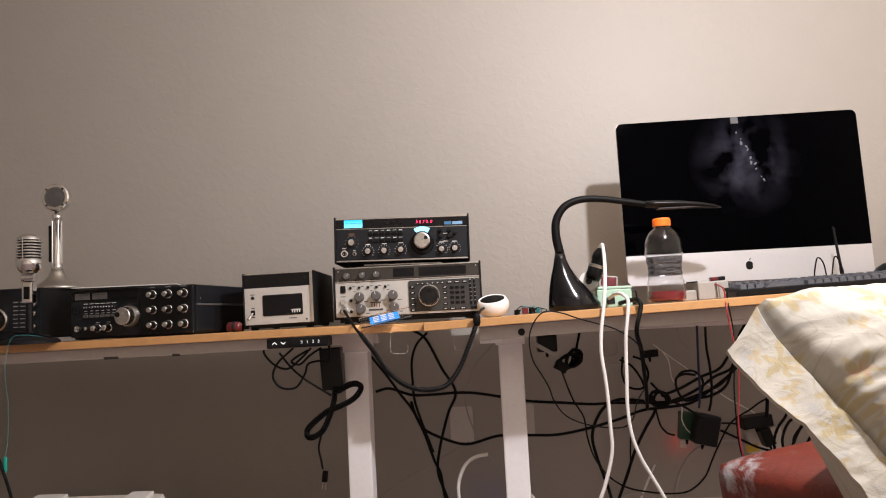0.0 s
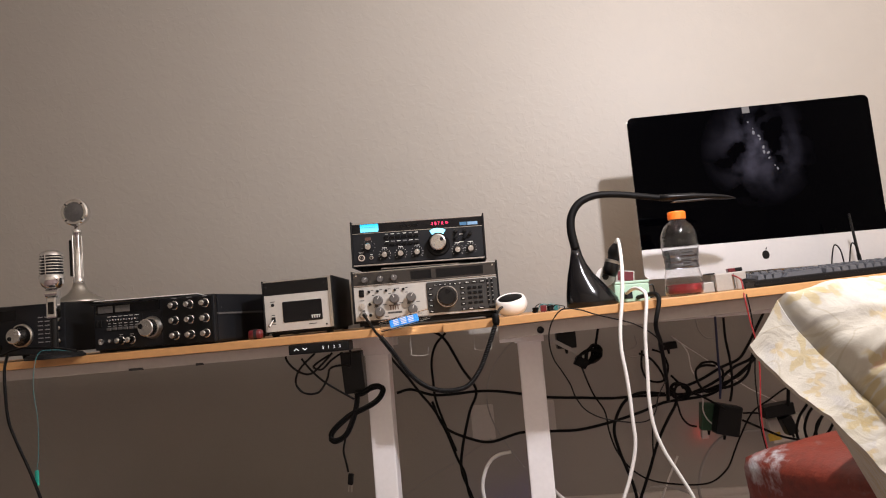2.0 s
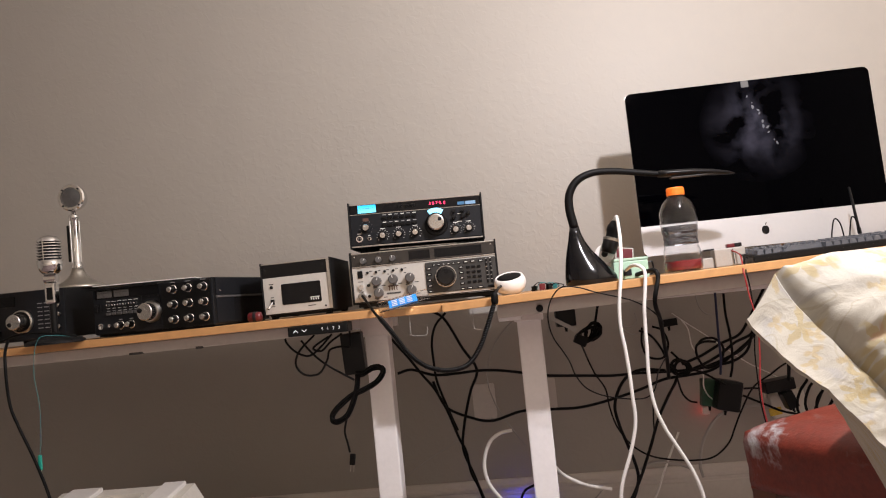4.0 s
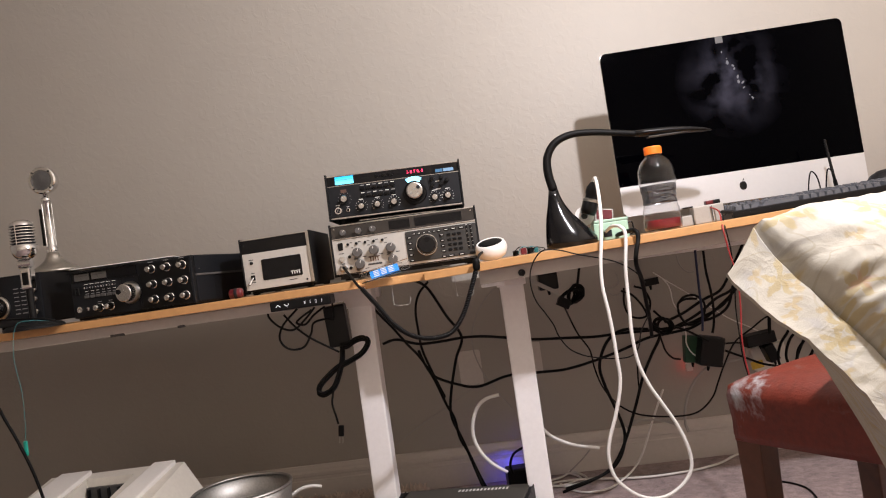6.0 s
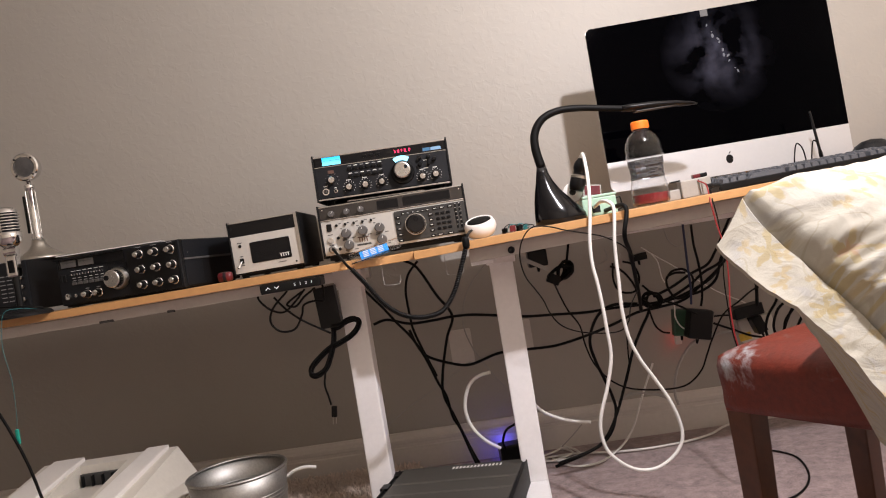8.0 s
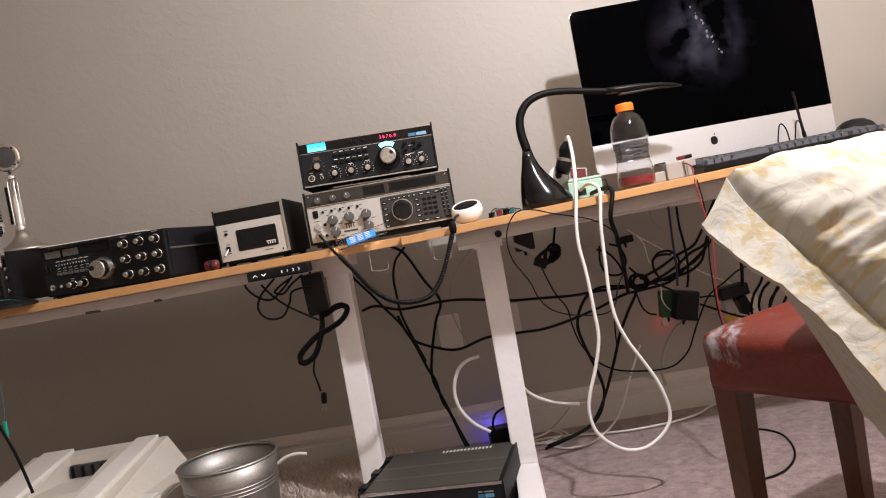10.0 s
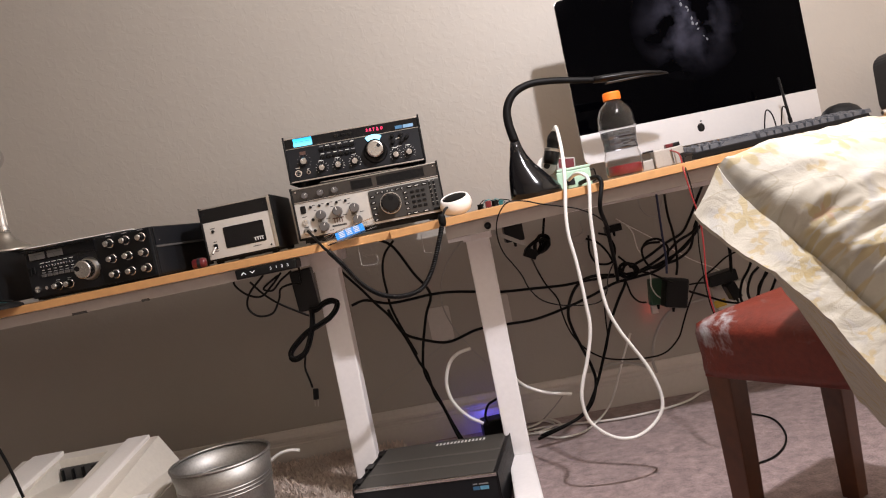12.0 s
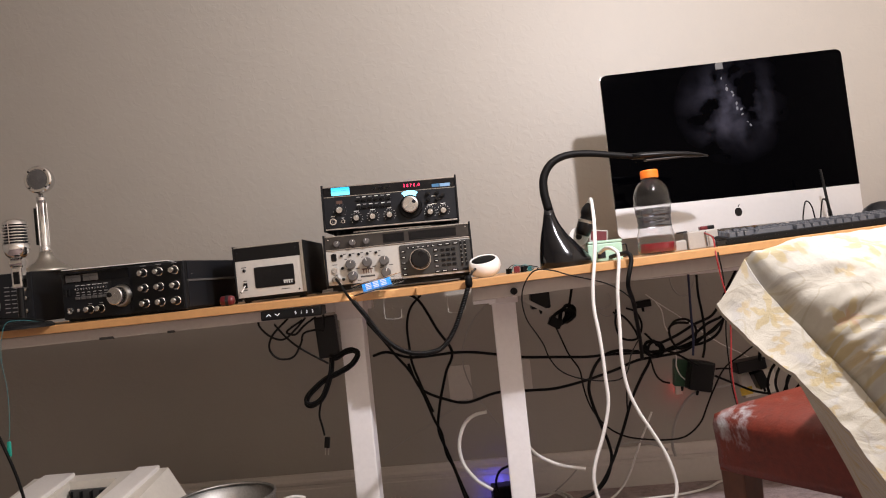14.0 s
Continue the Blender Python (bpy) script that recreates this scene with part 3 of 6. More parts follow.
    for x in (-0.174, 0.174):
        part("screw", facing(lathe([(0, 0.0015), (0.002, 0.001), (0.0022, 0), (0, 0)], 10)), CHROME, t, m=pose(x, -0.001, 0.119))
    # silver side
    push_button(t, -0.163, 0.0735, 0.013, 0.019, BLACK_PLASTIC, 0.004, "power_switch")
    for x in (-0.144, -0.122, -0.1, -0.078, -0.056):
        part("push_switch", facing(lathe([(0, 0.005), (0.003, 0.005), (0.0036, 0.003), (0.0036, 0), (0, 0)], 14)), BLACK_PLASTIC, t, m=pose(x, 0, 0.0765))
        bars(t, [(x + 0.008, 0.0800, 0.007)], DARK_PRINT)
    for x, z, p in ((-0.122, 0.053, 20), (-0.080, 0.0545, -10), (-0.037, 0.0545, 25), (-0.119, 0.023, 25), (-0.035, 0.024, 20)):
        knob(t, x, z, 0.0118, 0.020, GREY_KNOB, pointer=p)
        part("lever_knob", moved(box(-0.0045, 0.0045, -0.012, 0, -0.017, 0.004, 0.002), Matrix.Rotation(math.radians(p), 4, "Y")), GREY_KNOB, t, m=pose(x, 0, z))
        bars(t, [(x + 0.016, z - 0.012, 0.010), (x - 0.012, z + 0.014, 0.006)], DARK_PRINT)
    for z in (0.045, 0.017):
        part("push_switch", facing(lathe([(0, 0.004), (0.0035, 0.004), (0.0042, 0), (0, 0)], 14)), BLACK_PLASTIC, t, m=pose(-0.144, 0, z))
    for z, r in ((0.042, 0.0075), (0.018, 0.010)):
        part("socket", facing(lathe([(0, 0.002), (r * 0.45, 0.002), (r * 0.5, 0.006), (r * 0.9, 0.006), (r, 0.003), (r * 1.1, 0), (0, 0)], 20)), CHROME, t, m=pose(-0.163 if z > 0.03 else -0.1615, 0, z))
    bars(t, [(-0.163, 0.0555, 0.012), (-0.163, 0.030, 0.012)], DARK_PRINT)
    # the maker's mark as plain strokes, and the model name
    for x in (-0.0915, -0.085, -0.079, -0.073):
        part("maker_mark", box(x - 0.0012, x + 0.0012, -0.0008, 0, 0.0265, 0.0375), BROWN_PRINT, t)
    part("maker_mark", box(-0.096, -0.068, -0.0008, 0, 0.0365, 0.0395), BROWN_PRINT, t)
    bars(t, [(-0.082, 0.0195, 0.036)], DARK_PRINT, 0.0045, "model_mark")
    # keypad side
    p = part("keypad_panel", outline(rounded(0.180, 0.078, 0.004, 3, 0.0925, 0.0485), 0.003, 0.0008), KEYPAD, t, m=pose(0, -0.003, 0))
    tune = part("tuning_knob", facing(lathe([(0, 0.026), (0.020, 0.026), (0.0225, 0.024), (0.0245, 0.004), (0.0245, 0), (0, 0)], 40)), GLOSS_BLACK, t, m=pose(0.054, -0.003, 0.0485))
    part("rim", facing(lathe([(0.0262, 0.0), (0.0272, 0.0), (0.0272, 0.006), (0.0262, 0.007), (0.0250, 0.007), (0.0250, 0.0)], 40)), ALU, tune)
    part("finger_dimple", facing(lathe([(0, 0.0275), (0.005, 0.0272), (0.0056, 0.026), (0, 0.026)], 18)), SMOKED, tune, m=pose(0.002, 0, 0.012))
    for i in range(5):
        push_button(p, 0.0125, 0.0135 + 0.0145 * i, 0.012, 0.0065, BLACK_PLASTIC)
        key_mark(p, 0.0125, 0.0135 + 0.0145 * i, 0.006)
    for i in range(6):
        push_button(p, 0.026 + 0.0125 * i, 0.0795, 0.008, 0.0055, BLACK_PLASTIC)
        key_mark(p, 0.026 + 0.0125 * i, 0.0795, 0.004)
    for i, x in enumerate((0.107, 0.125, 0.145)):
        push_button(p, x, 0.0800, 0.013, 0.0058, BLACK_PLASTIC)
        key_mark(p, x, 0.0800, 0.008)
    for r in range(5):
        push_button(p, 0.094, 0.0135 + 0.0135 * r, 0.011, 0.0065, BLACK_PLASTIC)
        key_mark(p, 0.094, 0.0135 + 0.0135 * r, 0.006)
    for r in range(4):
        for c in range(3):
            push_button(p, 0.1115 + 0.0135 * c, 0.0285 + 0.0125 * r, 0.0095, 0.0065, BLACK_PLASTIC)
            bars(p, [(0.1115 + 0.0135 * c, 0.0285 + 0.0125 * r, 0.005)], WHITE_PRINT, 0.0025)
            p.children[-1].matrix_basis = pose(0, -0.003, 0)
    for x in (0.112, 0.138):
        push_button(p, x, 0.0135, 0.015, 0.0058, BLACK_PLASTIC)
        key_mark(p, x, 0.0135, 0.009)
    for c in range(2):
        for r in range(6):
            push_button(p, 0.1585 + 0.0105 * c, 0.0265 + 0.0105 * r, 0.0048, 0.0075, BLACK_PLASTIC)
            bars(p, [(0.1585 + 0.0105 * c, 0.0320 + 0.0105 * r, 0.004)], WHITE_PRINT, 0.001)
    push_button(p, 0.165, 0.0135, 0.014, 0.0058, BLACK_PLASTIC)
    feet(t, w, d, 0.0135)
    # Added black slab standing in for the shadow between case and desk.
    part("base_plate", box(-w / 2 + 0.012, w / 2 - 0.012, 0.015, d - 0.02, -0.010, 0.001), BLACK_CASE, t)
    return t


def power_supply():
    """Squat box: black upper band, silver panel with a dark meter window."""
    w, h, d = 0.181, 0.133, 0.31
    t = thing("power_supply", pose(-0.4175, 1.925, 0.7355, 0, -0.6, 0), "silver-fronted power supply with dark meter window", "power supply")
    part("case", box(-w / 2 + 0.003, w / 2 - 0.003, 0.003, d, 0, h - 0.002, 0.002), BLACK_CASE, t)
    for x in (-w / 2, w / 2 - 0.003):
        part("side_panel", box(x, x + 0.003, -0.004, d - 0.01, 0.0, h + 0.002, 0.001), BLACK_CASE, t)
    part("edge_strip", box(w / 2 - 0.0105, w / 2 - 0.0032, -0.003, 0.002, 0.004, h - 0.0005, 0.0005), NICKEL, t)
    part("upper_band", box(-w / 2 + 0.0035, w / 2 - 0.011, -0.001, 0.003, 0.0975, h - 0.003, 0.0008), BLACK_PLASTIC, t)
    part("trim_strip", box(-w / 2 + 0.0035, w / 2 - 0.011, -0.002, 0.003, h - 0.003, h - 0.0005, 0.0006), NICKEL, t)
    part("front_panel", box(-w / 2 + 0.0035, w / 2 - 0.011, 0, 0.003, 0.004, 0.0965, 0.0008), ALU_PANEL, t)
    part("meter_window", outline(rounded(0.101, 0.053, 0.003, 3, 0.0095, 0.051), 0.002, 0.0006), SMOKED, t, m=pose(0, -0.002, 0))
    for x in (0.034, 0.040, 0.046, 0.052):
        part("maker_mark", box(x - 0.0011, x + 0.0011, -0.0028, -0.002, 0.030, 0.038), WHITE_PRINT, t)
    part("maker_mark", box(0.031, 0.055, -0.0028, -0.002, 0.0365, 0.0385), WHITE_PRINT, t)
    bars(t, [(-0.066, 0.080, 0.012), (-0.066, 0.046, 0.008), (-0.066, 0.023, 0.010), (0.034, 0.0165, 0.020)], DARK_PRINT, 0.002)
    part("indicator", facing(lathe([(0, 0.004), (0.003, 0.003), (0.0042, 0.001), (0.0042, 0), (0, 0)], 14)), BLACK_PLASTIC, t, m=pose(-0.066, 0, 0.072))
    sw = part("toggle_switch", box(-0.071, -0.061, -0.003, 0, 0.028, 0.041, 0.001), BLACK_PLASTIC, t)
    part("lever", sweep([Vector((-0.066, -0.002, 0.034)), Vector((-0.069, -0.012, 0.027)), Vector((-0.074, -0.018, 0.018))], [0.002, 0.0028, 0.0034], 10), CHROME, sw)
    for x, z in ((-0.080, 0.118), (0.069, 0.118), (0.069, 0.012)):
        part("screw", facing(lathe([(0, 0.0015), (0.002, 0.001), (0.0025, 0), (0, 0)], 10)), DARK_PANEL, t, m=pose(x, -0.001, z))
    feet(t, w, d, 0.0095, 0.02)
    # Black filler under the case: the shadow in the gap, built as a box.
    part("base_plate", box(-w / 2 + 0.012, w / 2 - 0.012, 0.02, d - 0.02, -0.006, 0), BLACK_CASE, t)
    return t


def ring_knob(parent, x, z, y=0.0):
    """A long black knob with a bright cap over a chromed ring."""
    k = part("knob", facing(lathe([(0, 0.014), (0.0080, 0.014), (0.0088, 0.012), (0.0092, 0), (0, 0)], 20)), BLACK_PLASTIC, parent, m=pose(x, -y, z))
    part("cap", facing(lathe([(0, 0.0225), (0.0058, 0.0225), (0.0068, 0.0212), (0.0068, 0.014), (0, 0.014)], 20)), ALU, k)
    part("ring", facing(lathe([(0.0092, 0), (0.0112, 0.0), (0.0112, 0.0030), (0.0100, 0.0046), (0.0092, 0.0046)], 24)), CHROME, k)
    return k


def black_transceiver():
    """Long dark transceiver with twin meters, big silver tuning knob and nine knobs."""
    w, h, d = 0.333, 0.118, 0.31
    t = thing("transceiver", pose(-0.772, 1.872, 0.7285, 0, 0.2, -10), "black transceiver with twin meters and large silver tuning knob", "radio", "radio sets")
    part("case", box(-w / 2, w / 2, 0.004, d, 0, h, 0.003), BLACK_CASE, t)
    part("front_panel", box(-w / 2 + 0.001, w / 2 - 0.001, 0, 0.006, 0.001, h - 0.001, 0.002), DARK_PANEL, t)
    part("side_cover", box(w / 2, w / 2 + 0.003, 0.012, d, 0.072, h - 0.002, 0.001), DARK_PANEL, t)
    part("side_cover", box(w / 2, w / 2 + 0.002, 0.012, 0.10, 0.004, 0.068, 0.001), DARK_PANEL, t)
    part("side_rib", box(w / 2, w / 2 + 0.0045, 0.012, d, 0.0665, 0.0715, 0.0008), GREY_KNOB, t)
    part("screw", moved(lathe([(0, 0.002), (0.0014, 0.0016), (0.0018, 0), (0, 0)], 10), Matrix.Translation((w / 2 + 0.003, 0.03, 0.084)) @ Matrix.Rotation(math.pi / 2, 4, "Y")), CHROME, t)
    for x0, x1, z0, z1 in ((-0.030, 0.024, 0.0855, 0.0880), (-0.030, -0.0275, 0.060, 0.0855), (0.0215, 0.024, 0.012, 0.0855)):
        part("recess_edge", box(x0, x1, -0.003, 0.0, z0, z1, 0.0006), BLACK_CASE, t)
    part("upper_recess", box(-w / 2 + 0.008, 0.020, -0.001, 0.001, 0.091, 0.114), SMOKED, t)
    part("upper_hood", box(-w / 2, 0.024, -0.010, 0.002, 0.114, 0.118, 0.001), BLACK_CASE, t)
    for x in (-0.131, -0.083):
        mt = part("meter", box(x - 0.021, x + 0.021, -0.003, -0.001, 0.093, 0.110, 0.0008), material("meter_face", (0.10, 0.095, 0.09), 0.3, vary=0.1, scale=30), t)
        part("meter_scale", box(x - 0.016, x + 0.016, -0.0036, -0.003, 0.104, 0.1055), DARK_PRINT, mt)
        part("needle", moved(box(-0.0004, 0.0004, -0.0038, -0.003, 0, 0.011), Matrix.Translation((x, 0, 0.094)) @ Matrix.Rotation(-0.5, 4, "Y")), DARK_PRINT, mt)
    part("display_window", box(-0.054, 0.016, -0.002, -0.001, 0.094, 0.110), GLOSS_BLACK, t)
    for i in range(6):
        x = -0.123 + i * 0.0155
        part("toggle_switch", facing(lathe([(0, 0.010), (0.002, 0.009), (0.0026, 0.002), (0.0036, 0), (0, 0)], 10)), CHROME, t, m=pose(x, 0, 0.074))
        bars(t, [(x, 0.083, 0.011), (x, 0.0655, 0.008)], WHITE_PRINT, 0.0014)
        push_button(t, x, 0.052, 0.0125, 0.007, GREY_KNOB, 0.004)
        bars(t, [(x, 0.059, 0.009)], DIM_PRINT)
    for x in (-0.156, -0.146):
        push_button(t, x, 0.068, 0.007, 0.018, BLACK_PLASTIC, 0.004)
    for x, r in ((-0.146, 0.0085), (-0.122, 0.005)):
        part("socket", facing(lathe([(0, 0.002), (r * 0.5, 0.002), (r * 0.6, 0.005), (r * 0.9, 0.005), (r, 0), (0, 0)], 18)), CHROME, t, m=pose(x, 0, 0.022))
    for x in (-0.091, -0.061):
        ring_knob(t, x, 0.022)
        bars(t, [(x, 0.036, 0.010)], DIM_PRINT)
    big = part("tuning_knob", facing(lathe([(0, 0.034), (0.0195, 0.034), (0.0215, 0.032), (0.0225, 0.006), (0.0225, 0), (0, 0)], 40)), ALU, t, m=pose(-0.003, 0, 0.048))
    part("skirt", facing(lathe([(0, 0.012), (0.0245, 0.012), (0.0270, 0.006), (0.0280, 0.003), (0.0280, 0), (0, 0)], 40)), NICKEL, big)
    part("finger_dimple", facing(lathe([(0, 0.036), (0.006, 0.0355), (0.0062, 0.034), (0, 0.034)], 16)), GLOSS_BLACK, big, m=pose(-0.012, 0, 0.004))
    part("right_bay", box(0.028, w / 2 - 0.006, -0.0015, 0, 0.006, 0.112), BLACK_PLASTIC, t)
    for r in range(3):
        for c in range(3):
            x, z = 0.061 + 0.0415 * c, 0.023 + 0.037 * r
            ring_knob(t, x, z, 0.0015)
            ticks(t, x, z, 0.0125, 10, WHITE_PRINT if (r + c) % 2 else DIM_PRINT, 0.0022)
            t.children[-1].matrix_basis = pose(0, -0.0016, 0)
            bars(t, [(x - 0.002, z + 0.0175, 0.014)], DIM_PRINT)
            t.children[-1].matrix_basis = pose(0, -0.0016, 0)
    for i in range(5):
        bars(t, [(0.042, 0.050 + 0.006 * i, 0.007)], DIM_PRINT)
        t.children[-1].matrix_basis = pose(0, -0.0016, 0)
    for x in range(5):
        push_button(t, -0.02 + x * 0.034, 0.0015, 0.016, 0.003, BLACK_PLASTIC, 0.003, "bottom_lug")
    feet(t, w, d, 0.0060)
    # The dark gap under this set is an added box, not a real plate.
    part("base_plate", box(-w / 2 + 0.006, w / 2 - 0.006, 0.01, d - 0.02, -0.005, 0.001), BLACK_CASE, t)
    return t


def left_transceiver():
    """Second dark set beside it, turned towards the chair."""
    w, h, d = 0.30, 0.128, 0.30
    t = thing("transceiver", pose(-1.165, 1.915, 0.7335, 0, 0.2, -2), "black transceiver with a silver-ringed tuning knob under a microphone", "radio", "radio sets")
    part("case", box(-w / 2, w / 2, 0.004, d, 0, h, 0.003), BLACK_CASE, t)
    part("front_panel", box(-w / 2 + 0.001, w / 2 - 0.001, 0, 0.006, 0.001, h - 0.001, 0.002), DARK_PANEL, t)
    for x0, x1 in ((-0.13, -0.05), (-0.045, 0.02)):
        part("display_window", box(x0, x1, -0.001, 0, 0.090, 0.116), SMOKED, t)
    k = part("tuning_knob", facing(lathe([(0, 0.040), (0.0175, 0.040), (0.0195, 0.038), (0.0215, 0.010), (0.0215, 0), (0, 0)], 36)), ALU, t, m=pose(0.036, 0, 0.050))
    part("skirt", facing(lathe([(0.0215, 0.012), (0.0250, 0.011), (0.0262, 0.0), (0.0215, 0.0)], 36)), BLACK_PLASTIC, k)
    part("rim", facing(lathe([(0.0262, 0.0), (0.0300, 0.0), (0.0300, 0.005), (0.0262, 0.008)], 36)), NICKEL, k)
    part("finger_dimple", facing(lathe([(0, 0.042), (0.005, 0.0415), (0.0055, 0.040), (0, 0.040)], 16)), GLOSS_BLACK, k, m=pose(-0.009, 0, -0.006))
    for i in range(3):
        knob(t, -0.11 + 0.04 * i, 0.025, 0.008, 0.014, ALU, BLACK_PLASTIC, pointer=10)
    for r in range(7):
        for c in range(3):
            bars(t, [(0.085 + 0.018 * c, 0.030 + 0.0105 * r, 0.013)], DIM_PRINT, 0.0022)
    for z in (0.030, 0.062, 0.085):
        knob(t, 0.136, z, 0.006, 0.012, ALU)
    feet(t, w, d, 0.0125)
    return t


dark_transceiver()
silver_transceiver()
power_supply()
black_transceiver()
left_transceiver()


# ---- microphones ----
def lollipop_microphone():
    """Round-headed desk microphone on a fluted chrome stand with a flared base."""
    t = thing("desk_microphone", pose(-1.046, 2.05, 0.862), "chrome round-headed desk microphone on a bell-shaped base", "microphone", "microphones")
    part("base", lathe([(0, 0), (0.066, 0), (0.066, 0.004), (0.060, 0.009), (0.044, 0.017), (0.028, 0.028), (0.018, 0.042), (0.0145, 0.055), (0, 0.055)], 40), NICKEL, t, smooth=True)
    stem = part("stand_tube", lathe([(0.012, 0.05), (0.0145, 0.055), (0.0145, 0.066), (0.0115, 0.069), (0.0105, 0.19), (0.013, 0.192), (0.013, 0.202), (0.006, 0.206), (0.0055, 0.222), (0, 0.222)], 28), CHROME, t, smooth=True)
    for a in range(8):
        part("flute", box(-0.001, 0.001, -0.0125, -0.0095, 0.072, 0.186), NICKEL, stem, m=Matrix.Rotation(a * math.pi / 4, 4, "Z"))
    part("grip_bar", box(-0.022, -0.0165, -0.003, 0.003, 0.075, 0.175, 0.001), BLACK_PLASTIC, stem)
    head = part("head", facing(lathe([(0, -0.020), (0.026, -0.020), (0.034, -0.012), (0.037, 0.0), (0.037, 0.012), (0.034, 0.016), (0.028, 0.016), (0.027, 0.013), (0, 0.013)], 40)), CHROME, t, m=pose(0.002, 0, 0.250), smooth=False)
    g = facing(lathe([(0, 0.0165), (0.012, 0.016), (0.022, 0.0145), (0.0265, 0.0132), (0, 0.013)], 36))
    for ring in range(1, 9):
        for k in range(ring * 6):
            a = 2 * math.pi * k / (ring * 6)
            joined(moved(box(-0.0007, 0.0007, -0.0172, -0.0150, -0.0007, 0.0007), Matrix.Translation((ring * 0.0029 * math.cos(a), 0.0022 * (ring / 8) ** 2, ring * 0.0029 * math.sin(a)))), g)
    part("grille", g, GREY_MESH, head)
    for a in (45, 135, 225, 315):
        part("screw", facing(lathe([(0, 0.019), (0.0025, 0.018), (0.003, 0.015), (0, 0.015)], 10)), BLACK_PLASTIC, head, m=pose(0.031 * math.cos(math.radians(a)), 0, 0.031 * math.sin(math.radians(a))))
    return t


def fifties_microphone():
    """Ribbed chrome stage microphone on a swivel and a black post with a round base."""
    t = thing("stage_microphone", pose(-1.005, 1.84, left_top(-1.0)), "ribbed chrome vintage stage microphone on a short black stand", "microphone", "microphones")
    part("base", lathe([(0, 0), (0.068, 0), (0.068, 0.006), (0.060, 0.012), (0.020, 0.017), (0, 0.017)], 36), BLACK_CASE, t)
    part("post", lathe([(0.0085, 0.016), (0.0085, 0.105), (0, 0.105)], 16), BLACK_PLASTIC, t)
    sw = part("swivel_bracket", box(-0.013, 0.013, -0.012, 0.012, 0.098, 0.150, 0.004), CHROME, t)
    part("switch_plate", box(-0.007, 0.007, -0.0135, -0.012, 0.108, 0.138, 0.001), BLACK_PLASTIC, sw)
    part("hinge", moved(lathe([(0, -0.015), (0.011, -0.015), (0.011, 0.015), (0, 0.015)], 18), Matrix.Translation((0, 0, 0.160)) @ Matrix.Rotation(math.pi / 2, 4, "Y")), CHROME, sw)
    head = part("head", lathe([(0, 0.172), (0.016, 0.172), (0.024, 0.180), (0.0285, 0.192), (0.029, 0.205), (0.025, 0.206), (0.024, 0.238), (0.0215, 0.252), (0.012, 0.260), (0, 0.262)], 32), DARK_PANEL, t)
    part("chin", lathe([(0, 0.1715), (0.0165, 0.1715), (0.0245, 0.1795), (0.029, 0.191), (0.0297, 0.205), (0.0255, 0.2055)], 32), CHROME, head, smooth=True)
    for k in range(6):
        z = 0.211 + 0.0072 * k
        part("rib", lathe([(0.0265, z - 0.0022), (0.0292, z - 0.001), (0.0292, z + 0.001), (0.0265, z + 0.0022), (0.0265, z - 0.0022)], 32), CHROME, head)
    part("crown", lathe([(0.0275, 0.252), (0.0255, 0.258), (0.019, 0.2635), (0.010, 0.2665), (0, 0.267)], 32), CHROME, head, smooth=True)
    # Added chrome strip imitating the bright vertical reflection down the middle of the head.
    for a in (0,):
        part("upright_rib", moved(box(-0.0013, 0.0013, -0.0298, -0.024, 0.205, 0.255, 0.0005), Matrix.Rotation(math.radians(a), 4, "Z")), CHROME, head)
    return t


lollipop_microphone()
fifties_microphone()
sheet = tagged(part("paper_sheet", box(-0.13, 0.13, -0.10, 0.10, 0, 0.002), PAPER, m=pose(-0.84, 2.06, 0.8555, 0, 0, 8)), "white paper sheet lying on the black transceiver", "paper")


# ---- the computer ----
def computer():
    """All-in-one computer: glass front, aluminium chin, thin shell and foot."""
    w = 0.651
    t = thing("desktop_computer", pose(0.8243, 2.05, right_top(0.82), 0, 0.0, -3.0), "all-in-one computer with a black smudged screen and aluminium chin", "computer")
    lean = pose(0, 0, -0.004, -2.5, 0, 0)
    z0 = 0.045
    shell = outline(rounded(w, 0.453, 0.016, 6, 0, z0 + 0.2265), 0.006, 0)
    part("shell", shell, ALU, t, m=lean @ pose(0, 0.0005, 0))
    part("rear_bulge", moved(lathe([(0.26, 0), (0.22, 0.014), (0.14, 0.026), (0, 0.032)], 40), pose(0, 0.006, z0 + 0.23, -90, 0, 0) @ Matrix.Diagonal((1, 0.75, 1, 1))), ALU, t, m=lean, smooth=True)
    top = [(x, z) for x, z in rounded(w - 0.001, 0.453, 0.016, 6, 0, z0 + 0.2265) if z > z0 + 0.1]
    part("screen", outline(top + [(-w / 2 + 0.0005, z0 + 0.082), (w / 2 - 0.0005, z0 + 0.082)], 0.003), SCREEN, t, "black glass screen with dusty smudges", m=lean @ pose(0, -0.003, 0))
    part("chin", outline([(-w / 2 + 0.0005, z0 + 0.0815), (w / 2 - 0.0005, z0 + 0.0815), (w / 2 - 0.0005, z0 + 0.012), (w / 2 - 0.010, z0), (-w / 2 + 0.010, z0), (-w / 2 + 0.0005, z0 + 0.012)], 0.003), CHIN, t, m=lean @ pose(0, -0.003, 0))
    mark = part("maker_mark", outline([(0.0105 * math.cos(a) * (1 - 0.10 * math.cos(2 * a)), z0 + 0.040 + 0.0115 * math.sin(a)) for a in [2 * math.pi * k / 20 for k in range(20)]], 0.0006), GLOSS_BLACK, t, m=lean @ pose(0, -0.0036, 0))
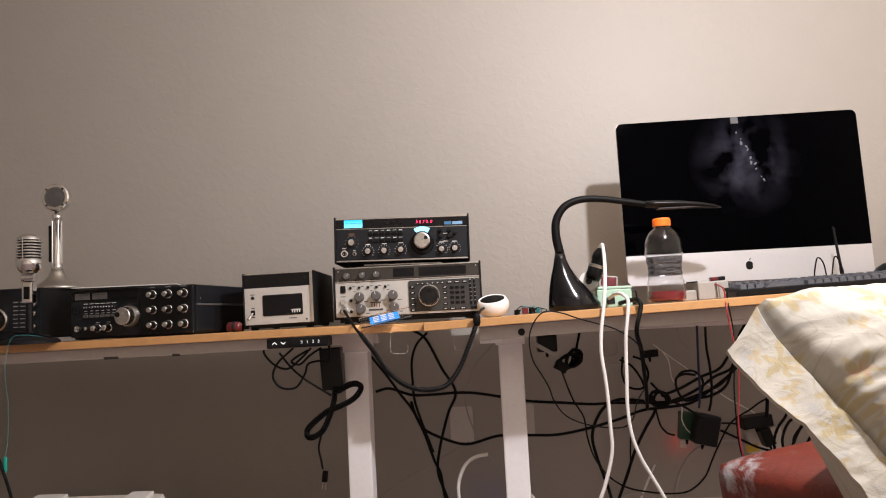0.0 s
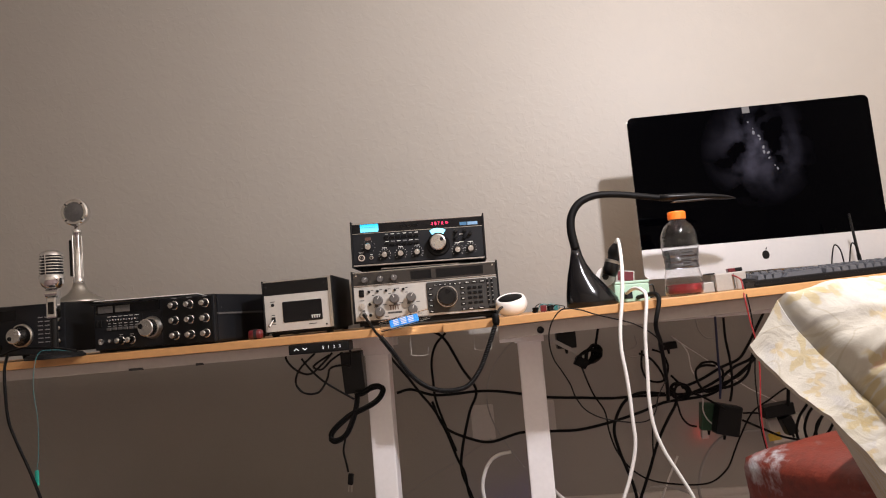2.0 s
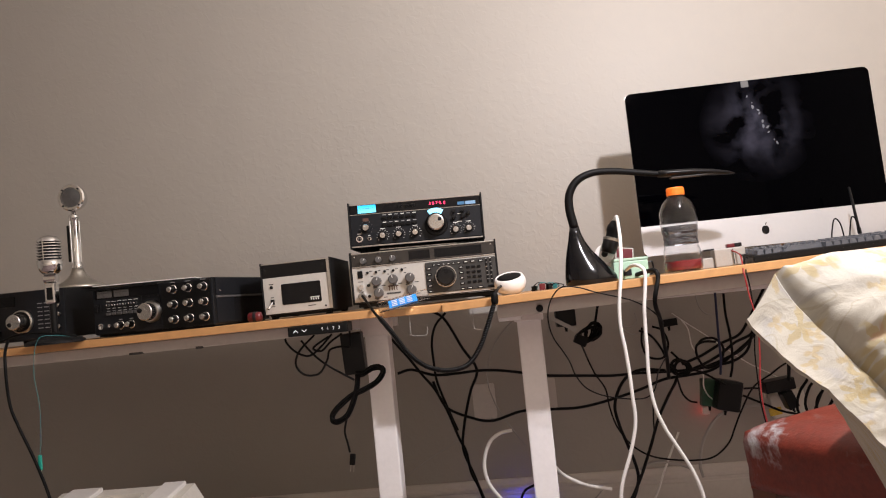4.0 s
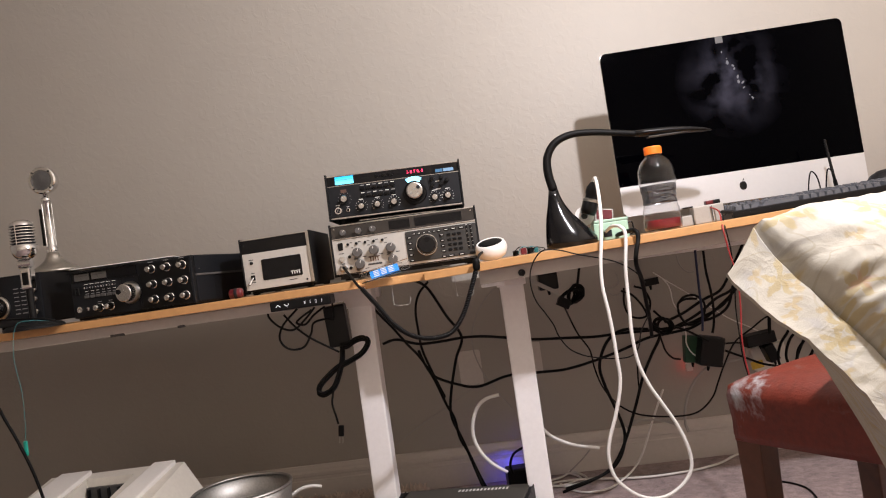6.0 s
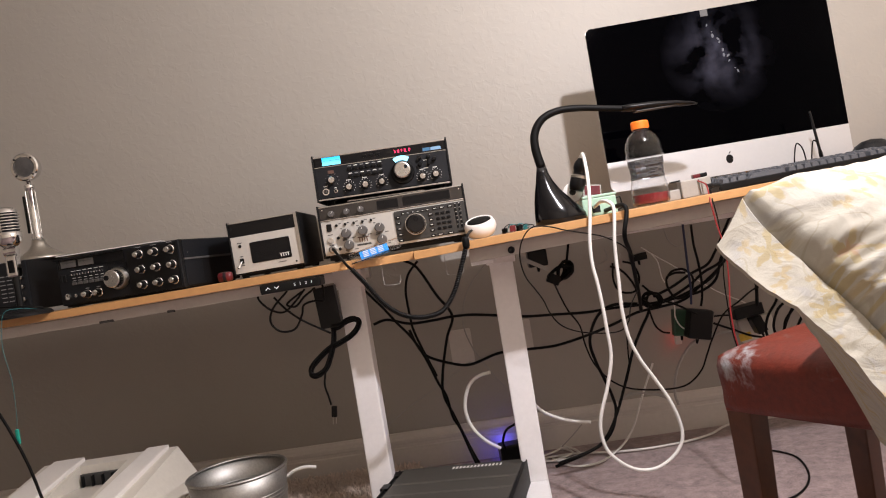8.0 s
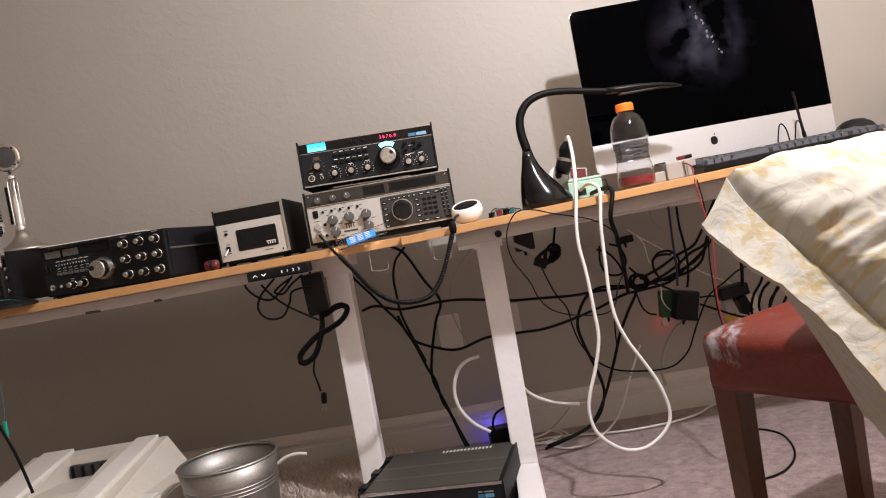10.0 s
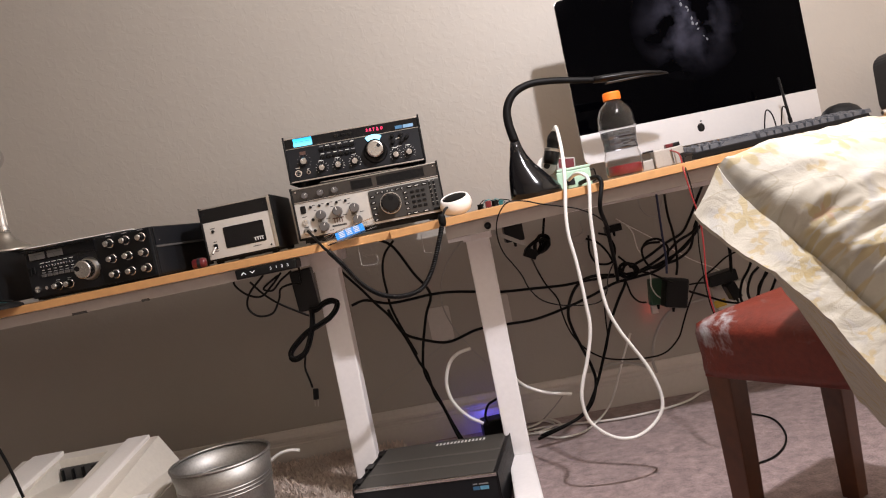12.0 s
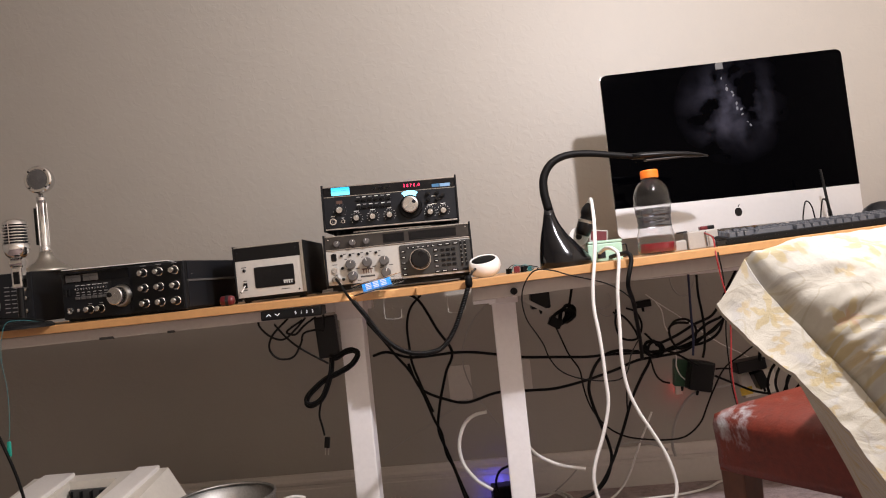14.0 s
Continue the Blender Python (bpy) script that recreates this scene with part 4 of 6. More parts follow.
    part("mark_leaf", outline([(0.000, z0 + 0.0535), (0.003, z0 + 0.0545), (0.0055, z0 + 0.060), (0.0025, z0 + 0.059)], 0.0006), GLOSS_BLACK, mark)
    rng = random.Random(3)
    for k in range(11):
        u = k / 10
        x, z = 0.004 + 0.052 * u + rng.uniform(-0.007, 0.007), z0 + 0.408 - 0.135 * u + rng.uniform(-0.006, 0.006)
        r = rng.uniform(0.0013, 0.0036)
        part("dried_drop", facing(lathe([(0, 0.0008), (r * 0.7, 0.0005), (r, 0), (0, 0)], 10)), DROP, t, m=lean @ pose(x, -0.003, z, 0, rng.uniform(-60, 60), 0) @ Matrix.Diagonal((1.0, 1, 1.7, 1)))
    part("camera_cover", box(-0.012, 0.008, -0.0045, -0.003, z0 + 0.434, z0 + 0.4525, 0.0005), DARK_TAPE, t, "grey tape over the camera", m=lean)
    part("stand_arm", moved(box(-0.085, 0.085, -0.003, 0.003, 0, 0.22, 0.002), pose(0, 0.13, 0.006, 16, 0, 0)), ALU, t)
    part("stand_foot", box(-0.085, 0.085, -0.05, 0.14, 0, 0.006, 0.002), ALU, t)
    return t


def screen_glass():
    """Black glass with a dusty, smeared patch that scatters light."""
    m = bpy.data.materials.new("black_screen_glass")
    m.use_nodes = True
    n, l = m.node_tree.nodes, m.node_tree.links
    b = n["Principled BSDF"]
    co, mp, ball = n.new("ShaderNodeTexCoord"), n.new("ShaderNodeMapping"), n.new("ShaderNodeTexGradient")
    ball.gradient_type = "SPHERICAL"
    mp.inputs["Location"].default_value, mp.inputs["Scale"].default_value = (-0.12, 0, -2.22), (6.2, 1, 5.9)
    mp.inputs["Rotation"].default_value = (0, 0.0, 0)
    a, c, mul = n.new("ShaderNodeTexNoise"), n.new("ShaderNodeTexNoise"), n.new("ShaderNodeMath")
    a.inputs["Scale"].default_value, a.inputs["Detail"].default_value, a.inputs["Distortion"].default_value = 11, 7, 0.2
    ramp = n.new("ShaderNodeValToRGB")
    ramp.color_ramp.elements[0].position, ramp.color_ramp.elements[1].position = 0.42, 0.72
    mul.operation = "MULTIPLY"
    l.new(co.outputs["Object"], mp.inputs["Vector"])
    l.new(mp.outputs["Vector"], ball.inputs["Vector"])
    l.new(co.outputs["Object"], a.inputs["Vector"])
    l.new(a.outputs["Fac"], ramp.inputs["Fac"])
    fade = n.new("ShaderNodeMath")
    fade.operation, fade.inputs[1].default_value = "POWER", 1.7
    l.new(ball.outputs["Fac"], fade.inputs[0])
    l.new(fade.outputs[0], mul.inputs[0])
    l.new(ramp.outputs["Color"], mul.inputs[1])
    mix = n.new("ShaderNodeMix")
    mix.data_type = "RGBA"
    mix.inputs[6].default_value, mix.inputs[7].default_value = (0.0003, 0.0003, 0.0006, 1), (0.070, 0.070, 0.098, 1)
    l.new(mul.outputs[0], mix.inputs[0])
    l.new(mix.outputs[2], b.inputs["Base Color"])
    rough = n.new("ShaderNodeMapRange")
    rough.inputs["To Min"].default_value, rough.inputs["To Max"].default_value = 0.04, 0.30
    l.new(mul.outputs[0], rough.inputs["Value"])
    l.new(rough.outputs["Result"], b.inputs["Roughness"])
    b.inputs["Specular IOR Level"].default_value = 0.02
    return m


SCREEN = screen_glass()
DROP = material("dried_drop", (0.09, 0.095, 0.11), 0.7, vary=0.4, scale=300)
DARK_TAPE = material("dark_grey_tape", (0.07, 0.07, 0.07), 0.6)
CHIN = material("bead_blasted_aluminium", (0.53, 0.53, 0.54), 0.42, metal=0.55, vary=0.03, scale=8)
computer()


# ---- small things on the desks ----
def gooseneck_lamp():
    """Black desk lamp: swelling gloss base, bent neck, flat head."""
    t = thing("desk_lamp", pose(0.30, 1.875, right_top(0.30)), "black gooseneck desk lamp with a swollen glossy base", "lamp")
    b = bmesh.new()
    rings = []
    for z, cx, r in ((0.0, 0.020, 0.060), (0.004, 0.020, 0.0640), (0.018, 0.019, 0.0630), (0.036, 0.013, 0.0555), (0.058, 0.005, 0.0445), (0.082, -0.003, 0.032), (0.106, -0.007, 0.0215), (0.128, -0.009, 0.0148), (0.146, -0.009, 0.0114)):
        rings.append([b.verts.new((cx + r * math.cos(2 * math.pi * k / 36), 0.82 * r * math.sin(2 * math.pi * k / 36), z)) for k in range(36)])
    for p, q in zip(rings, rings[1:]):
        for k in range(36):
            b.faces.new((p[k], p[(k + 1) % 36], q[(k + 1) % 36], q[k]))
    b.faces.new(rings[0][::-1])
    b.faces.new(rings[-1])
    part("base", b, GLOSS_BLACK, t, smooth=True)
    way = spline([(-0.009, 0, 0.144), (-0.0155, 0, 0.19), (-0.011, 0, 0.228), (0.012, 0, 0.259), (0.052, 0, 0.2735), (0.105, 0, 0.272), (0.165, 0, 0.262), (0.222, 0, 0.252)], 8)
    part("neck", sweep(way, [0.0112 - 0.0040 * i / len(way) for i in range(len(way))], 14), RUBBER, t, smooth=True)
    head = bmesh.new()
    rr = []
    for s, hw, hh, z in ((0.21, 0.012, 0.008, 0.2535), (0.23, 0.019, 0.009, 0.2525), (0.29, 0.021, 0.009, 0.2500), (0.345, 0.019, 0.0075, 0.2445), (0.378, 0.013, 0.005, 0.2400), (0.396, 0.004, 0.002, 0.2365)):
        rr.append([head.verts.new((s, hw * math.cos(2 * math.pi * k / 20), z + hh * math.sin(2 * math.pi * k / 20))) for k in range(20)])
    for p, q in zip(rr, rr[1:]):
        for k in range(20):
            head.faces.new((p[k], p[(k + 1) % 20], q[(k + 1) % 20], q[k]))
    head.faces.new(rr[0][::-1])
    head.faces.new(rr[-1])
    bmesh.ops.recalc_face_normals(head, faces=head.faces)
    hd = part("head", head, BLACK_PLASTIC, t, smooth=True)
    part("diffuser", box(0.24, 0.35, -0.014, 0.014, 0.2392, 0.2412, 0.0008), DARK_TAPE, hd)


def drink_bottle():
    """Clear sports-drink bottle with a ribbed waist, a finger of red drink and an orange cap."""
    t = thing("drink_bottle", pose(0.5395, 1.85, right_top(0.54), 0, 0, 20), "clear plastic drink bottle with orange cap and little red drink", "bottle")
    outer = [(0, 0.002), (0.034, 0.0), (0.0435, 0.004), (0.0455, 0.012), (0.0455, 0.030), (0.0435, 0.034), (0.0435, 0.052), (0.0415, 0.056), (0.0395, 0.064), (0.0405, 0.068), (0.0385, 0.078), (0.0400, 0.083), (0.0395, 0.092), (0.0420, 0.098), (0.0425, 0.112), (0.0450, 0.118), (0.0450, 0.126), (0.0430, 0.130), (0.0440, 0.140), (0.0420, 0.152), (0.0350, 0.168), (0.0255, 0.178), (0.0185, 0.183), (0.0175, 0.192)]
    inner = [(max(0, r - 0.0009), z + (0.0009 if r < 0.02 and z < 0.01 else 0)) for r, z in outer][::-1]
    o = part("body", lathe(outer + inner, 48), CLEAR, t, smooth=True)
    o.visible_shadow = False
    part("drink", lathe([(0, 0.004), (0.033, 0.003), (0.0425, 0.006), (0.0445, 0.013), (0.0445, 0.0275), (0, 0.0275)], 40), RED_DRINK, t)
    lab = part("label", lathe([(0.0402, 0.066), (0.0411, 0.0685), (0.0392, 0.0780), (0.0406, 0.0832), (0.0402, 0.092), (0.0424, 0.0985), (0.0430, 0.1115)], 40), LABEL_FILM, t, "thin grey shrink label")
    for dz, w in ((0.071, 0.030), (0.079, 0.022), (0.087, 0.034), (0.096, 0.034), (0.104, 0.030), (0.109, 0.030)):
        part("print_line", box(-w / 2, w / 2, -0.0445, -0.0428, dz, dz + 0.0024), DARK_PRINT, lab, m=Matrix.Rotation(-0.3, 4, "Z"))
    part("cap", lathe([(0.0205, 0.186), (0.0208, 0.203), (0.0195, 0.2055), (0, 0.2055)], 32), ORANGE, t)
    b = bmesh.new()
    for k in range(40):
        joined(moved(box(-0.0007, 0.0007, -0.0214, -0.0200, 0.1875, 0.2025), Matrix.Rotation(2 * math.pi * k / 40, 4, "Z")), b)
    part("cap_ridges", b, ORANGE, t)


def film():
    m = bpy.data.materials.new("label_film")
    m.use_nodes = True
    n, l = m.node_tree.nodes, m.node_tree.links
    b = n["Principled BSDF"]
    b.inputs["Base Color"].default_value, b.inputs["Roughness"].default_value, b.inputs["Metallic"].default_value = (0.13, 0.13, 0.14, 1), 0.25, 0.75
    b.inputs["Alpha"].default_value = 0.88
    return m


LABEL_FILM = film()
gooseneck_lamp()
drink_bottle()


def white_pot():
    """Small round white gadget with a sloping black top."""
    t = thing("round_speaker", pose(0.123, 1.890, right_top(0.12) + 0.006, 20, -7, 0) @ Matrix.Diagonal((1.06, 1.06, 0.90, 1)), "small round white speaker with a black sloping top", "speaker")
    part("shell", lathe([(0, 0), (0.022, 0), (0.032, 0.008), (0.0375, 0.022), (0.0370, 0.034), (0.0330, 0.045), (0.0300, 0.047), (0.0280, 0.044), (0, 0.044)], 36), WHITE_PLASTIC, t, smooth=True)
    part("top_mesh", lathe([(0.0285, 0.0445), (0.020, 0.0475), (0, 0.049)], 32), RUBBER, t)


def red_puck():
    t = thing("trinket", pose(-0.518, 1.875, left_top(-0.52)), "small dark red plastic trinket", "trinket")
    part("body", moved(lathe([(0, -0.017), (0.009, -0.017), (0.012, -0.014), (0.0125, 0.010), (0.010, 0.016), (0, 0.017)], 24), pose(0, 0, 0.0125, 0, 90, 0)), RED_PLASTIC, t, smooth=True)
    part("band", moved(lathe([(0.0128, -0.004), (0.0132, -0.003), (0.0132, 0.003), (0.0128, 0.004)], 24), pose(0, 0, 0.0125, 0, 90, 0)), DARK_PANEL, t)


def green_charger():
    z = right_top(0.42)
    t = thing("charger", pose(0.421, 1.905, z, 0, 0, -4), "pale mint-green plastic charger box", "charger")
    part("body", box(-0.042, 0.042, -0.03, 0.03, 0, 0.044, 0.003), MINT, t)
    part("lid", box(-0.040, 0.043, -0.031, 0.031, 0.0445, 0.051, 0.002), MINT, t)
    part("socket", box(-0.020, 0.000, -0.032, -0.03, 0.008, 0.024, 0.001), DARK_PANEL, t)
    part("handle_loop", sweep(spline([(0.043, -0.02, 0.036), (0.053, -0.02, 0.036), (0.054, -0.02, 0.012), (0.044, -0.02, 0.006)], 5), 0.002, 8), BLACK_PLASTIC, t)
    tape = thing("tape_roll", pose(0.367, 1.925, z + 0.068, 0, 0, -10), "roll of white tape leaning on the charger", "tape")
    part("roll", facing(lathe([(0.008, -0.010), (0.024, -0.010), (0.024, 0.010), (0.008, 0.010), (0.008, -0.010)], 32)), PAPER, tape)
    part("core", facing(lathe([(0, -0.004), (0.008, -0.004), (0.008, 0.009), (0.006, 0.009), (0.006, -0.002), (0, -0.002)], 20)), DARK_PRINT, tape)
    met = thing("panel_meter", pose(0.418, 1.955, z + 0.038, -12, 8, 0), "small white panel meter with a dark red window", "meter")
    part("body", box(-0.024, 0.024, -0.012, 0.012, 0, 0.042, 0.003), GREY_PLASTIC, met)
    part("display_window", box(-0.020, 0.020, -0.0135, -0.012, 0.014, 0.038), material("dark_red_window", (0.10, 0.006, 0.012), 0.2, vary=0.1), met)
    tor = thing("power_adapter", pose(0.372, 1.90, z + 0.070, 0, 20, 0) @ Matrix.Diagonal((1.22, 1.22, 1.08, 1)), "black and grey round plug adapter standing upright", "adapter")
    part("barrel", lathe([(0, 0), (0.014, 0), (0.016, 0.012), (0.016, 0.028), (0.013, 0.034), (0.013, 0.046), (0.015, 0.05), (0.0145, 0.062), (0.007, 0.078), (0.005, 0.088), (0, 0.088)], 24), BLACK_PLASTIC, tor, smooth=True)
    part("collar", lathe([(0.0165, 0.028), (0.0168, 0.034), (0.0135, 0.036)], 24), NICKEL, tor)
    part("tip", lathe([(0.0146, 0.058), (0.0110, 0.068), (0.0072, 0.0785), (0.0052, 0.0885), (0, 0.089)], 20), NICKEL, tor, smooth=True)


def grey_box():
    z = right_top(0.655)
    t = thing("connector_box", pose(0.655, 1.865, z, 0, -2, -6), "warm grey plastic connector box with red and black plugs", "box")
    part("body", box(-0.036, 0.036, -0.02, 0.03, 0, 0.043, 0.003), GREY_PLASTIC, t)
    part("groove", box(0.006, 0.008, -0.0206, -0.02, 0.004, 0.040), DARK_PRINT, t)
    part("low_wing", box(-0.072, -0.037, -0.005, 0.03, 0.0, 0.026, 0.003), GREY_PLASTIC, t)
    for x, mat in ((0.006, RED_PLASTIC), (0.022, BLACK_PLASTIC)):
        part("plug", box(x - 0.009, x + 0.009, -0.016, 0.006, 0.0435, 0.053, 0.002), mat, t)
    part("clip", box(-0.055, -0.03, 0.005, 0.02, 0.043, 0.047, 0.001), BLACK_PLASTIC, t)


def keyboard():
    """Full-size black keyboard with raised keys."""
    t = thing("keyboard", pose(0.672, 1.755, right_top(0.668) + 0.001, 0, -1.6, TURN + 1.5) @ Matrix.Diagonal((0.93, 1, 1, 1)), "full-size black computer keyboard with tall keys", "keyboard")
    part("tray", outline([(0, 0), (0.455, 0), (0.455, 0.012), (0, 0.012)], 0.15, 0.003), BLACK_PLASTIC, t)
    lift = pose(0, 0, 0, 5, 0, 0)
    part("deck", box(0.003, 0.452, 0.006, 0.146, 0.008, 0.016, 0.002), BLACK_CASE, t, m=lift)
    cap = bmesh.new()
    bmesh.ops.create_cube(cap, size=1)
    for v in cap.verts:
        top = v.co.z > 0
        v.co = Vector((v.co.x * (0.0125 if top else 0.0172), v.co.y * (0.0125 if top else 0.0172), 0.0095 if top else 0))
    first = None
    for r in range(6):
        x = 0.012
        y = 0.018 + 0.0192 * r + (0.008 if r == 5 else 0)
        k = 0
        while x < 0.445:
            wide = 5.6 if (r == 0 and k == 3) else 1.7 if (r in (1, 2, 3) and k in (0, 12)) else 1.0
            cx = x + 0.0095 * wide
            m = lift @ pose(cx, y, 0.0155) @ Matrix.Diagonal((wide * 0.98, 1, 1, 1))
            if first is None:
                first = part("key", cap, KEY, t, m=m)
            else:
                same_part(first, "key", t, m)
            x += 0.0192 * wide
            k += 1
            if k in (14, 17) or (r == 5 and k in (1, 5, 9)):
                x += 0.008


KEY = material("key_plastic", (0.060, 0.064, 0.074), 0.5, vary=0.12, scale=40)
white_pot()
red_puck()
green_charger()
grey_box()
keyboard()

dome = thing("trackball_mouse", pose(1.140, 1.93, right_top(1.137)) @ Matrix.Diagonal((1.05, 1.05, 1.25, 1)), "round black dome-shaped computer mouse", "mouse")
part("shell", lathe([(0, 0), (0.050, 0), (0.053, 0.008), (0.049, 0.022), (0.038, 0.035), (0.022, 0.043), (0, 0.046)], 36), BLACK_CASE, dome, smooth=True)
part("seam", lathe([(0.0528, 0.010), (0.0534, 0.011), (0.0526, 0.0125)], 36), RUBBER, dome)

router = thing("router", pose(0.955, 1.965, right_top(0.955), 0, -1.8, TURN), "flat grey-brown network box with one black antenna", "router")
part("case", box(-0.085, 0.085, -0.03, 0.04, 0.002, 0.036, 0.004), GREY_PLASTIC, router)
part("antenna", moved(lathe([(0, 0), (0.0050, 0), (0.0050, 0.02), (0.0038, 0.025), (0.0032, 0.128), (0, 0.13)], 14), pose(0.068, -0.005, 0.030, 0, -4, 0)), BLACK_PLASTIC, router)
for k in range(3):
    part("status_light", box(-0.06 + 0.02 * k, -0.055 + 0.02 * k, -0.0315, -0.03, 0.014, 0.018), DARK_PRINT, router)

box_speaker = thing("loudspeaker", pose(1.462, 2.085, right_top(1.44), 0, 0, -8), "dark grey desktop loudspeaker with a rounded top", "speaker")
part("cabinet", moved(outline(rounded(0.11, 0.175, 0.035, 6, 0, 0.0875), 0.12, 0.004), pose(0, 0, 0)), DARK_PANEL, box_speaker)
part("grille", outline(rounded(0.085, 0.06, 0.012, 4, 0, 0.125), 0.003, 0.001), RUBBER, box_speaker, m=pose(0, -0.0032, 0))
part("grille", outline(rounded(0.085, 0.045, 0.012, 4, 0, 0.060), 0.003, 0.001), RUBBER, box_speaker, m=pose(0, -0.0032, 0))
part("badge_strip", box(-0.045, 0.045, -0.003, 0, 0.020, 0.026), GREY_PLASTIC, box_speaker)

plug = thing("coaxial_plug", pose(1.243, 1.90, right_top(1.243) + 0.008, 0, 90, 10), "small metal plug lying on the desk", "plug")
part("barrel", lathe([(0, -0.016), (0.005, -0.016), (0.008, -0.010), (0.008, 0.004), (0.005, 0.006), (0.005, 0.016), (0, 0.016)], 16), NICKEL, plug)

# bits and pieces between the round speaker and the lamp
for k, (x, y, s, mat, words) in enumerate(((0.197, 1.87, 0.014, RED_PLASTIC, "tiny dark red electronic part"), (0.215, 1.88, 0.012, RUBBER, "tiny black electronic part"), (0.180, 1.90, 0.011, BLACK_PLASTIC, "tiny black plastic connector"), (0.232, 1.90, 0.010, TEAL_CORD, "tiny teal connector"))):
    bit = thing("small_component", pose(x, y, right_top(x), 0, 0, 25 * k), words + " on the desk", "component", "small components")
    part("block", box(-s / 2, s / 2, -s / 2, s / 2, 0, s * 1.2, s * 0.12), mat, bit)
    for dx in (-0.3, 0.0, 0.3):
        part("lead", box(dx * s - 0.0006, dx * s + 0.0006, -s / 2 - 0.004, -s / 2, 0.0005, 0.0018), NICKEL, bit)


# ---- cables ----
def cable(points, radius, mat, label, name="cable", group="loose cables", steps=9):
    ob = part(name, sweep([Vector((p.x, p.y, max(p.z, G + radius))) for p in spline(points, steps)], radius, 8), mat, smooth=True)
    return tagged(ob, label, "cable", group)


def coil_cord(points, r_coil, r_wire, turns, mat, label):
    """A stretched helix along a line, as on a hand microphone."""
    line = spline(points, 170)
    path = []
    total = len(line)
    for i, p in enumerate(line):
        t = (line[min(i + 1, total - 1)] - line[max(i - 1, 0)]).normalized()
        side = t.cross(Vector((0, 1, 0))).normalized()
        up = t.cross(side)
        a = 2 * math.pi * turns * i / total
        path.append(p + r_coil * (math.cos(a) * side + math.sin(a) * up))
    return tagged(part("microphone_cable", sweep(path, r_wire, 6), mat, smooth=True), label, "cable", "loose cables")


BLK = RUBBER
DARK_BLUE_CORD = material("dark_blue_cord", (0.012, 0.02, 0.07), 0.5)
LOOSE = "black cable hanging under the desk"
coil_cord([(-0.193, 1.738, 0.707), (-0.166, 1.738, 0.668), (-0.136, 1.738, 0.622), (-0.103, 1.738, 0.591), (-0.067, 1.738, 0.576), (-0.031, 1.738, 0.574), (0, 1.738, 0.584), (0.028, 1.738, 0.618), (0.051, 1.738, 0.666), (0.07, 1.738, 0.712)], 0.0042, 0.0019, 118, BLACK_PLASTIC, "black coiled microphone cord slung between the desk edges")
cable([(-0.254, 1.905, 0.766), (-0.235, 1.85, 0.748), (-0.213, 1.775, 0.727), (-0.203, 1.75, 0.716), (-0.192, 1.738, 0.705)], 0.0032, BLK, "black microphone lead plugged into the silver transceiver")
cord_end = thing("cord_grip", pose(0.073, 1.742, 0.725), "black strain relief at the end of a coiled cord", "plug")
part("grip", lathe([(0, -0.014), (0.006, -0.014), (0.0085, -0.006), (0.0085, 0.008), (0.006, 0.014), (0, 0.015)], 16), RUBBER, cord_end, smooth=True)
cable([(0.074, 1.742, 0.732), (0.081, 1.77, 0.742), (0.089, 1.82, 0.749), (0.099, 1.87, 0.753)], 0.0032, BLK, "black cord end lying beside the round speaker")
hp = thing("microphone_plug", pose(-0.2525, 1.914, 0.7605, 90, 0, 0), "nickel microphone plug in the silver transceiver", "plug")
part("shell", lathe([(0, 0), (0.0085, 0), (0.0095, 0.006), (0.0085, 0.016), (0.005, 0.022), (0, 0.022)], 20), NICKEL, hp)

# white charging cable: a long loop over the desk edge
cable([(0.399, 1.885, 0.895), (0.392, 1.84, 0.877), (0.378, 1.77, 0.833), (0.368, 1.735, 0.787), (0.359, 1.724, 0.736), (0.35, 1.722, 0.686), (0.347, 1.722, 0.634), (0.352, 1.722, 0.581), (0.355, 1.722, 0.528), (0.356, 1.722, 0.475), (0.357, 1.722, 0.433), (0.351, 1.722, 0.397), (0.335, 1.722, 0.347), (0.315, 1.722, 0.298), (0.306, 1.722, 0.26), (0.31, 1.722, 0.219), (0.325, 1.722, 0.192), (0.353, 1.722, 0.166), (0.383, 1.722, 0.152), (0.419, 1.722, 0.151), (0.454, 1.722, 0.167), (0.479, 1.722, 0.192), (0.488, 1.722, 0.22), (0.484, 1.722, 0.257), (0.469, 1.722, 0.304), (0.442, 1.722, 0.358), (0.419, 1.722, 0.403), (0.402, 1.722, 0.456), (0.397, 1.722, 0.519), (0.4, 1.722, 0.584), (0.402, 1.722, 0.636), (0.404, 1.718, 0.675), (0.414, 1.718, 0.744), (0.408, 1.729, 0.764), (0.401, 1.775, 0.769), (0.404, 1.872, 0.760)], 0.0042, WHITE_CORD, "thick white charging cable looping from the desk to the floor")
cable([(0.43, 1.90, 0.746), (0.434, 1.78, 0.752), (0.438, 1.728, 0.752), (0.441, 1.716, 0.735), (0.428, 1.716, 0.683), (0.456, 1.8, 0.635), (0.484, 1.9, 0.573), (0.511, 2, 0.518), (0.535, 2.1, 0.459)], 0.0052, BLK, "black cable bending over the desk edge")
cable([(0.656, 1.845, 0.782), (0.655, 1.79, 0.768), (0.63, 1.712, 0.734), (0.633, 1.705, 0.681), (0.642, 1.702, 0.615), (0.64, 1.702, 0.55), (0.633, 1.702, 0.486), (0.633, 1.702, 0.434), (0.637, 1.702, 0.397), (0.639, 1.702, 0.368)], 0.0017, RED_CORD, "thin red wire hanging over the desk edge")
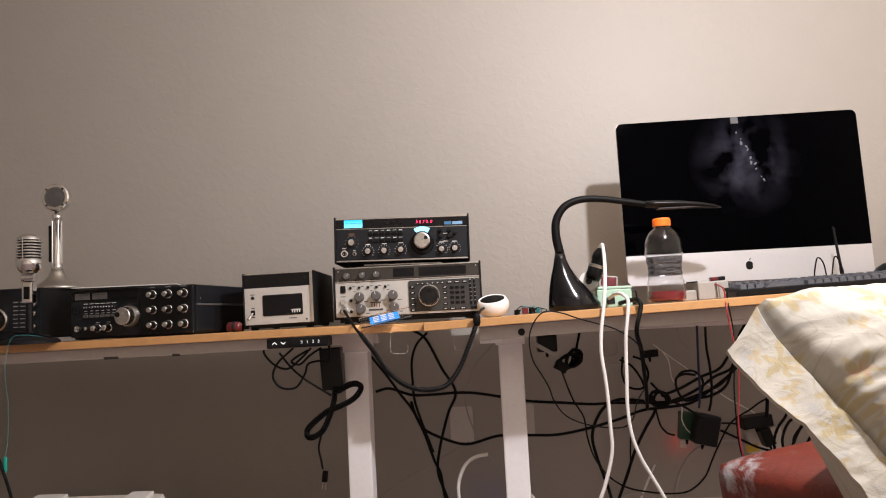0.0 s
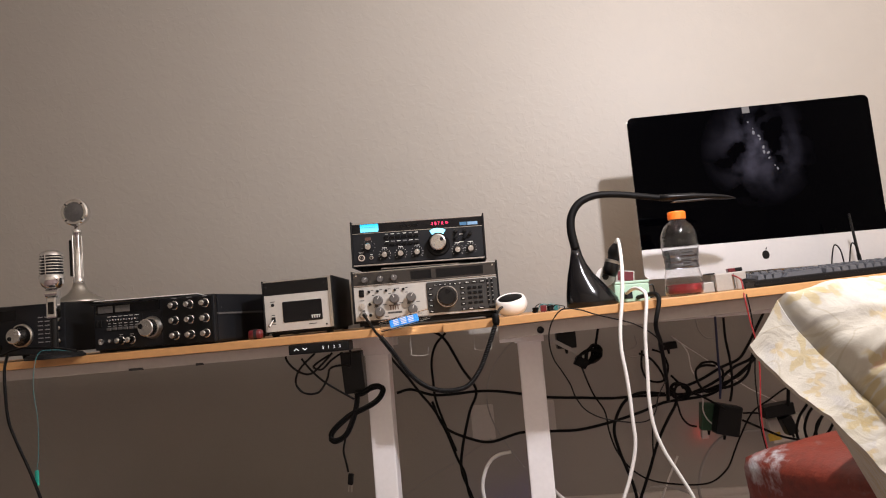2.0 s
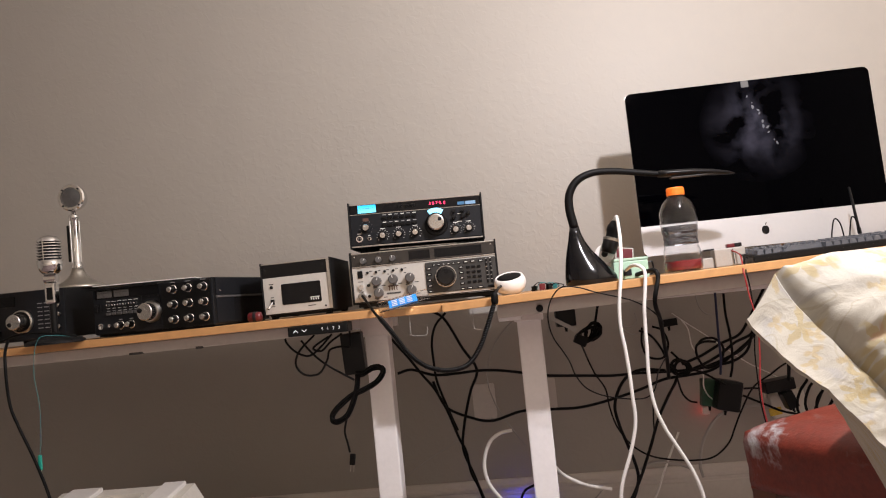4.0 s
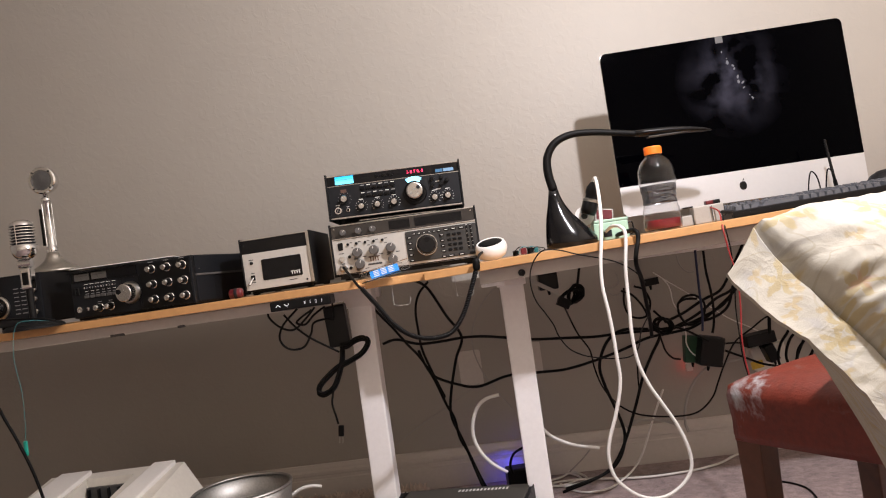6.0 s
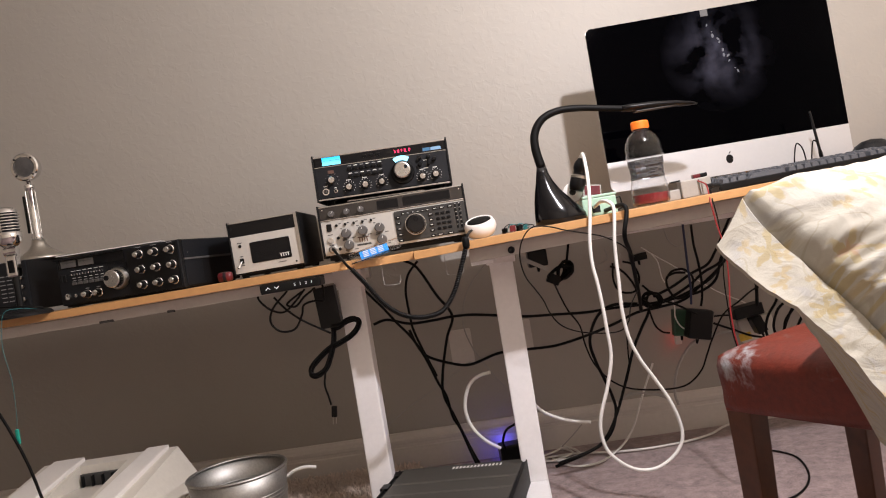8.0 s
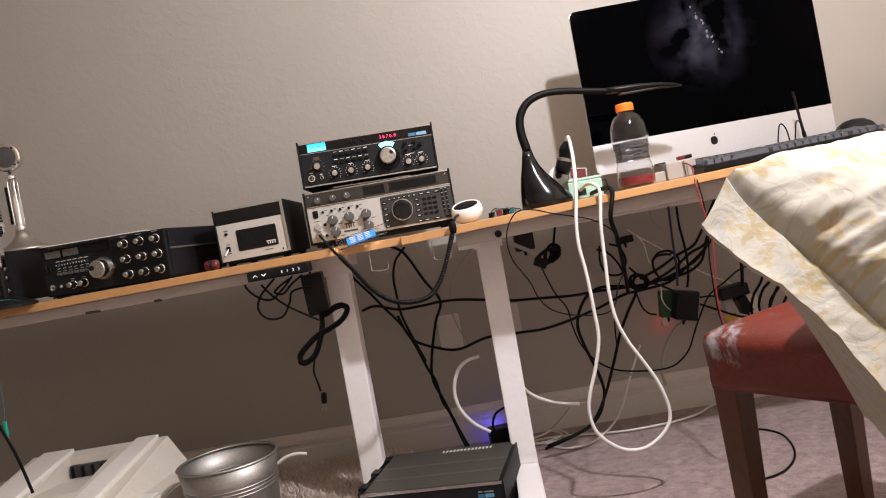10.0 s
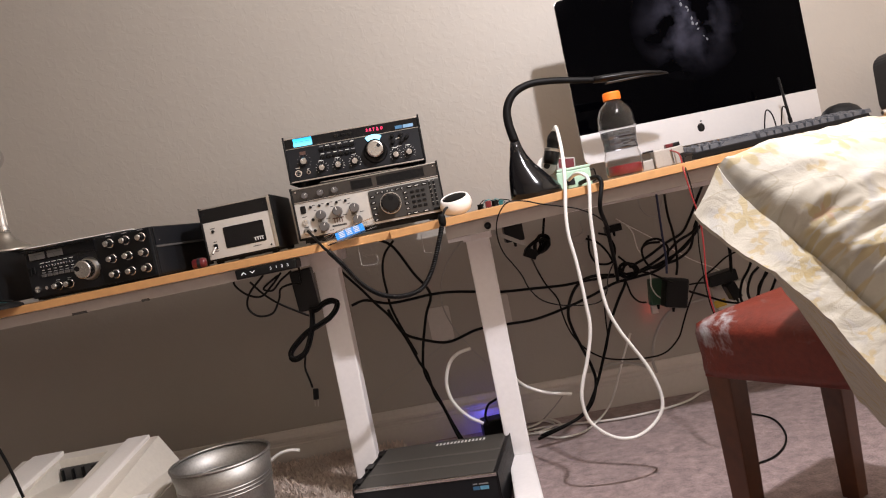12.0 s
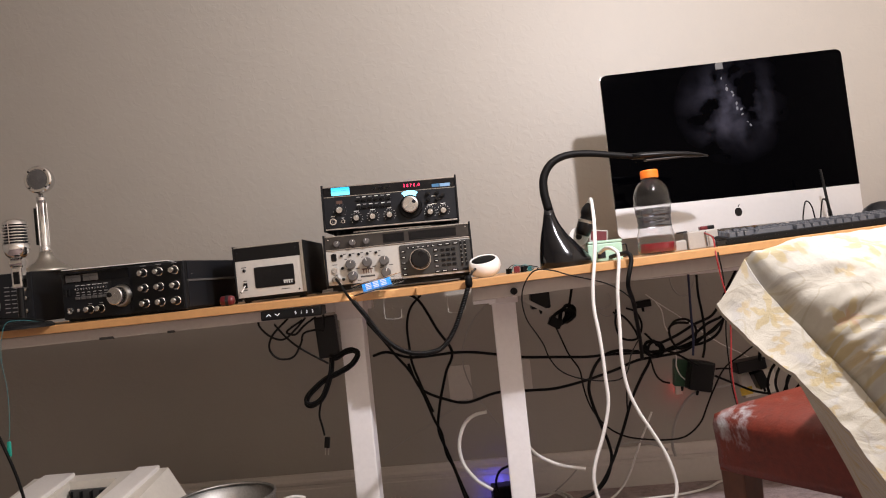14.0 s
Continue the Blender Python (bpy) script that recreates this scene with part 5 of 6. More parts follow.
cable([(0.664, 1.845, 0.779), (0.661, 1.79, 0.763), (0.636, 1.714, 0.733), (0.639, 1.707, 0.68), (0.637, 1.704, 0.616), (0.63, 1.704, 0.552), (0.629, 1.704, 0.487), (0.63, 1.704, 0.435), (0.637, 1.704, 0.387), (0.643, 1.704, 0.36)], 0.0015, BLK, "thin black wire hanging over the desk edge")
cable([(0.463, 1.8, 0.628), (0.427, 1.725, 0.657), (0.407, 1.725, 0.674), (0.38, 1.725, 0.69), (0.35, 1.725, 0.701), (0.3, 1.725, 0.717), (0.264, 1.725, 0.731), (0.228, 1.725, 0.736), (0.207, 1.735, 0.72), (0.192, 1.735, 0.691), (0.189, 1.735, 0.658), (0.196, 1.735, 0.624), (0.212, 1.735, 0.595), (0.227, 1.735, 0.566), (0.236, 1.735, 0.537), (0.255, 1.735, 0.507), (0.284, 1.735, 0.488), (0.322, 1.735, 0.476), (0.367, 1.735, 0.469), (0.394, 1.735, 0.472), (0.411, 1.735, 0.489), (0.436, 1.8, 0.512), (0.475, 1.9, 0.525), (0.513, 2, 0.53)], 0.0015, BLK, "thin dark wire drooping under the desk")
# control box leads and the folded mains lead
cable([(-0.436, 1.85, 0.695), (-0.441, 1.85, 0.67), (-0.417, 1.85, 0.641), (-0.385, 1.85, 0.63), (-0.353, 1.85, 0.652), (-0.327, 1.85, 0.677)], 0.0026, BLK, LOOSE)
cable([(-0.404, 1.85, 0.669), (-0.377, 1.85, 0.633), (-0.342, 1.85, 0.601), (-0.282, 1.85, 0.561)], 0.0026, BLK, LOOSE)
cable([(-0.37, 1.85, 0.679), (-0.41, 1.85, 0.643), (-0.421, 1.85, 0.61), (-0.401, 1.85, 0.585), (-0.366, 1.85, 0.585), (-0.344, 1.85, 0.615), (-0.335, 1.85, 0.639), (-0.306, 1.85, 0.645), (-0.285, 1.85, 0.64)], 0.0026, BLK, LOOSE)
cable([(-0.335, 1.85, 0.672), (-0.366, 1.85, 0.655), (-0.375, 1.85, 0.645), (-0.355, 1.85, 0.639), (-0.331, 1.85, 0.659), (-0.302, 1.85, 0.676)], 0.0026, BLK, LOOSE)
cable([(-0.286, 1.85, 0.701), (-0.283, 1.85, 0.675), (-0.284, 1.85, 0.645)], 0.0026, BLK, LOOSE)
cable([(-0.288, 1.915, 0.574), (-0.271, 1.915, 0.572), (-0.246, 1.915, 0.584), (-0.226, 1.915, 0.584), (-0.221, 1.915, 0.57), (-0.237, 1.915, 0.549), (-0.268, 1.915, 0.533), (-0.302, 1.915, 0.521), (-0.332, 1.915, 0.501), (-0.354, 1.915, 0.481), (-0.359, 1.915, 0.466), (-0.345, 1.915, 0.459), (-0.322, 1.915, 0.47), (-0.305, 1.915, 0.499), (-0.291, 1.915, 0.537), (-0.286, 1.915, 0.568)], 0.0036, BLK, "black mains lead folded into a bow")
cable([(-0.283, 1.921, 0.569), (-0.266, 1.921, 0.567), (-0.24, 1.921, 0.579), (-0.22, 1.921, 0.58), (-0.216, 1.921, 0.566), (-0.232, 1.921, 0.544), (-0.262, 1.921, 0.529), (-0.296, 1.921, 0.517), (-0.326, 1.921, 0.496), (-0.349, 1.921, 0.476), (-0.354, 1.921, 0.461), (-0.339, 1.921, 0.454), (-0.317, 1.921, 0.465), (-0.3, 1.921, 0.494), (-0.286, 1.921, 0.532), (-0.281, 1.921, 0.563)], 0.0036, BLK, "black mains lead folded into a bow")
cable([(-0.29, 1.926, 0.564), (-0.273, 1.926, 0.562), (-0.248, 1.926, 0.574), (-0.227, 1.926, 0.575), (-0.223, 1.926, 0.561), (-0.239, 1.926, 0.539), (-0.27, 1.926, 0.524), (-0.304, 1.926, 0.511), (-0.334, 1.926, 0.491), (-0.357, 1.926, 0.471), (-0.361, 1.926, 0.456), (-0.347, 1.926, 0.449), (-0.324, 1.926, 0.46), (-0.307, 1.926, 0.489), (-0.293, 1.926, 0.527), (-0.289, 1.926, 0.558)], 0.0036, BLK, "black mains lead folded into a bow")
cable([(-0.316, 1.925, 0.482), (-0.324, 1.925, 0.454), (-0.33, 1.925, 0.426), (-0.325, 1.925, 0.396), (-0.322, 1.925, 0.375)], 0.0026, BLK, "black mains lead hanging from its folded bow")
mp = thing("mains_plug", pose(-0.32, 1.925, 0.335, 0, 8, 0), "black two-pin mains plug hanging on its lead", "plug")
part("body", box(-0.007, 0.007, -0.005, 0.005, 0.008, 0.036, 0.003), RUBBER, mp)
for x in (-0.004, 0.004):
    part("pin", box(x - 0.0008, x + 0.0008, -0.003, 0.003, -0.009, 0.008), NICKEL, mp)

# tangle near the wall
cable([(-0.211, 2.2, 0.532), (-0.17, 2.2, 0.539), (-0.108, 2.2, 0.518), (-0.042, 2.2, 0.516), (0.017, 2.2, 0.518), (0.074, 2.2, 0.514), (0.142, 2.2, 0.501), (0.219, 2.2, 0.485), (0.318, 2.2, 0.475), (0.4, 2.2, 0.467), (0.468, 2.2, 0.467), (0.535, 2.2, 0.464), (0.594, 2.2, 0.462), (0.653, 2.2, 0.464), (0.71, 2.2, 0.479), (0.771, 2.2, 0.504), (0.808, 2.2, 0.539), (0.822, 2.2, 0.57), (0.85, 2.2, 0.614), (0.884, 2.2, 0.668)], 0.004, BLK, LOOSE)
cable([(-0.111, 2.19, 0.501), (-0.096, 2.19, 0.453), (-0.074, 2.19, 0.419), (-0.017, 2.19, 0.39), (0.046, 2.19, 0.374), (0.133, 2.19, 0.393), (0.225, 2.19, 0.39), (0.3, 2.19, 0.388), (0.386, 2.19, 0.401), (0.474, 2.19, 0.422), (0.545, 2.19, 0.444), (0.613, 2.19, 0.449), (0.683, 2.19, 0.458), (0.739, 2.19, 0.491), (0.79, 2.19, 0.526), (0.824, 2.19, 0.557), (0.853, 2.19, 0.602), (0.886, 2.19, 0.655)], 0.004, BLK, LOOSE)
cable([(-0.222, 2.18, 0.64), (-0.2, 2.18, 0.61), (-0.171, 2.18, 0.571), (-0.142, 2.18, 0.527), (-0.107, 2.18, 0.478), (-0.078, 2.18, 0.415), (-0.053, 2.18, 0.338), (-0.036, 2.18, 0.297), (-0.028, 2.18, 0.237), (-0.01, 2.18, 0.192), (0.016, 2.18, 0.097), (0.04, 2.18, 0.05)], 0.0038, BLK, LOOSE)
cable([(-0.101, 2.21, 0.704), (-0.061, 2.21, 0.673), (-0.019, 2.21, 0.588), (0.017, 2.21, 0.52), (-0.008, 2.21, 0.458), (-0.036, 2.21, 0.362), (-0.044, 2.21, 0.296), (-0.023, 2.21, 0.229), (0.011, 2.21, 0.122), (0.036, 2.21, 0.058)], 0.004, BLK, LOOSE)
cable([(-0.057, 2.22, 0.692), (-0.09, 2.22, 0.658), (-0.105, 2.22, 0.611), (-0.105, 2.22, 0.552), (-0.101, 2.22, 0.496), (-0.08, 2.22, 0.424), (-0.055, 2.22, 0.351)], 0.0036, BLK, LOOSE)
cable([(0.288, 1.95, 0.584), (0.328, 2.15, 0.529), (0.344, 2.15, 0.485), (0.369, 2.15, 0.439), (0.375, 2.15, 0.388), (0.387, 2.15, 0.339), (0.408, 2.15, 0.299), (0.435, 2.15, 0.268), (0.472, 2.15, 0.244), (0.519, 2.15, 0.23), (0.592, 2.15, 0.22), (0.646, 2.15, 0.225), (0.69, 2.15, 0.258), (0.713, 2.15, 0.3), (0.734, 2.15, 0.34), (0.775, 2.15, 0.403), (0.828, 2.15, 0.435), (0.873, 2.15, 0.461), (0.93, 2.15, 0.474)], 0.0024, BLK, LOOSE)
cable([(0.535, 2.13, 0.476), (0.471, 2.13, 0.484), (0.429, 2.13, 0.469), (0.401, 2.13, 0.434), (0.386, 2.13, 0.388), (0.394, 2.13, 0.335), (0.41, 2.13, 0.282), (0.424, 2.13, 0.233), (0.428, 2.13, 0.189), (0.409, 2.13, 0.137), (0.374, 2.13, 0.103), (0.312, 2.13, 0.08), (0.235, 2.13, 0.061)], 0.0044, BLK, LOOSE)
cable([(0.566, 2.12, 0.464), (0.555, 2.12, 0.44), (0.532, 2.12, 0.406), (0.5, 2.12, 0.35), (0.474, 2.12, 0.287), (0.456, 2.12, 0.245), (0.428, 2.12, 0.185), (0.391, 2.12, 0.127), (0.346, 2.12, 0.095), (0.244, 2.12, 0.072)], 0.0042, BLK, LOOSE)
cable([(0.488, 2.11, 0.403), (0.483, 2.11, 0.347), (0.48, 2.11, 0.307), (0.466, 2.11, 0.269)], 0.0022, BLK, LOOSE)
cable([(0.563, 2.12, 0.451), (0.572, 2.12, 0.411), (0.589, 2.12, 0.389), (0.609, 2.12, 0.382)], 0.0026, BLK, LOOSE)
cable([(0.478, 2.1, 0.602), (0.473, 2.1, 0.555), (0.487, 2.1, 0.521), (0.526, 2.1, 0.515), (0.544, 2.1, 0.55), (0.532, 2.1, 0.588), (0.506, 2.1, 0.602)], 0.003, BLK, LOOSE)
cable([(0.467, 2.09, 0.595), (0.496, 2.09, 0.579), (0.521, 2.09, 0.542), (0.537, 2.09, 0.494), (0.557, 2.09, 0.478)], 0.003, BLK, LOOSE)
cable([(0.557, 2.13, 0.525), (0.598, 2.13, 0.48), (0.643, 2.13, 0.456), (0.697, 2.13, 0.419)], 0.003, BLK, LOOSE)
cable([(0.591, 2.16, 0.485), (0.648, 2.16, 0.504), (0.706, 2.16, 0.532), (0.757, 2.16, 0.551), (0.786, 2.16, 0.585), (0.814, 2.16, 0.629), (0.847, 2.16, 0.682)], 0.004, BLK, LOOSE)
cable([(0.579, 2.17, 0.457), (0.662, 2.17, 0.471), (0.73, 2.17, 0.477), (0.778, 2.17, 0.504), (0.802, 2.17, 0.562), (0.83, 2.17, 0.606), (0.864, 2.17, 0.659)], 0.004, BLK, LOOSE)
cable([(0.591, 2.15, 0.463), (0.649, 2.15, 0.481), (0.698, 2.15, 0.504), (0.741, 2.15, 0.532), (0.789, 2.15, 0.552), (0.817, 2.15, 0.595), (0.85, 2.15, 0.648)], 0.004, BLK, LOOSE)
cable([(0.631, 2.14, 0.534), (0.65, 2.14, 0.55), (0.683, 2.14, 0.549), (0.704, 2.14, 0.52), (0.689, 2.14, 0.482), (0.652, 2.14, 0.471), (0.632, 2.14, 0.498), (0.63, 2.14, 0.531), (0.652, 2.14, 0.543), (0.685, 2.14, 0.54)], 0.0034, BLK, LOOSE)
cable([(0.722, 2.14, 0.671), (0.721, 2.14, 0.614), (0.726, 2.14, 0.561), (0.727, 2.14, 0.512), (0.722, 2.14, 0.467), (0.714, 2.14, 0.439)], 0.0036, BLK, LOOSE)
cable([(0.749, 2.15, 0.403), (0.772, 2.15, 0.402), (0.798, 2.15, 0.398)], 0.0026, BLK, LOOSE)
cable([(0.745, 2.15, 0.384), (0.797, 2.15, 0.357), (0.846, 2.15, 0.332), (0.893, 2.15, 0.318)], 0.0032, BLK, LOOSE)
cable([(0.945, 2.16, 0.598), (0.913, 2.16, 0.552), (0.889, 2.16, 0.507), (0.886, 2.16, 0.466), (0.879, 2.16, 0.411)], 0.005, BLK, LOOSE)
cable([(0.988, 2.16, 0.502), (0.956, 2.16, 0.455), (0.931, 2.16, 0.411), (0.906, 2.16, 0.379), (0.893, 2.16, 0.34), (0.899, 2.16, 0.306)], 0.004, BLK, LOOSE)
cable([(1.013, 2.14, 0.511), (0.982, 2.14, 0.464), (0.957, 2.14, 0.42), (0.926, 2.14, 0.393), (0.908, 2.14, 0.348), (0.921, 2.14, 0.312), (0.95, 2.14, 0.364), (0.974, 2.14, 0.4)], 0.004, BLK, LOOSE)
cable([(1.03, 2.13, 0.491), (0.998, 2.13, 0.445), (0.974, 2.13, 0.401), (0.938, 2.13, 0.359), (0.937, 2.13, 0.318), (0.967, 2.13, 0.337), (0.995, 2.13, 0.38)], 0.004, BLK, LOOSE)
cable([(0.147, 2.2, 0.181), (0.118, 2.2, 0.167), (0.104, 2.2, 0.136), (0.109, 2.2, 0.111)], 0.0036, BLK, LOOSE)
cable([(0.693, 2.12, 0.676), (0.69, 2.12, 0.604), (0.688, 2.12, 0.548), (0.687, 2.12, 0.495), (0.681, 2.12, 0.451)], 0.0034, DARK_BLUE_CORD, "dark blue cable hanging under the desk")
for k in range(5):
    a = k * 1.3
    cable([(0.574 + 0.022 * math.cos(a + s), 2.14 - 0.012 * k, 0.481 + 0.022 * math.sin(a + s)) for s in (0, 1.1, 2.2, 3.3, 4.4, 5.5)], 0.0028, BLK, "black cables gathered into a tight knot", "cable_knot")
# grey and white leads
cable([(0.624, 2.2, 0.159), (0.619, 2.2, 0.196), (0.633, 2.2, 0.253), (0.66, 2.2, 0.298), (0.696, 2.2, 0.33), (0.741, 2.2, 0.341), (0.789, 2.2, 0.345), (0.822, 2.2, 0.345)], 0.0042, GREY_CORD, "grey cable arching against the wall")
cable([(0.094, 2.05, 0.368), (0.061, 2.05, 0.363), (0.034, 2.05, 0.345), (0.016, 2.05, 0.309), (0.011, 2.05, 0.271), (0.021, 2.05, 0.23), (0.05, 2.05, 0.189), (0.088, 2.05, 0.16)], 0.0048, WHITE_CORD, "white cable curving down behind the desk leg")
cable([(0.202, 2.1, 0.25), (0.219, 2.1, 0.23), (0.246, 2.1, 0.211), (0.287, 2.1, 0.192), (0.348, 2.1, 0.177)], 0.0046, WHITE_CORD, "white cable end sticking out behind the desk leg")
cable([(-0.481, 2, 0.193), (-0.456, 2, 0.206), (-0.427, 2, 0.21), (-0.401, 2, 0.205)], 0.0046, WHITE_CORD, "white cable end above the shag rug")
cable([(0.605, 2.26, 0.624), (0.644, 2.26, 0.591), (0.689, 2.26, 0.556), (0.75, 2.26, 0.506), (0.81, 2.26, 0.457), (0.873, 2.26, 0.419), (0.904, 2.26, 0.395), (0.915, 2.26, 0.376)], 0.0018, WHITE_CORD, "thin white cable slanting across the wall")
cable([(0.615, 2.2, 0.604), (0.63, 2.2, 0.577), (0.635, 2.2, 0.531), (0.646, 2.2, 0.507), (0.653, 2.2, 0.474), (0.658, 2.2, 0.442), (0.655, 2.2, 0.413), (0.664, 2.2, 0.387), (0.68, 2.2, 0.369)], 0.002, WHITE_CORD, "thin white cable hanging by the wall")
cable([(0.464, 2.27, 0.179), (0.493, 2.27, 0.193), (0.537, 2.27, 0.194), (0.587, 2.27, 0.18), (0.622, 2.27, 0.161)], 0.0046, GREY_CORD, "pale grey hose arching by the baseboard")
cable([(-0.225, 2.31, 0.215), (-0.146, 2.31, 0.261), (-0.058, 2.31, 0.305), (0.05, 2.31, 0.362)], 0.0014, GREY_CORD, "thin pale wire slanting across the wall")
cable([(0.147, 2.2, 0.662), (0.089, 2.2, 0.607), (0.055, 2.2, 0.547), (0.045, 2.2, 0.482), (0.064, 2.2, 0.411), (0.1, 2.2, 0.345), (0.135, 2.2, 0.292)], 0.002, GREY_CORD, "translucent pale tube curving against the wall")
cable([(0.276, 2.25, 0.079), (0.316, 2.25, 0.109), (0.345, 2.25, 0.135)], 0.0022, GREY_CORD, "short pale cable end by the baseboard")
cable([(0.668, 2.22, 0.676), (0.675, 2.22, 0.637), (0.696, 2.22, 0.613), (0.722, 2.22, 0.618), (0.743, 2.22, 0.658)], 0.0018, GREY_CORD, "thin pale cable looping under the desk")
cable([(0.451, 2.2, 0.643), (0.438, 2.2, 0.617), (0.459, 2.2, 0.6), (0.487, 2.2, 0.611), (0.484, 2.2, 0.641)], 0.0016, GREY_CORD, "thin pale cable looping under the desk")
cable([(0.433, 2.19, 0.605), (0.47, 2.19, 0.578), (0.506, 2.19, 0.591), (0.525, 2.19, 0.62)], 0.0016, GREY_CORD, "thin pale cable looping under the desk")
cable([(0.91, 2.383, 0.036), (0.797, 2.333, 0.036), (0.731, 2.278, 0.036), (0.658, 2.247, 0.036), (0.585, 2.237, 0.036), (0.499, 2.239, 0.036), (0.418, 2.262, 0.036), (0.338, 2.297, 0.036), (0.269, 2.309, 0.036), (0.206, 2.305, 0.036)], 0.0036, WHITE_CORD, "white cable lying along the carpet")
cable([(0.241, 2.408, 0.036), (0.286, 2.408, 0.036), (0.322, 2.354, 0.036), (0.329, 2.29, 0.036), (0.278, 2.26, 0.036), (0.203, 2.283, 0.036)], 0.0036, WHITE_CORD, "white cable coiled on the carpet")
cable([(0.219, 2.333, 0.036), (0.262, 2.353, 0.036), (0.291, 2.377, 0.036), (0.314, 2.314, 0.036), (0.263, 2.276, 0.036), (0.236, 2.271, 0.036), (0.219, 2.308, 0.036)], 0.0034, WHITE_CORD, "white cable coiled on the carpet")
cable([(0.248, 2.288, 0.036), (0.273, 2.216, 0.036), (0.313, 2.176, 0.036), (0.369, 2.183, 0.036), (0.413, 2.228, 0.036), (0.467, 2.27, 0.055), (0.502, 2.27, 0.101), (0.532, 2.27, 0.165), (0.555, 2.27, 0.213), (0.59, 2.28, 0.274)], 0.0032, WHITE_CORD, "pale cable trailing down the wall to the carpet")
CURL = [(0.781, 2.065, 0.034), (0.819, 2.041, 0.034), (0.842, 1.973, 0.034), (0.821, 1.870, 0.034), (0.780, 1.787, 0.034), (0.723, 1.728, 0.034), (0.660, 1.708, 0.034), (0.613, 1.707, 0.034)]
cable(CURL, 0.0026, BLK, "black cable curling on the carpet behind the stool")
cable([(-0.946, 1.80, 0.735), (-0.97, 1.765, 0.742), (-0.995, 1.745, 0.734), (-1.007, 1.742, 0.663), (-0.999, 1.742, 0.583), (-1.001, 1.742, 0.504), (-1.006, 1.742, 0.472)], 0.0006, TEAL_CORD, "thin teal wire hanging from the desk edge")
for pts, r, mat, words in (
    ([(-1.13, 1.84, 0.740), (-1.10, 1.80, 0.738), (-1.075, 1.745, 0.70), (-1.065, 1.735, 0.60), (-1.047, 1.735, 0.541), (-1.018, 1.735, 0.471), (-0.990, 1.735, 0.389), (-0.970, 1.735, 0.30)], 0.0034, BLK, "black cable hanging from the desk edge"),
    ([(-1.12, 1.80, 0.738), (-1.05, 1.775, 0.752), (-0.97, 1.785, 0.745), (-0.93, 1.80, 0.735)], 0.0026, BLK, "black cable lying before the stage microphone"),
):
    cable(pts, r, mat, words)
clip = thing("wire_clip", pose(-1.006, 1.742, 0.455), "small teal clip at the end of a wire", "clip")
part("jaw", box(-0.004, 0.004, -0.003, 0.003, -0.018, 0.016, 0.002), material("teal_plastic", (0.02, 0.36, 0.28), 0.4), clip)
part("tip", lathe([(0, -0.03), (0.0012, -0.03), (0.0022, -0.017), (0, -0.017)], 8), NICKEL, clip)

for k in range(5):
    x = 0.172 + 0.012 * k
    cable([(x, 1.90, 0.733), (x + 0.008, 1.885, 0.746 + 0.003 * (k % 2)), (x + 0.022, 1.895, 0.752 - 0.002 * k), (x + 0.034, 1.905, 0.740), (x + 0.03, 1.915, 0.733)], 0.0011, TEAL_CORD if k % 2 else BLK, "thin wire scrap heaped on the desk", "wire_scrap", "wire scraps")
for x, y, z, w in ((0.955, 1.925, 0.0, 0.035), (1.0, 1.93, 0.0, 0.03)):
    zz = right_top(x) + 0.036
    cable([(x - w / 2, y + 0.01, zz - 0.02), (x - w / 2, y, zz + 0.015), (x - w / 4, y - 0.002, zz + 0.045), (x + w / 6, y, zz + 0.030), (x + w / 2, y + 0.01, zz - 0.02)], 0.0018, BLK, "thin black wire loop in front of the computer")


# ---- under the desks ----
def control_panel():
    t = thing("desk_controller", pose(-0.348, 1.785, 0.7055, 0, -0.3, TURN), "black desk height controller with white arrows and digits", "controller")
    part("body", box(-0.073, 0.073, 0.0, 0.05, -0.024, -0.0005, 0.004), BLACK_PLASTIC, t)
    for x, up in ((-0.053, 1), (-0.032, -1)):
        b = bmesh.new()
        for s in (-1, 1):
            joined(moved(box(-0.0008, 0.0008, -0.0006, 0, -0.004, 0.004), Matrix.Translation((x + s * 0.0026, 0, -0.012)) @ Matrix.Rotation(math.radians(-48 * s * up), 4, "Y")), b)
        part("arrow", b, WHITE_LED, t)
    for k, ch in enumerate("S123"):
        lettering(ch, 0.0095, WHITE_LED, t, 0.012 + 0.0135 * k, -0.0008, -0.012, "digit")


def mains_brick():
    t = thing("power_brick", pose(-0.290, 1.945, 0.567, 0, -3, 0), "black power brick fixed beside the desk leg", "power brick")
    part("body", box(-0.027, 0.027, -0.018, 0.03, 0, 0.105, 0.004), BLACK_PLASTIC, t)
    part("strain_relief", lathe([(0, -0.014), (0.0035, -0.014), (0.006, 0), (0, 0)], 12), RUBBER, t)


def amplifier():
    """Low black amplifier on the floor: grey lid, slotted back edge, silver nose strip."""
    w, h, d = 0.352, 0.110, 0.285
    t = thing("amplifier", pose(-0.0865, 1.7565, G, 0, 0, -13.7), "black amplifier with a grey slotted lid on the floor", "amplifier")
    part("case", box(-w / 2 + 0.003, w / 2 - 0.003, 0.004, d, 0.012, h - 0.003, 0.002), BLACK_CASE, t)
    lid = part("lid", box(-w / 2 + 0.012, w / 2 - 0.012, 0.004, d - 0.002, h - 0.003, h, 0.001), LID, t, "matt grey lid")
    for k in range(14):
        part("vent_slot", moved(box(-0.0025, 0.0025, -0.008, 0.008, h - 0.0002, h + 0.0006), Matrix.Translation((-0.02 + 0.0098 * k, d - 0.028, 0))), WHITE_PRINT, lid)
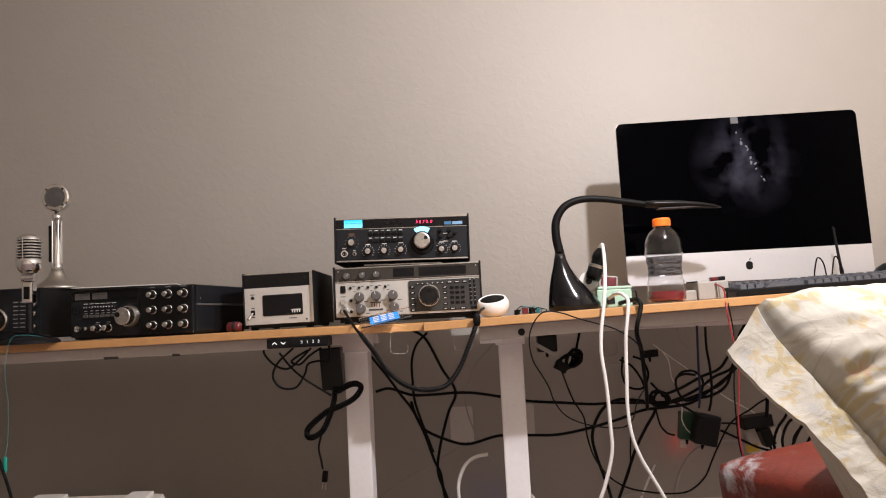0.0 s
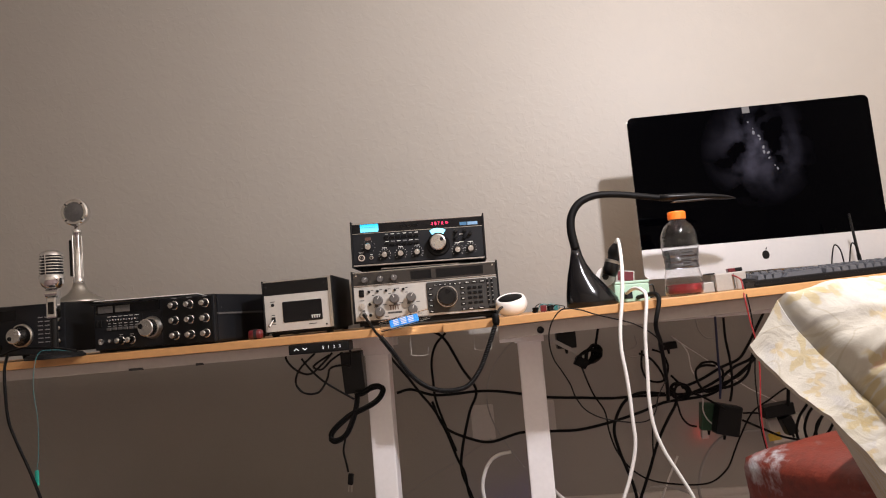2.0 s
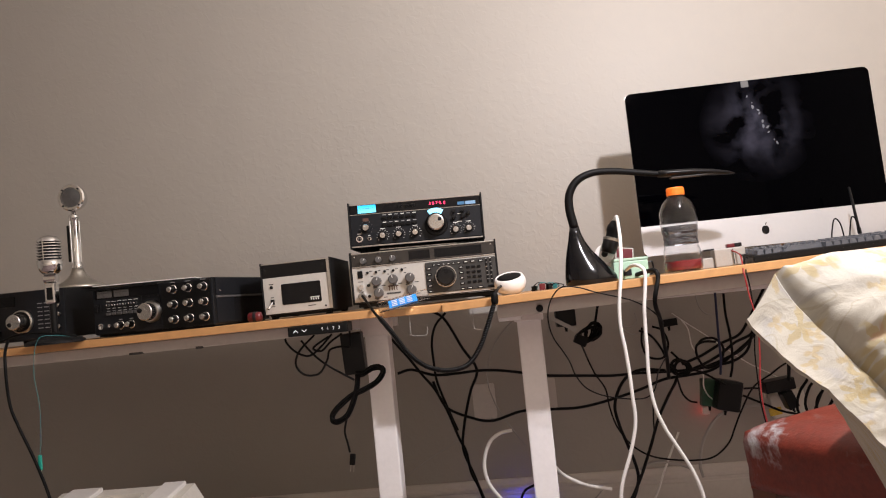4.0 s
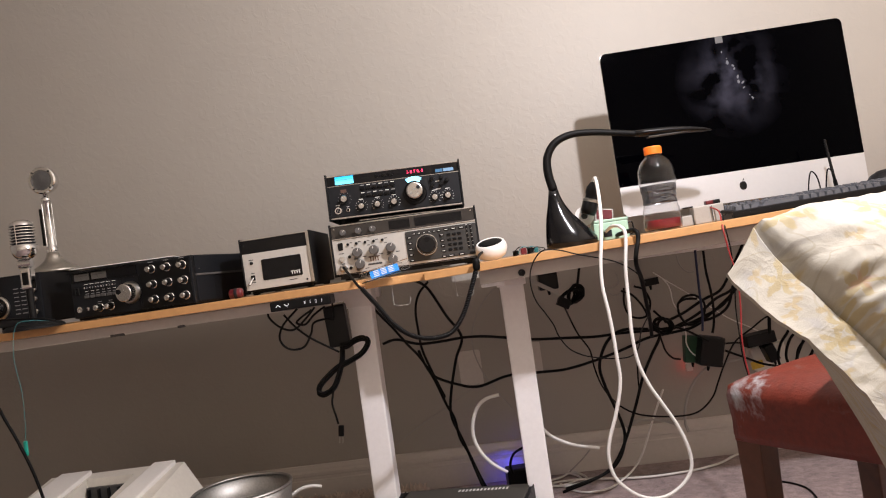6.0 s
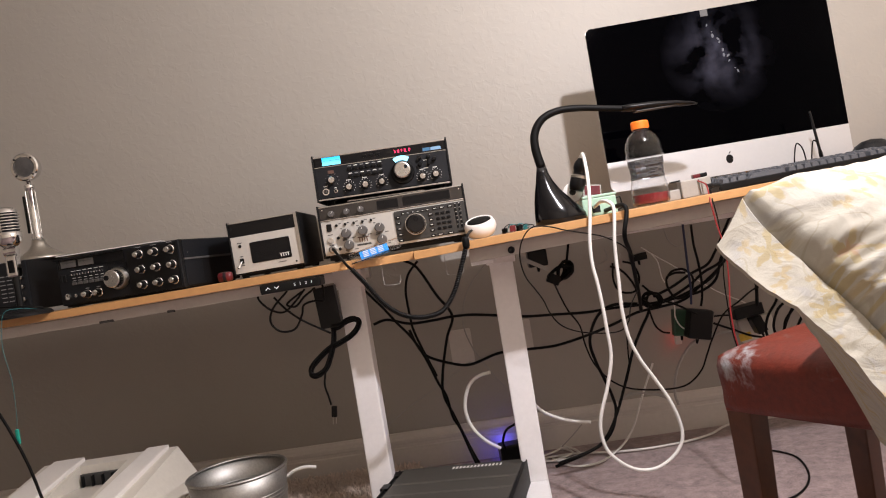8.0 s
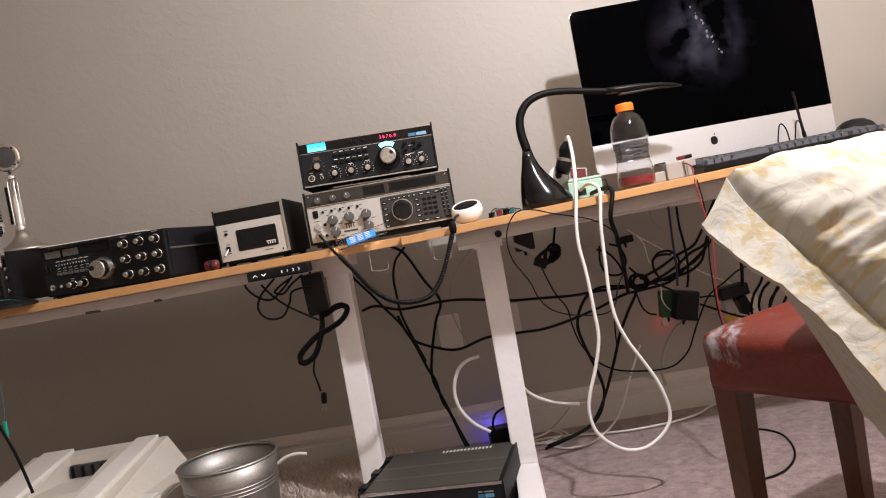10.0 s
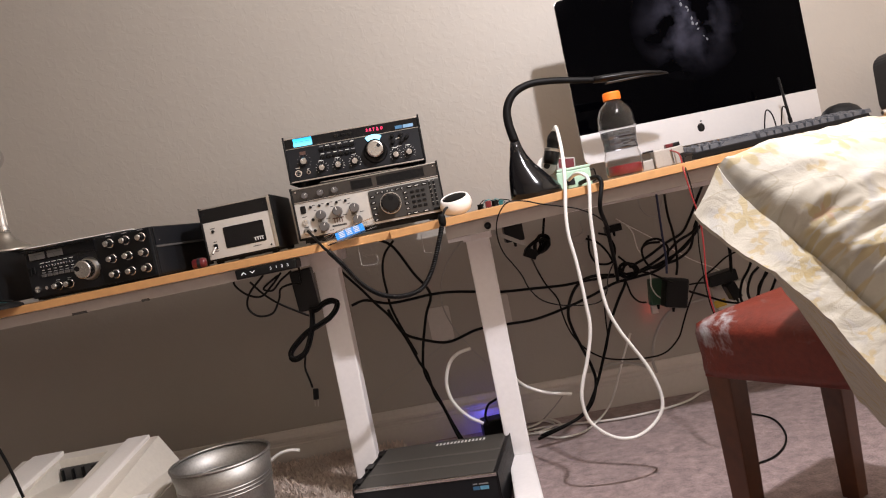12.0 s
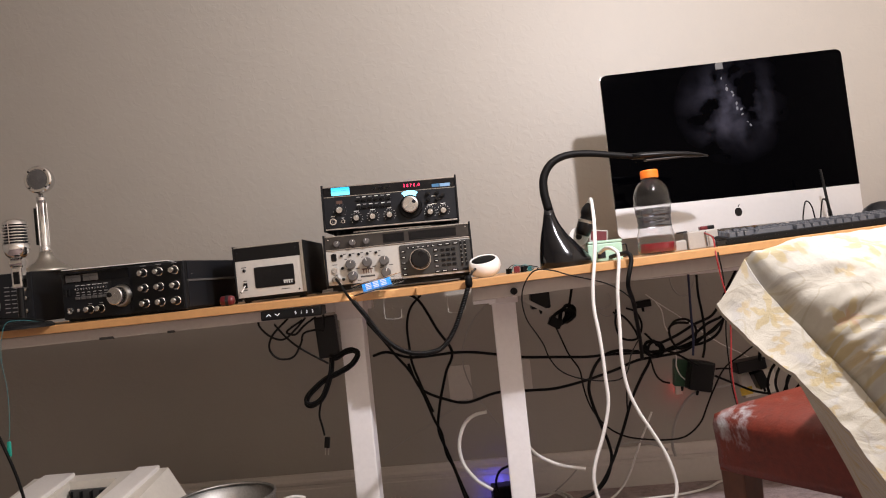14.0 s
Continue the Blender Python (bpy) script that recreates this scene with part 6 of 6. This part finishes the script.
    # Two lighter strips paint the sheen of light across the flat lid.
    for y in (0.075, 0.155):
        part("lid_crease", box(-w / 2 + 0.014, w / 2 - 0.014, y, y + 0.012, h, h + 0.0006), material("painted_sheen_grey", (0.085, 0.080, 0.072), 0.5, vary=0.1), lid)
    for x in (-w / 2, w / 2 - 0.003):
        part("side_panel", box(x, x + 0.003, -0.004, d - 0.01, 0.012, h + 0.002, 0.001), BLACK_CASE, t)
    for y in (0.05, 0.15, 0.245):
        part("corner_lug", box(-w / 2 - 0.010, -w / 2 + 0.012, y - 0.022, y + 0.016, h - 0.03, h + 0.003, 0.002), BLACK_PLASTIC, t)
    part("front_panel", box(-w / 2 + 0.004, w / 2 - 0.004, 0, 0.004, 0.014, h - 0.008, 0.001), DARK_PANEL, t)
    part("nose_strip", box(-w / 2 + 0.004, w / 2 - 0.004, -0.003, 0.004, h - 0.008, h - 0.001, 0.001), ALU, t)
    part("meter_window", box(-0.08, 0.085, -0.002, 0, 0.020, 0.058, 0.001), SMOKED, t)
    part("handle", box(0.087, 0.099, -0.012, 0, 0.02, 0.060, 0.003), CHROME, t)
    part("maker_badge", box(0.112, 0.127, -0.0016, 0, 0.074, 0.082), material("badge_blue_dim", (0.04, 0.15, 0.28), 0.4), t)
    part("maker_badge", box(0.129, 0.149, -0.0016, 0, 0.074, 0.082), material("badge_blue_pale", (0.12, 0.34, 0.52), 0.4), t)
    bars(t, [(0.118, 0.0875, 0.010), (0.138, 0.0872, 0.022)], DIM_PRINT, 0.003)
    for x in (-0.14, 0.14):
        for y in (0.03, 0.24):
            part("foot", lathe([(0, 0), (0.010, 0), (0.012, 0.012), (0, 0.012)], 14), RUBBER, t, m=pose(x, y, 0))


LID = material("matt_grey_lid", (0.060, 0.057, 0.050), 0.55, vary=0.12, scale=12)


def bucket():
    t = thing("metal_bucket", pose(-0.533, 1.76, G), "galvanised metal bucket with a rolled rim, empty", "bucket")
    prof = [(0, 0.004), (0.088, 0.004), (0.088, 0.0), (0.091, 0.0), (0.0975, 0.10), (0.0985, 0.115), (0.1045, 0.215), (0.1060, 0.219), (0.1052, 0.225), (0.1070, 0.232), (0.1062, 0.238), (0.1135, 0.288), (0.1125, 0.288), (0.1045, 0.235), (0.0965, 0.10), (0.0885, 0.010), (0, 0.010)]
    part("body", lathe([(r, z * 0.9) for r, z in prof], 56), GALV, t, smooth=True)
    part("rim", lathe([(0.1120 + 0.0035 * math.cos(a), 0.261 + 0.0035 * math.sin(a)) for a in [k * math.pi / 4 for k in range(9)]], 56), GALV, t, smooth=True)
    bucket_beads(t)


def bucket_beads(t):
    for z, r in ((0.196, 0.1046), (0.204, 0.1051), (0.212, 0.1057)):
        part("bead", lathe([(r + 0.0022 * math.cos(a), z + 0.0022 * math.sin(a)) for a in [k * math.pi / 4 for k in range(9)]], 56), GALV, t, smooth=True)


def printer():
    """Ivory laser printer: wide body, sloping raised top with a sunken paper outlet."""
    t = thing("laser_printer", pose(-0.925, 1.84, G, 0, 0, -4), "ivory laser printer with a sunken output tray", "printer")
    part("body", box(-0.245, 0.235, -0.21, 0.21, 0.0, 0.208, 0.012, seg=3), IVORY, t)
    top = bmesh.new()
    # raised top: sloping lid with a well in the middle
    def quad(*p):
        top.faces.new([top.verts.new(q) for q in p])
    x0, x1, y0, y1 = -0.215, 0.155, -0.19, 0.19
    u0, u1, v0, v1 = -0.095, 0.035, -0.06, 0.15
    zf, zb = 0.222, 0.285
    def zt(y):
        return zf + (zb - zf) * (y - y0) / (y1 - y0)
    quad((x0, y0, zf), (x1, y0, zf), (x1, v0, zt(v0)), (x0, v0, zt(v0)))
    quad((x0, v1, zt(v1)), (x1, v1, zt(v1)), (x1, y1, zb), (x0, y1, zb))
    quad((x0, v0, zt(v0)), (u0, v0, zt(v0)), (u0, v1, zt(v1)), (x0, v1, zt(v1)))
    quad((u1, v0, zt(v0)), (x1, v0, zt(v0)), (x1, v1, zt(v1)), (u1, v1, zt(v1)))
    quad((u0, v0, zt(v0)), (u1, v0, zt(v0)), (u1, v1, 0.225), (u0, v1, 0.225))
    quad((u0, v1, 0.225), (u1, v1, 0.225), (u1, v1, zt(v1)), (u0, v1, zt(v1)))
    quad((u0, v0, zt(v0)), (u0, v1, 0.225), (u0, v1, zt(v1)), (u0, v0, zt(v0) + 0.0001))
    quad((u1, v0, zt(v0)), (u1, v1, zt(v1)), (u1, v1, 0.225), (u1, v0, zt(v0) - 0.0001))
    quad((x0, y0, zf), (x0, y0, 0.205), (x1, y0, 0.205), (x1, y0, zf))
    quad((x1, y0, zf), (x1 + 0.02, y0, 0.205), (x1 + 0.045, y1, 0.205), (x1, y1, zb))
    quad((x0, y1, zb), (x0 - 0.02, y1, 0.205), (x0, y0, 0.205), (x0, y0, zf))
    quad((x1, y1, zb), (x1 + 0.045, y1, 0.205), (x0 - 0.02, y1, 0.205), (x0, y1, zb))
    bmesh.ops.remove_doubles(top, verts=top.verts, dist=0.0005)
    bmesh.ops.recalc_face_normals(top, faces=top.faces)
    part("top_cover", top, IVORY, t)
    part("outlet", box(-0.092, 0.032, 0.140, 0.149, 0.227, 0.258), DARK_PRINT, t)
    for k in range(5):
        part("outlet_rib", box(-0.086 + 0.027 * k, -0.082 + 0.027 * k, 0.130, 0.142, 0.2275, 0.255), BLACK_PLASTIC, t)
    part("side_cover", box(0.2355, 0.241, -0.18, 0.19, 0.02, 0.200, 0.003), IVORY, t)
    part("button_panel", box(0.185, 0.225, -0.17, -0.06, 0.2085, 0.213, 0.002), WHITE_PLASTIC, t)
    for k in range(2):
        part("button", lathe([(0, 0.006), (0.006, 0.005), (0.007, 0), (0, 0)], 14), IVORY, t, m=pose(0.205, -0.145 + 0.03 * k, 0.2125))
    part("front_tray", box(-0.17, 0.17, -0.222, -0.209, 0.03, 0.14, 0.004), IVORY, t)
    for x, w in ((0.085, 0.060), (-0.160, 0.085)):
        r = box(x - w / 2, x + w / 2, -0.15, 0.185, 0.0, 0.014, 0.004)
        for v in r.verts:
            v.co.z += zt(v.co.y) - 0.003
            v.co.x += 0.02 * (v.co.y + 0.15) / 0.33
        part("tray_side", r, WHITE_PLASTIC, t)
    part("lid_seam", box(-0.2155, 0.155, -0.1915, -0.1895, 0.2125, 0.2145), DARK_PRINT, t)
    for x in (-0.09, 0.08):
        part("panel_seam", box(x - 0.0008, x + 0.0008, -0.2112, -0.2095, 0.02, 0.195), DARK_PRINT, t)


def shag_rug():
    """Thick beige shag: a base pad and thousands of bent tufts."""
    rng = random.Random(5)
    vs, fs = [], []
    for _ in range(12000):
        x, y = rng.uniform(-0.80, -0.16), rng.uniform(1.70, 2.46)
        if y > 2.42 - 0.08 * x:
            continue
        a, h, bend, r = rng.uniform(0, 6.283), rng.uniform(0.014, 0.032), rng.uniform(0.005, 0.018), 0.0026
        dx, dy = math.cos(a), math.sin(a)
        k = len(vs)
        for s, (z, off, rr) in enumerate(((0.003, 0, r), (h * 0.7, bend * 0.35, r * 1.1), (h, bend, r * 0.4))):
            for q in range(3):
                b = a + q * 2.094
                vs.append((x + dx * off + rr * math.cos(b), y + dy * off + rr * math.sin(b), z))
        for s in range(2):
            for q in range(3):
                i, j = k + 3 * s + q, k + 3 * s + (q + 1) % 3
                fs.append((i, j, j + 3, i + 3))
        fs.append((k + 6, k + 7, k + 8))
    me = bpy.data.meshes.new("shag_rug")
    me.from_pydata(vs, [], fs)
    me.materials.append(SHAG)
    for v in me.vertices:
        v.co.z += G
    rug = tagged(new("shag_rug", me), "thick beige shag rug with curled tufts", "rug", kind="stuff")
    pad = box(-0.81, -0.15, 1.69, 2.43, G, G + 0.010, 0.003)
    part("backing", pad, SHAG, rug)


control_panel()
mains_brick()
amplifier()
bucket()
printer()
shag_rug()


def adapter(x, y, z, w, h, d, mat, label, turn=0.0, name="wall_adapter"):
    t = thing(name, pose(x, y, z, 0, turn, 0), label, "adapter", "plugs by the wall")
    part("body", box(-w / 2, w / 2, 0, d, -h / 2, h / 2, min(w, h) * 0.1), mat, t)
    part("tail", lathe([(0, -h / 2 - 0.014), (0.003, -h / 2 - 0.014), (0.005, -h / 2), (0, -h / 2)], 10), RUBBER, t, m=pose(0, d / 2, 0))
    return t


adapter(0.711, 2.15, 0.385, 0.066, 0.085, 0.05, BLACK_PLASTIC, "square black wall adapter hanging on its cord", 14)
adapter(0.871, 2.2, 0.393, 0.085, 0.034, 0.05, BLACK_PLASTIC, "flat black plug adapter in a power strip", -6)
adapter(0.896, 2.2, 0.349, 0.03, 0.05, 0.04, BLACK_PLASTIC, "black plug pushed into a power strip", -20)
adapter(0.258, 1.96, 0.655, 0.05, 0.045, 0.04, BLACK_PLASTIC, "black box tucked under the desktop", 0)
adapter(0.674, 2.2, 0.392, 0.05, 0.078, 0.03, material("dark_green_board", (0.02, 0.07, 0.035), 0.4, vary=0.2), "dark green circuit box hanging among cables", 6)
adapter(0.613, 2.33, 0.592, 0.05, 0.022, 0.03, BLACK_PLASTIC, "flat black plug in the wall outlet", -4)
strip = thing("power_strip", pose(0.909, 2.255, 0.336, 0, -8, TURN), "pale power strip leaning against the wall", "power strip")
part("body", box(-0.05, 0.05, 0, 0.03, -0.04, 0.03, 0.005), IVORY, strip)
part("yellow_tag", box(-0.06, -0.025, -0.002, 0.0, -0.03, -0.008), material("yellow_tape", (0.60, 0.42, 0.05), 0.6), strip)
for k in range(9):
    cx, cz, rx, rz = (0.318, 0.615, 0.026, 0.020) if k % 2 else (0.304, 0.608, 0.036, 0.013)
    cable([(cx + rx * math.cos(a + 0.5) * (1 - 0.06 * k) + 0.5 * rz * math.sin(a), 1.925 + 0.005 * k, cz + rz * math.sin(a) + 0.35 * rx * math.cos(a) + 0.002 * math.sin(3 * a + k)) for a in (0, 0.8, 1.6, 2.4, 3.2, 4.0, 4.8, 5.6, 6.3)], 0.0030, BLK, "black cable coiled into a bundle under the desk", "cable", "bundled cables")
cable([(0.322, 1.93, 0.625), (0.329, 1.935, 0.648), (0.336, 1.94, 0.672), (0.346, 1.95, 0.705)], 0.0032, BLK, "black cable rising from a coiled bundle")
cable_clamp = thing("cable_clip", pose(0.283, 1.915, 0.598, 0, 30, 0), "black clip gripping a coiled cable bundle", "clip")
part("jaw", box(-0.016, 0.016, -0.010, 0.012, -0.012, 0.012, 0.003), RUBBER, cable_clamp)
stay = thing("cable_tie", pose(0.237, 1.90, 0.646, 0, 32, 0), "pale plastic strap hanging from the desk rail", "strap")
part("strap", box(-0.045, 0.04, -0.001, 0.001, -0.005, 0.005, 0.0008), GREY_CORD, stay)

for x, z, w, h in ((0.032, 0.395, 0.072, 0.11), (0.245, 0.40, 0.030, 0.10), (0.62, 0.695, 0.08, 0.05)):
    plate = thing("wall_outlet", ROOM @ pose(x, -0.0005, z), "beige wall outlet plate", "outlet", "wall plates")
    part("plate", outline(rounded(w, h, 0.006, 3), 0.005, 0.001), TRIM, plate, m=pose(0, -0.005, 0))
    for dz in (-0.02, 0.02):
        part("socket_face", outline(rounded(min(0.03, w * 0.6), 0.026 if h > 0.08 else 0.012, 0.005, 3, 0, dz if h > 0.08 else dz * 0.5), 0.002), TRIM, plate, m=pose(0, -0.0065, 0))

# clear hooks under the desktop
for x in (-0.13, 0.02):
    hook = part("clear_hook", sweep(spline([(x, 1.80, 0.703), (x, 1.795, 0.665), (x + 0.004, 1.79, 0.657), (x + 0.034, 1.79, 0.655), (x + 0.040, 1.79, 0.664), (x + 0.040, 1.79, 0.675)], 4), 0.0008, 6), GREY_CORD)
    tagged(hook, "thin pale hook under the desktop", "hook", "cable hooks")

node = thing("network_box", pose(0.125, 2.33, G, 0, 0, 5), "black network box with a glowing blue light", "network box")
part("case", box(-0.03, 0.05, -0.02, 0.04, 0.0, 0.060, 0.006), BLACK_PLASTIC, node)
part("status_light", box(-0.022, 0.002, 0.0405, 0.0435, 0.040, 0.054), BLUE_LED, node, "bright blue light")
dot = thing("indicator", ROOM @ pose(0.700, -0.05, 0.318), "small device with a red indicator light", "indicator")
part("case", box(-0.010, 0.010, 0.0, 0.02, -0.012, 0.012, 0.003), TRIM, dot)
part("light", box(-0.008, 0.004, 0.0202, 0.0222, -0.010, 0.004), RED_POINT, dot, "red light")


# ---- the blue tag on the desk edge ----
tag = thing("blue_card", pose(-0.136, 1.762, 0.7255, 0, -10, 6), "blue printed card in a clear sleeve on the desk edge", "card")
part("card", moved(box(-0.034, 0.034, -0.001, 0.001, 0, 0.026, 0.0005), pose(0, 0, 0.006, -50, 0, 0)), BLUE_TAG, tag)
sleeve = part("sleeve", moved(box(-0.058, 0.062, -0.0016, 0.0016, -0.004, 0.032, 0.0008), pose(0, 0, 0.006, -50, 0, 0)), CLEAR, tag)
sleeve.visible_shadow = False
for r in range(4):
    for c in range(3):
        part("print_line", moved(box(-0.026 + 0.018 * c, -0.013 + 0.018 * c, -0.0025, -0.0018, 0.003 + 0.0058 * r, 0.0055 + 0.0058 * r), pose(0, 0, 0.006, -50, 0, 0)), WHITE_PRINT, tag)


# ---- stool and pillow ----
def stool():
    """Square stool turned on its corner: padded leather seat and tapered dark legs."""
    t = thing("stool", pose(0.7027, 1.2523, 0, 0, 0, -60), "square stool with scuffed oxblood leather seat and dark legs", "stool")
    s = 0.185
    seat = bmesh.new()
    bmesh.ops.create_grid(seat, x_segments=24, y_segments=24, size=s)
    for v in seat.verts:
        u, w = v.co.x / s, v.co.y / s
        v.co.z = 0.490 - 0.034 * max(abs(u), abs(w)) ** 5 + 0.008 * abs(u * w) ** 6 + 0.008 * (1 - u * u) * (1 - w * w) + 0.0015 * noise.noise(v.co * 14)
        v.co.x *= 1 - 0.025 * abs(u * w) ** 8
        v.co.y *= 1 - 0.025 * abs(u * w) ** 8
    for level, wide in ((0.446, 1.012), (0.434, 1.012), (0.405, 1.0), (0.382, 0.993), (0.370, 0.99)):
        got = bmesh.ops.extrude_edge_only(seat, edges=[e for e in seat.edges if e.is_boundary])
        for v in [v for v in got["geom"] if isinstance(v, bmesh.types.BMVert)]:
            u, w = max(-1, min(1, v.co.x / s)), max(-1, min(1, v.co.y / s))
            grow = wide + 0.008 * noise.noise((u * 3, w * 3, level * 30))
            hyp = s * (1 - 0.025 * abs(u * w) ** 8) * grow
            k = hyp / max(abs(v.co.x), abs(v.co.y))
            v.co = Vector((v.co.x * k, v.co.y * k, level + 0.003 * noise.noise((u * 2, w * 2, 3))))
    bmesh.ops.contextual_create(seat, geom=[e for e in seat.edges if e.is_boundary])
    bmesh.ops.recalc_face_normals(seat, faces=seat.faces)
    part("seat", seat, LEATHER, t, smooth=True)
    e = 0.97 * s
    rim = [(-e, -e), (e, -e), (e, e), (-e, e)]
    for k in range(4):
        a, b = rim[k], rim[(k + 1) % 4]
        part("piping", sweep([Vector((a[0], a[1], 0.371)), Vector(((a[0] + b[0]) / 2, (a[1] + b[1]) / 2, 0.370)), Vector((b[0], b[1], 0.371))], 0.0028, 8), LEATHER, t)
    for x in (-1, 1):
        for y in (-1, 1):
            leg = box(-0.023, 0.023, -0.023, 0.023, G, 0.374, 0.003)
            for v in leg.verts:
                k = 0.72 + 0.28 * v.co.z / 0.342
                v.co.x, v.co.y = v.co.x * k, v.co.y * k
            part("leg", leg, WALNUT, t, m=pose(x * (s - 0.028), y * (s - 0.028), 0))


def pillow():
    """Bed pillow in a printed sham: flat flange all round, gathered and puffed inside."""
    k = Vector((0.397, 1.080, 0.668))
    e1 = Vector((0.083, -0.28, -0.31)).normalized()
    e2 = Vector((0.5, 0.07, 0.0)).normalized()
    up = e1.cross(e2).normalized()
    if up.z < 0:
        up = -up
    L1, L2, fl = 0.52, 0.70, 0.056
    side = spline([k, (0.431, 0.985, 0.600), (0.466, 0.925, 0.541), (0.490, 0.865, 0.468), (0.508, 0.800, 0.380), (0.520, 0.730, 0.29)], 16)
    nu, nv = 150, 190

    def puff(p, q):
        a, b = min(p + 0.004, L1 - p - fl), min(q, L2 - q) - fl
        if a <= 0 or b <= 0:
            return 0.0
        f = min(1, a / 0.13), min(1, b / 0.11)
        return 0.085 * (f[0] * (2 - f[0])) ** 0.5 * (f[1] * (2 - f[1])) ** 0.5

    b = bmesh.new()
    front, back, flat = [], [], {}
    for i in range(nu + 1):
        rf, rb = [], []
        for j in range(nv + 1):
            p, q = L1 * i / nu, L2 * j / nv
            d = puff(p, q)
            da, db = min(p + 0.02, L1 - p - fl), min(q, L2 - q) - fl
            gather = 0.0009 * math.sin(p * 330 + 5 * noise.noise((p * 9, q * 3, 0))) * math.exp(-max(0, db) / 0.06) * (1 if db > 0 and da > 0 else 0.12)
            gather += (0.0034 * math.sin(p * 150 + 6 * noise.noise((p * 7, q * 5, 3))) + 0.0016 * math.sin(p * 310 + 9 * noise.noise((p * 5, q * 9, 8)))) * math.exp(-max(0, db - 0.03) / 0.10) * min(1, max(0, db) / 0.02) * min(1, p / 0.12)
            gather += 0.0009 * math.sin(q * 300 + 5 * noise.noise((q * 9, p * 3, 5))) * math.exp(-max(0, da) / 0.06) * (1 if da > 0 and db > 0 else 0.12)
            seam = -0.006 if min(abs(da), abs(db)) < 0.004 and da > -0.004 and db > -0.004 else 0.0
            crease = 0.009 * noise.noise((p * 6, q * 6, 2)) + 0.0045 * noise.noise((p * 19, q * 19, 7)) + 0.0016 * noise.noise((p * 60, q * 38, 4))
            inner = 1.0 if da > 0 and db > 0 else 0.45
            crease += inner * 0.016 * (0.22 - abs(noise.noise((p * 8 + q * 4, q * 7 - p * 3, 11)))) + inner * 0.012 * (0.2 - abs(noise.noise((p * 21, q * 15 + p * 8, 17))))
            hang = min(1, max(0, (p - 0.15) / 0.08)) * (0.11 + 0.04 * noise.noise((p * 9, 0, 1))) * math.exp(-q / 0.12)
            lift = 0.068 * math.exp(-p / 0.09) * min(1, q / 0.055) ** 1.2
            s_at = i / nu * (len(side) - 1)
            s_lo = min(int(s_at), len(side) - 2)
            base = side[s_lo].lerp(side[s_lo + 1], s_at - s_lo) + e2 * q + Vector((0, 0, lift))
            rf.append(b.verts.new(base + up * (d + gather + seam + crease)))
            rb.append(b.verts.new(base - up * (0.006 + 1.9 * d - crease) + e2 * (0.25 * hang) - Vector((0, 0, hang))))
            flat[rf[-1]], flat[rb[-1]] = (p, q), (p + 0.7, q + 0.9)
        front.append(rf)
        back.append(rb)
    for i in range(nu):
        for j in range(nv):
            b.faces.new((front[i][j], front[i + 1][j], front[i + 1][j + 1], front[i][j + 1]))
            b.faces.new((back[i][j], back[i][j + 1], back[i + 1][j + 1], back[i + 1][j]))
    for i in range(nu):
        for j in (0, nv):
            b.faces.new((front[i][j], front[i + 1][j], back[i + 1][j], back[i][j]))
    for j in range(nv):
        for i in (0, nu):
            b.faces.new((front[i][j], front[i][j + 1], back[i][j + 1], back[i][j]))
    bmesh.ops.recalc_face_normals(b, faces=b.faces)
    uv = b.loops.layers.uv.new("cloth")
    for face in b.faces:
        for loop in face.loops:
            loop[uv].uv = flat[loop.vert]
    for e in b.edges:
        if e.calc_face_angle(0) > 0.7:
            e.smooth = False
    return tagged(part("pillow", b, CLOTH, smooth=True), "cream pillow with faint yellow flowers and a wide flange", "pillow")


stool()
pillow()
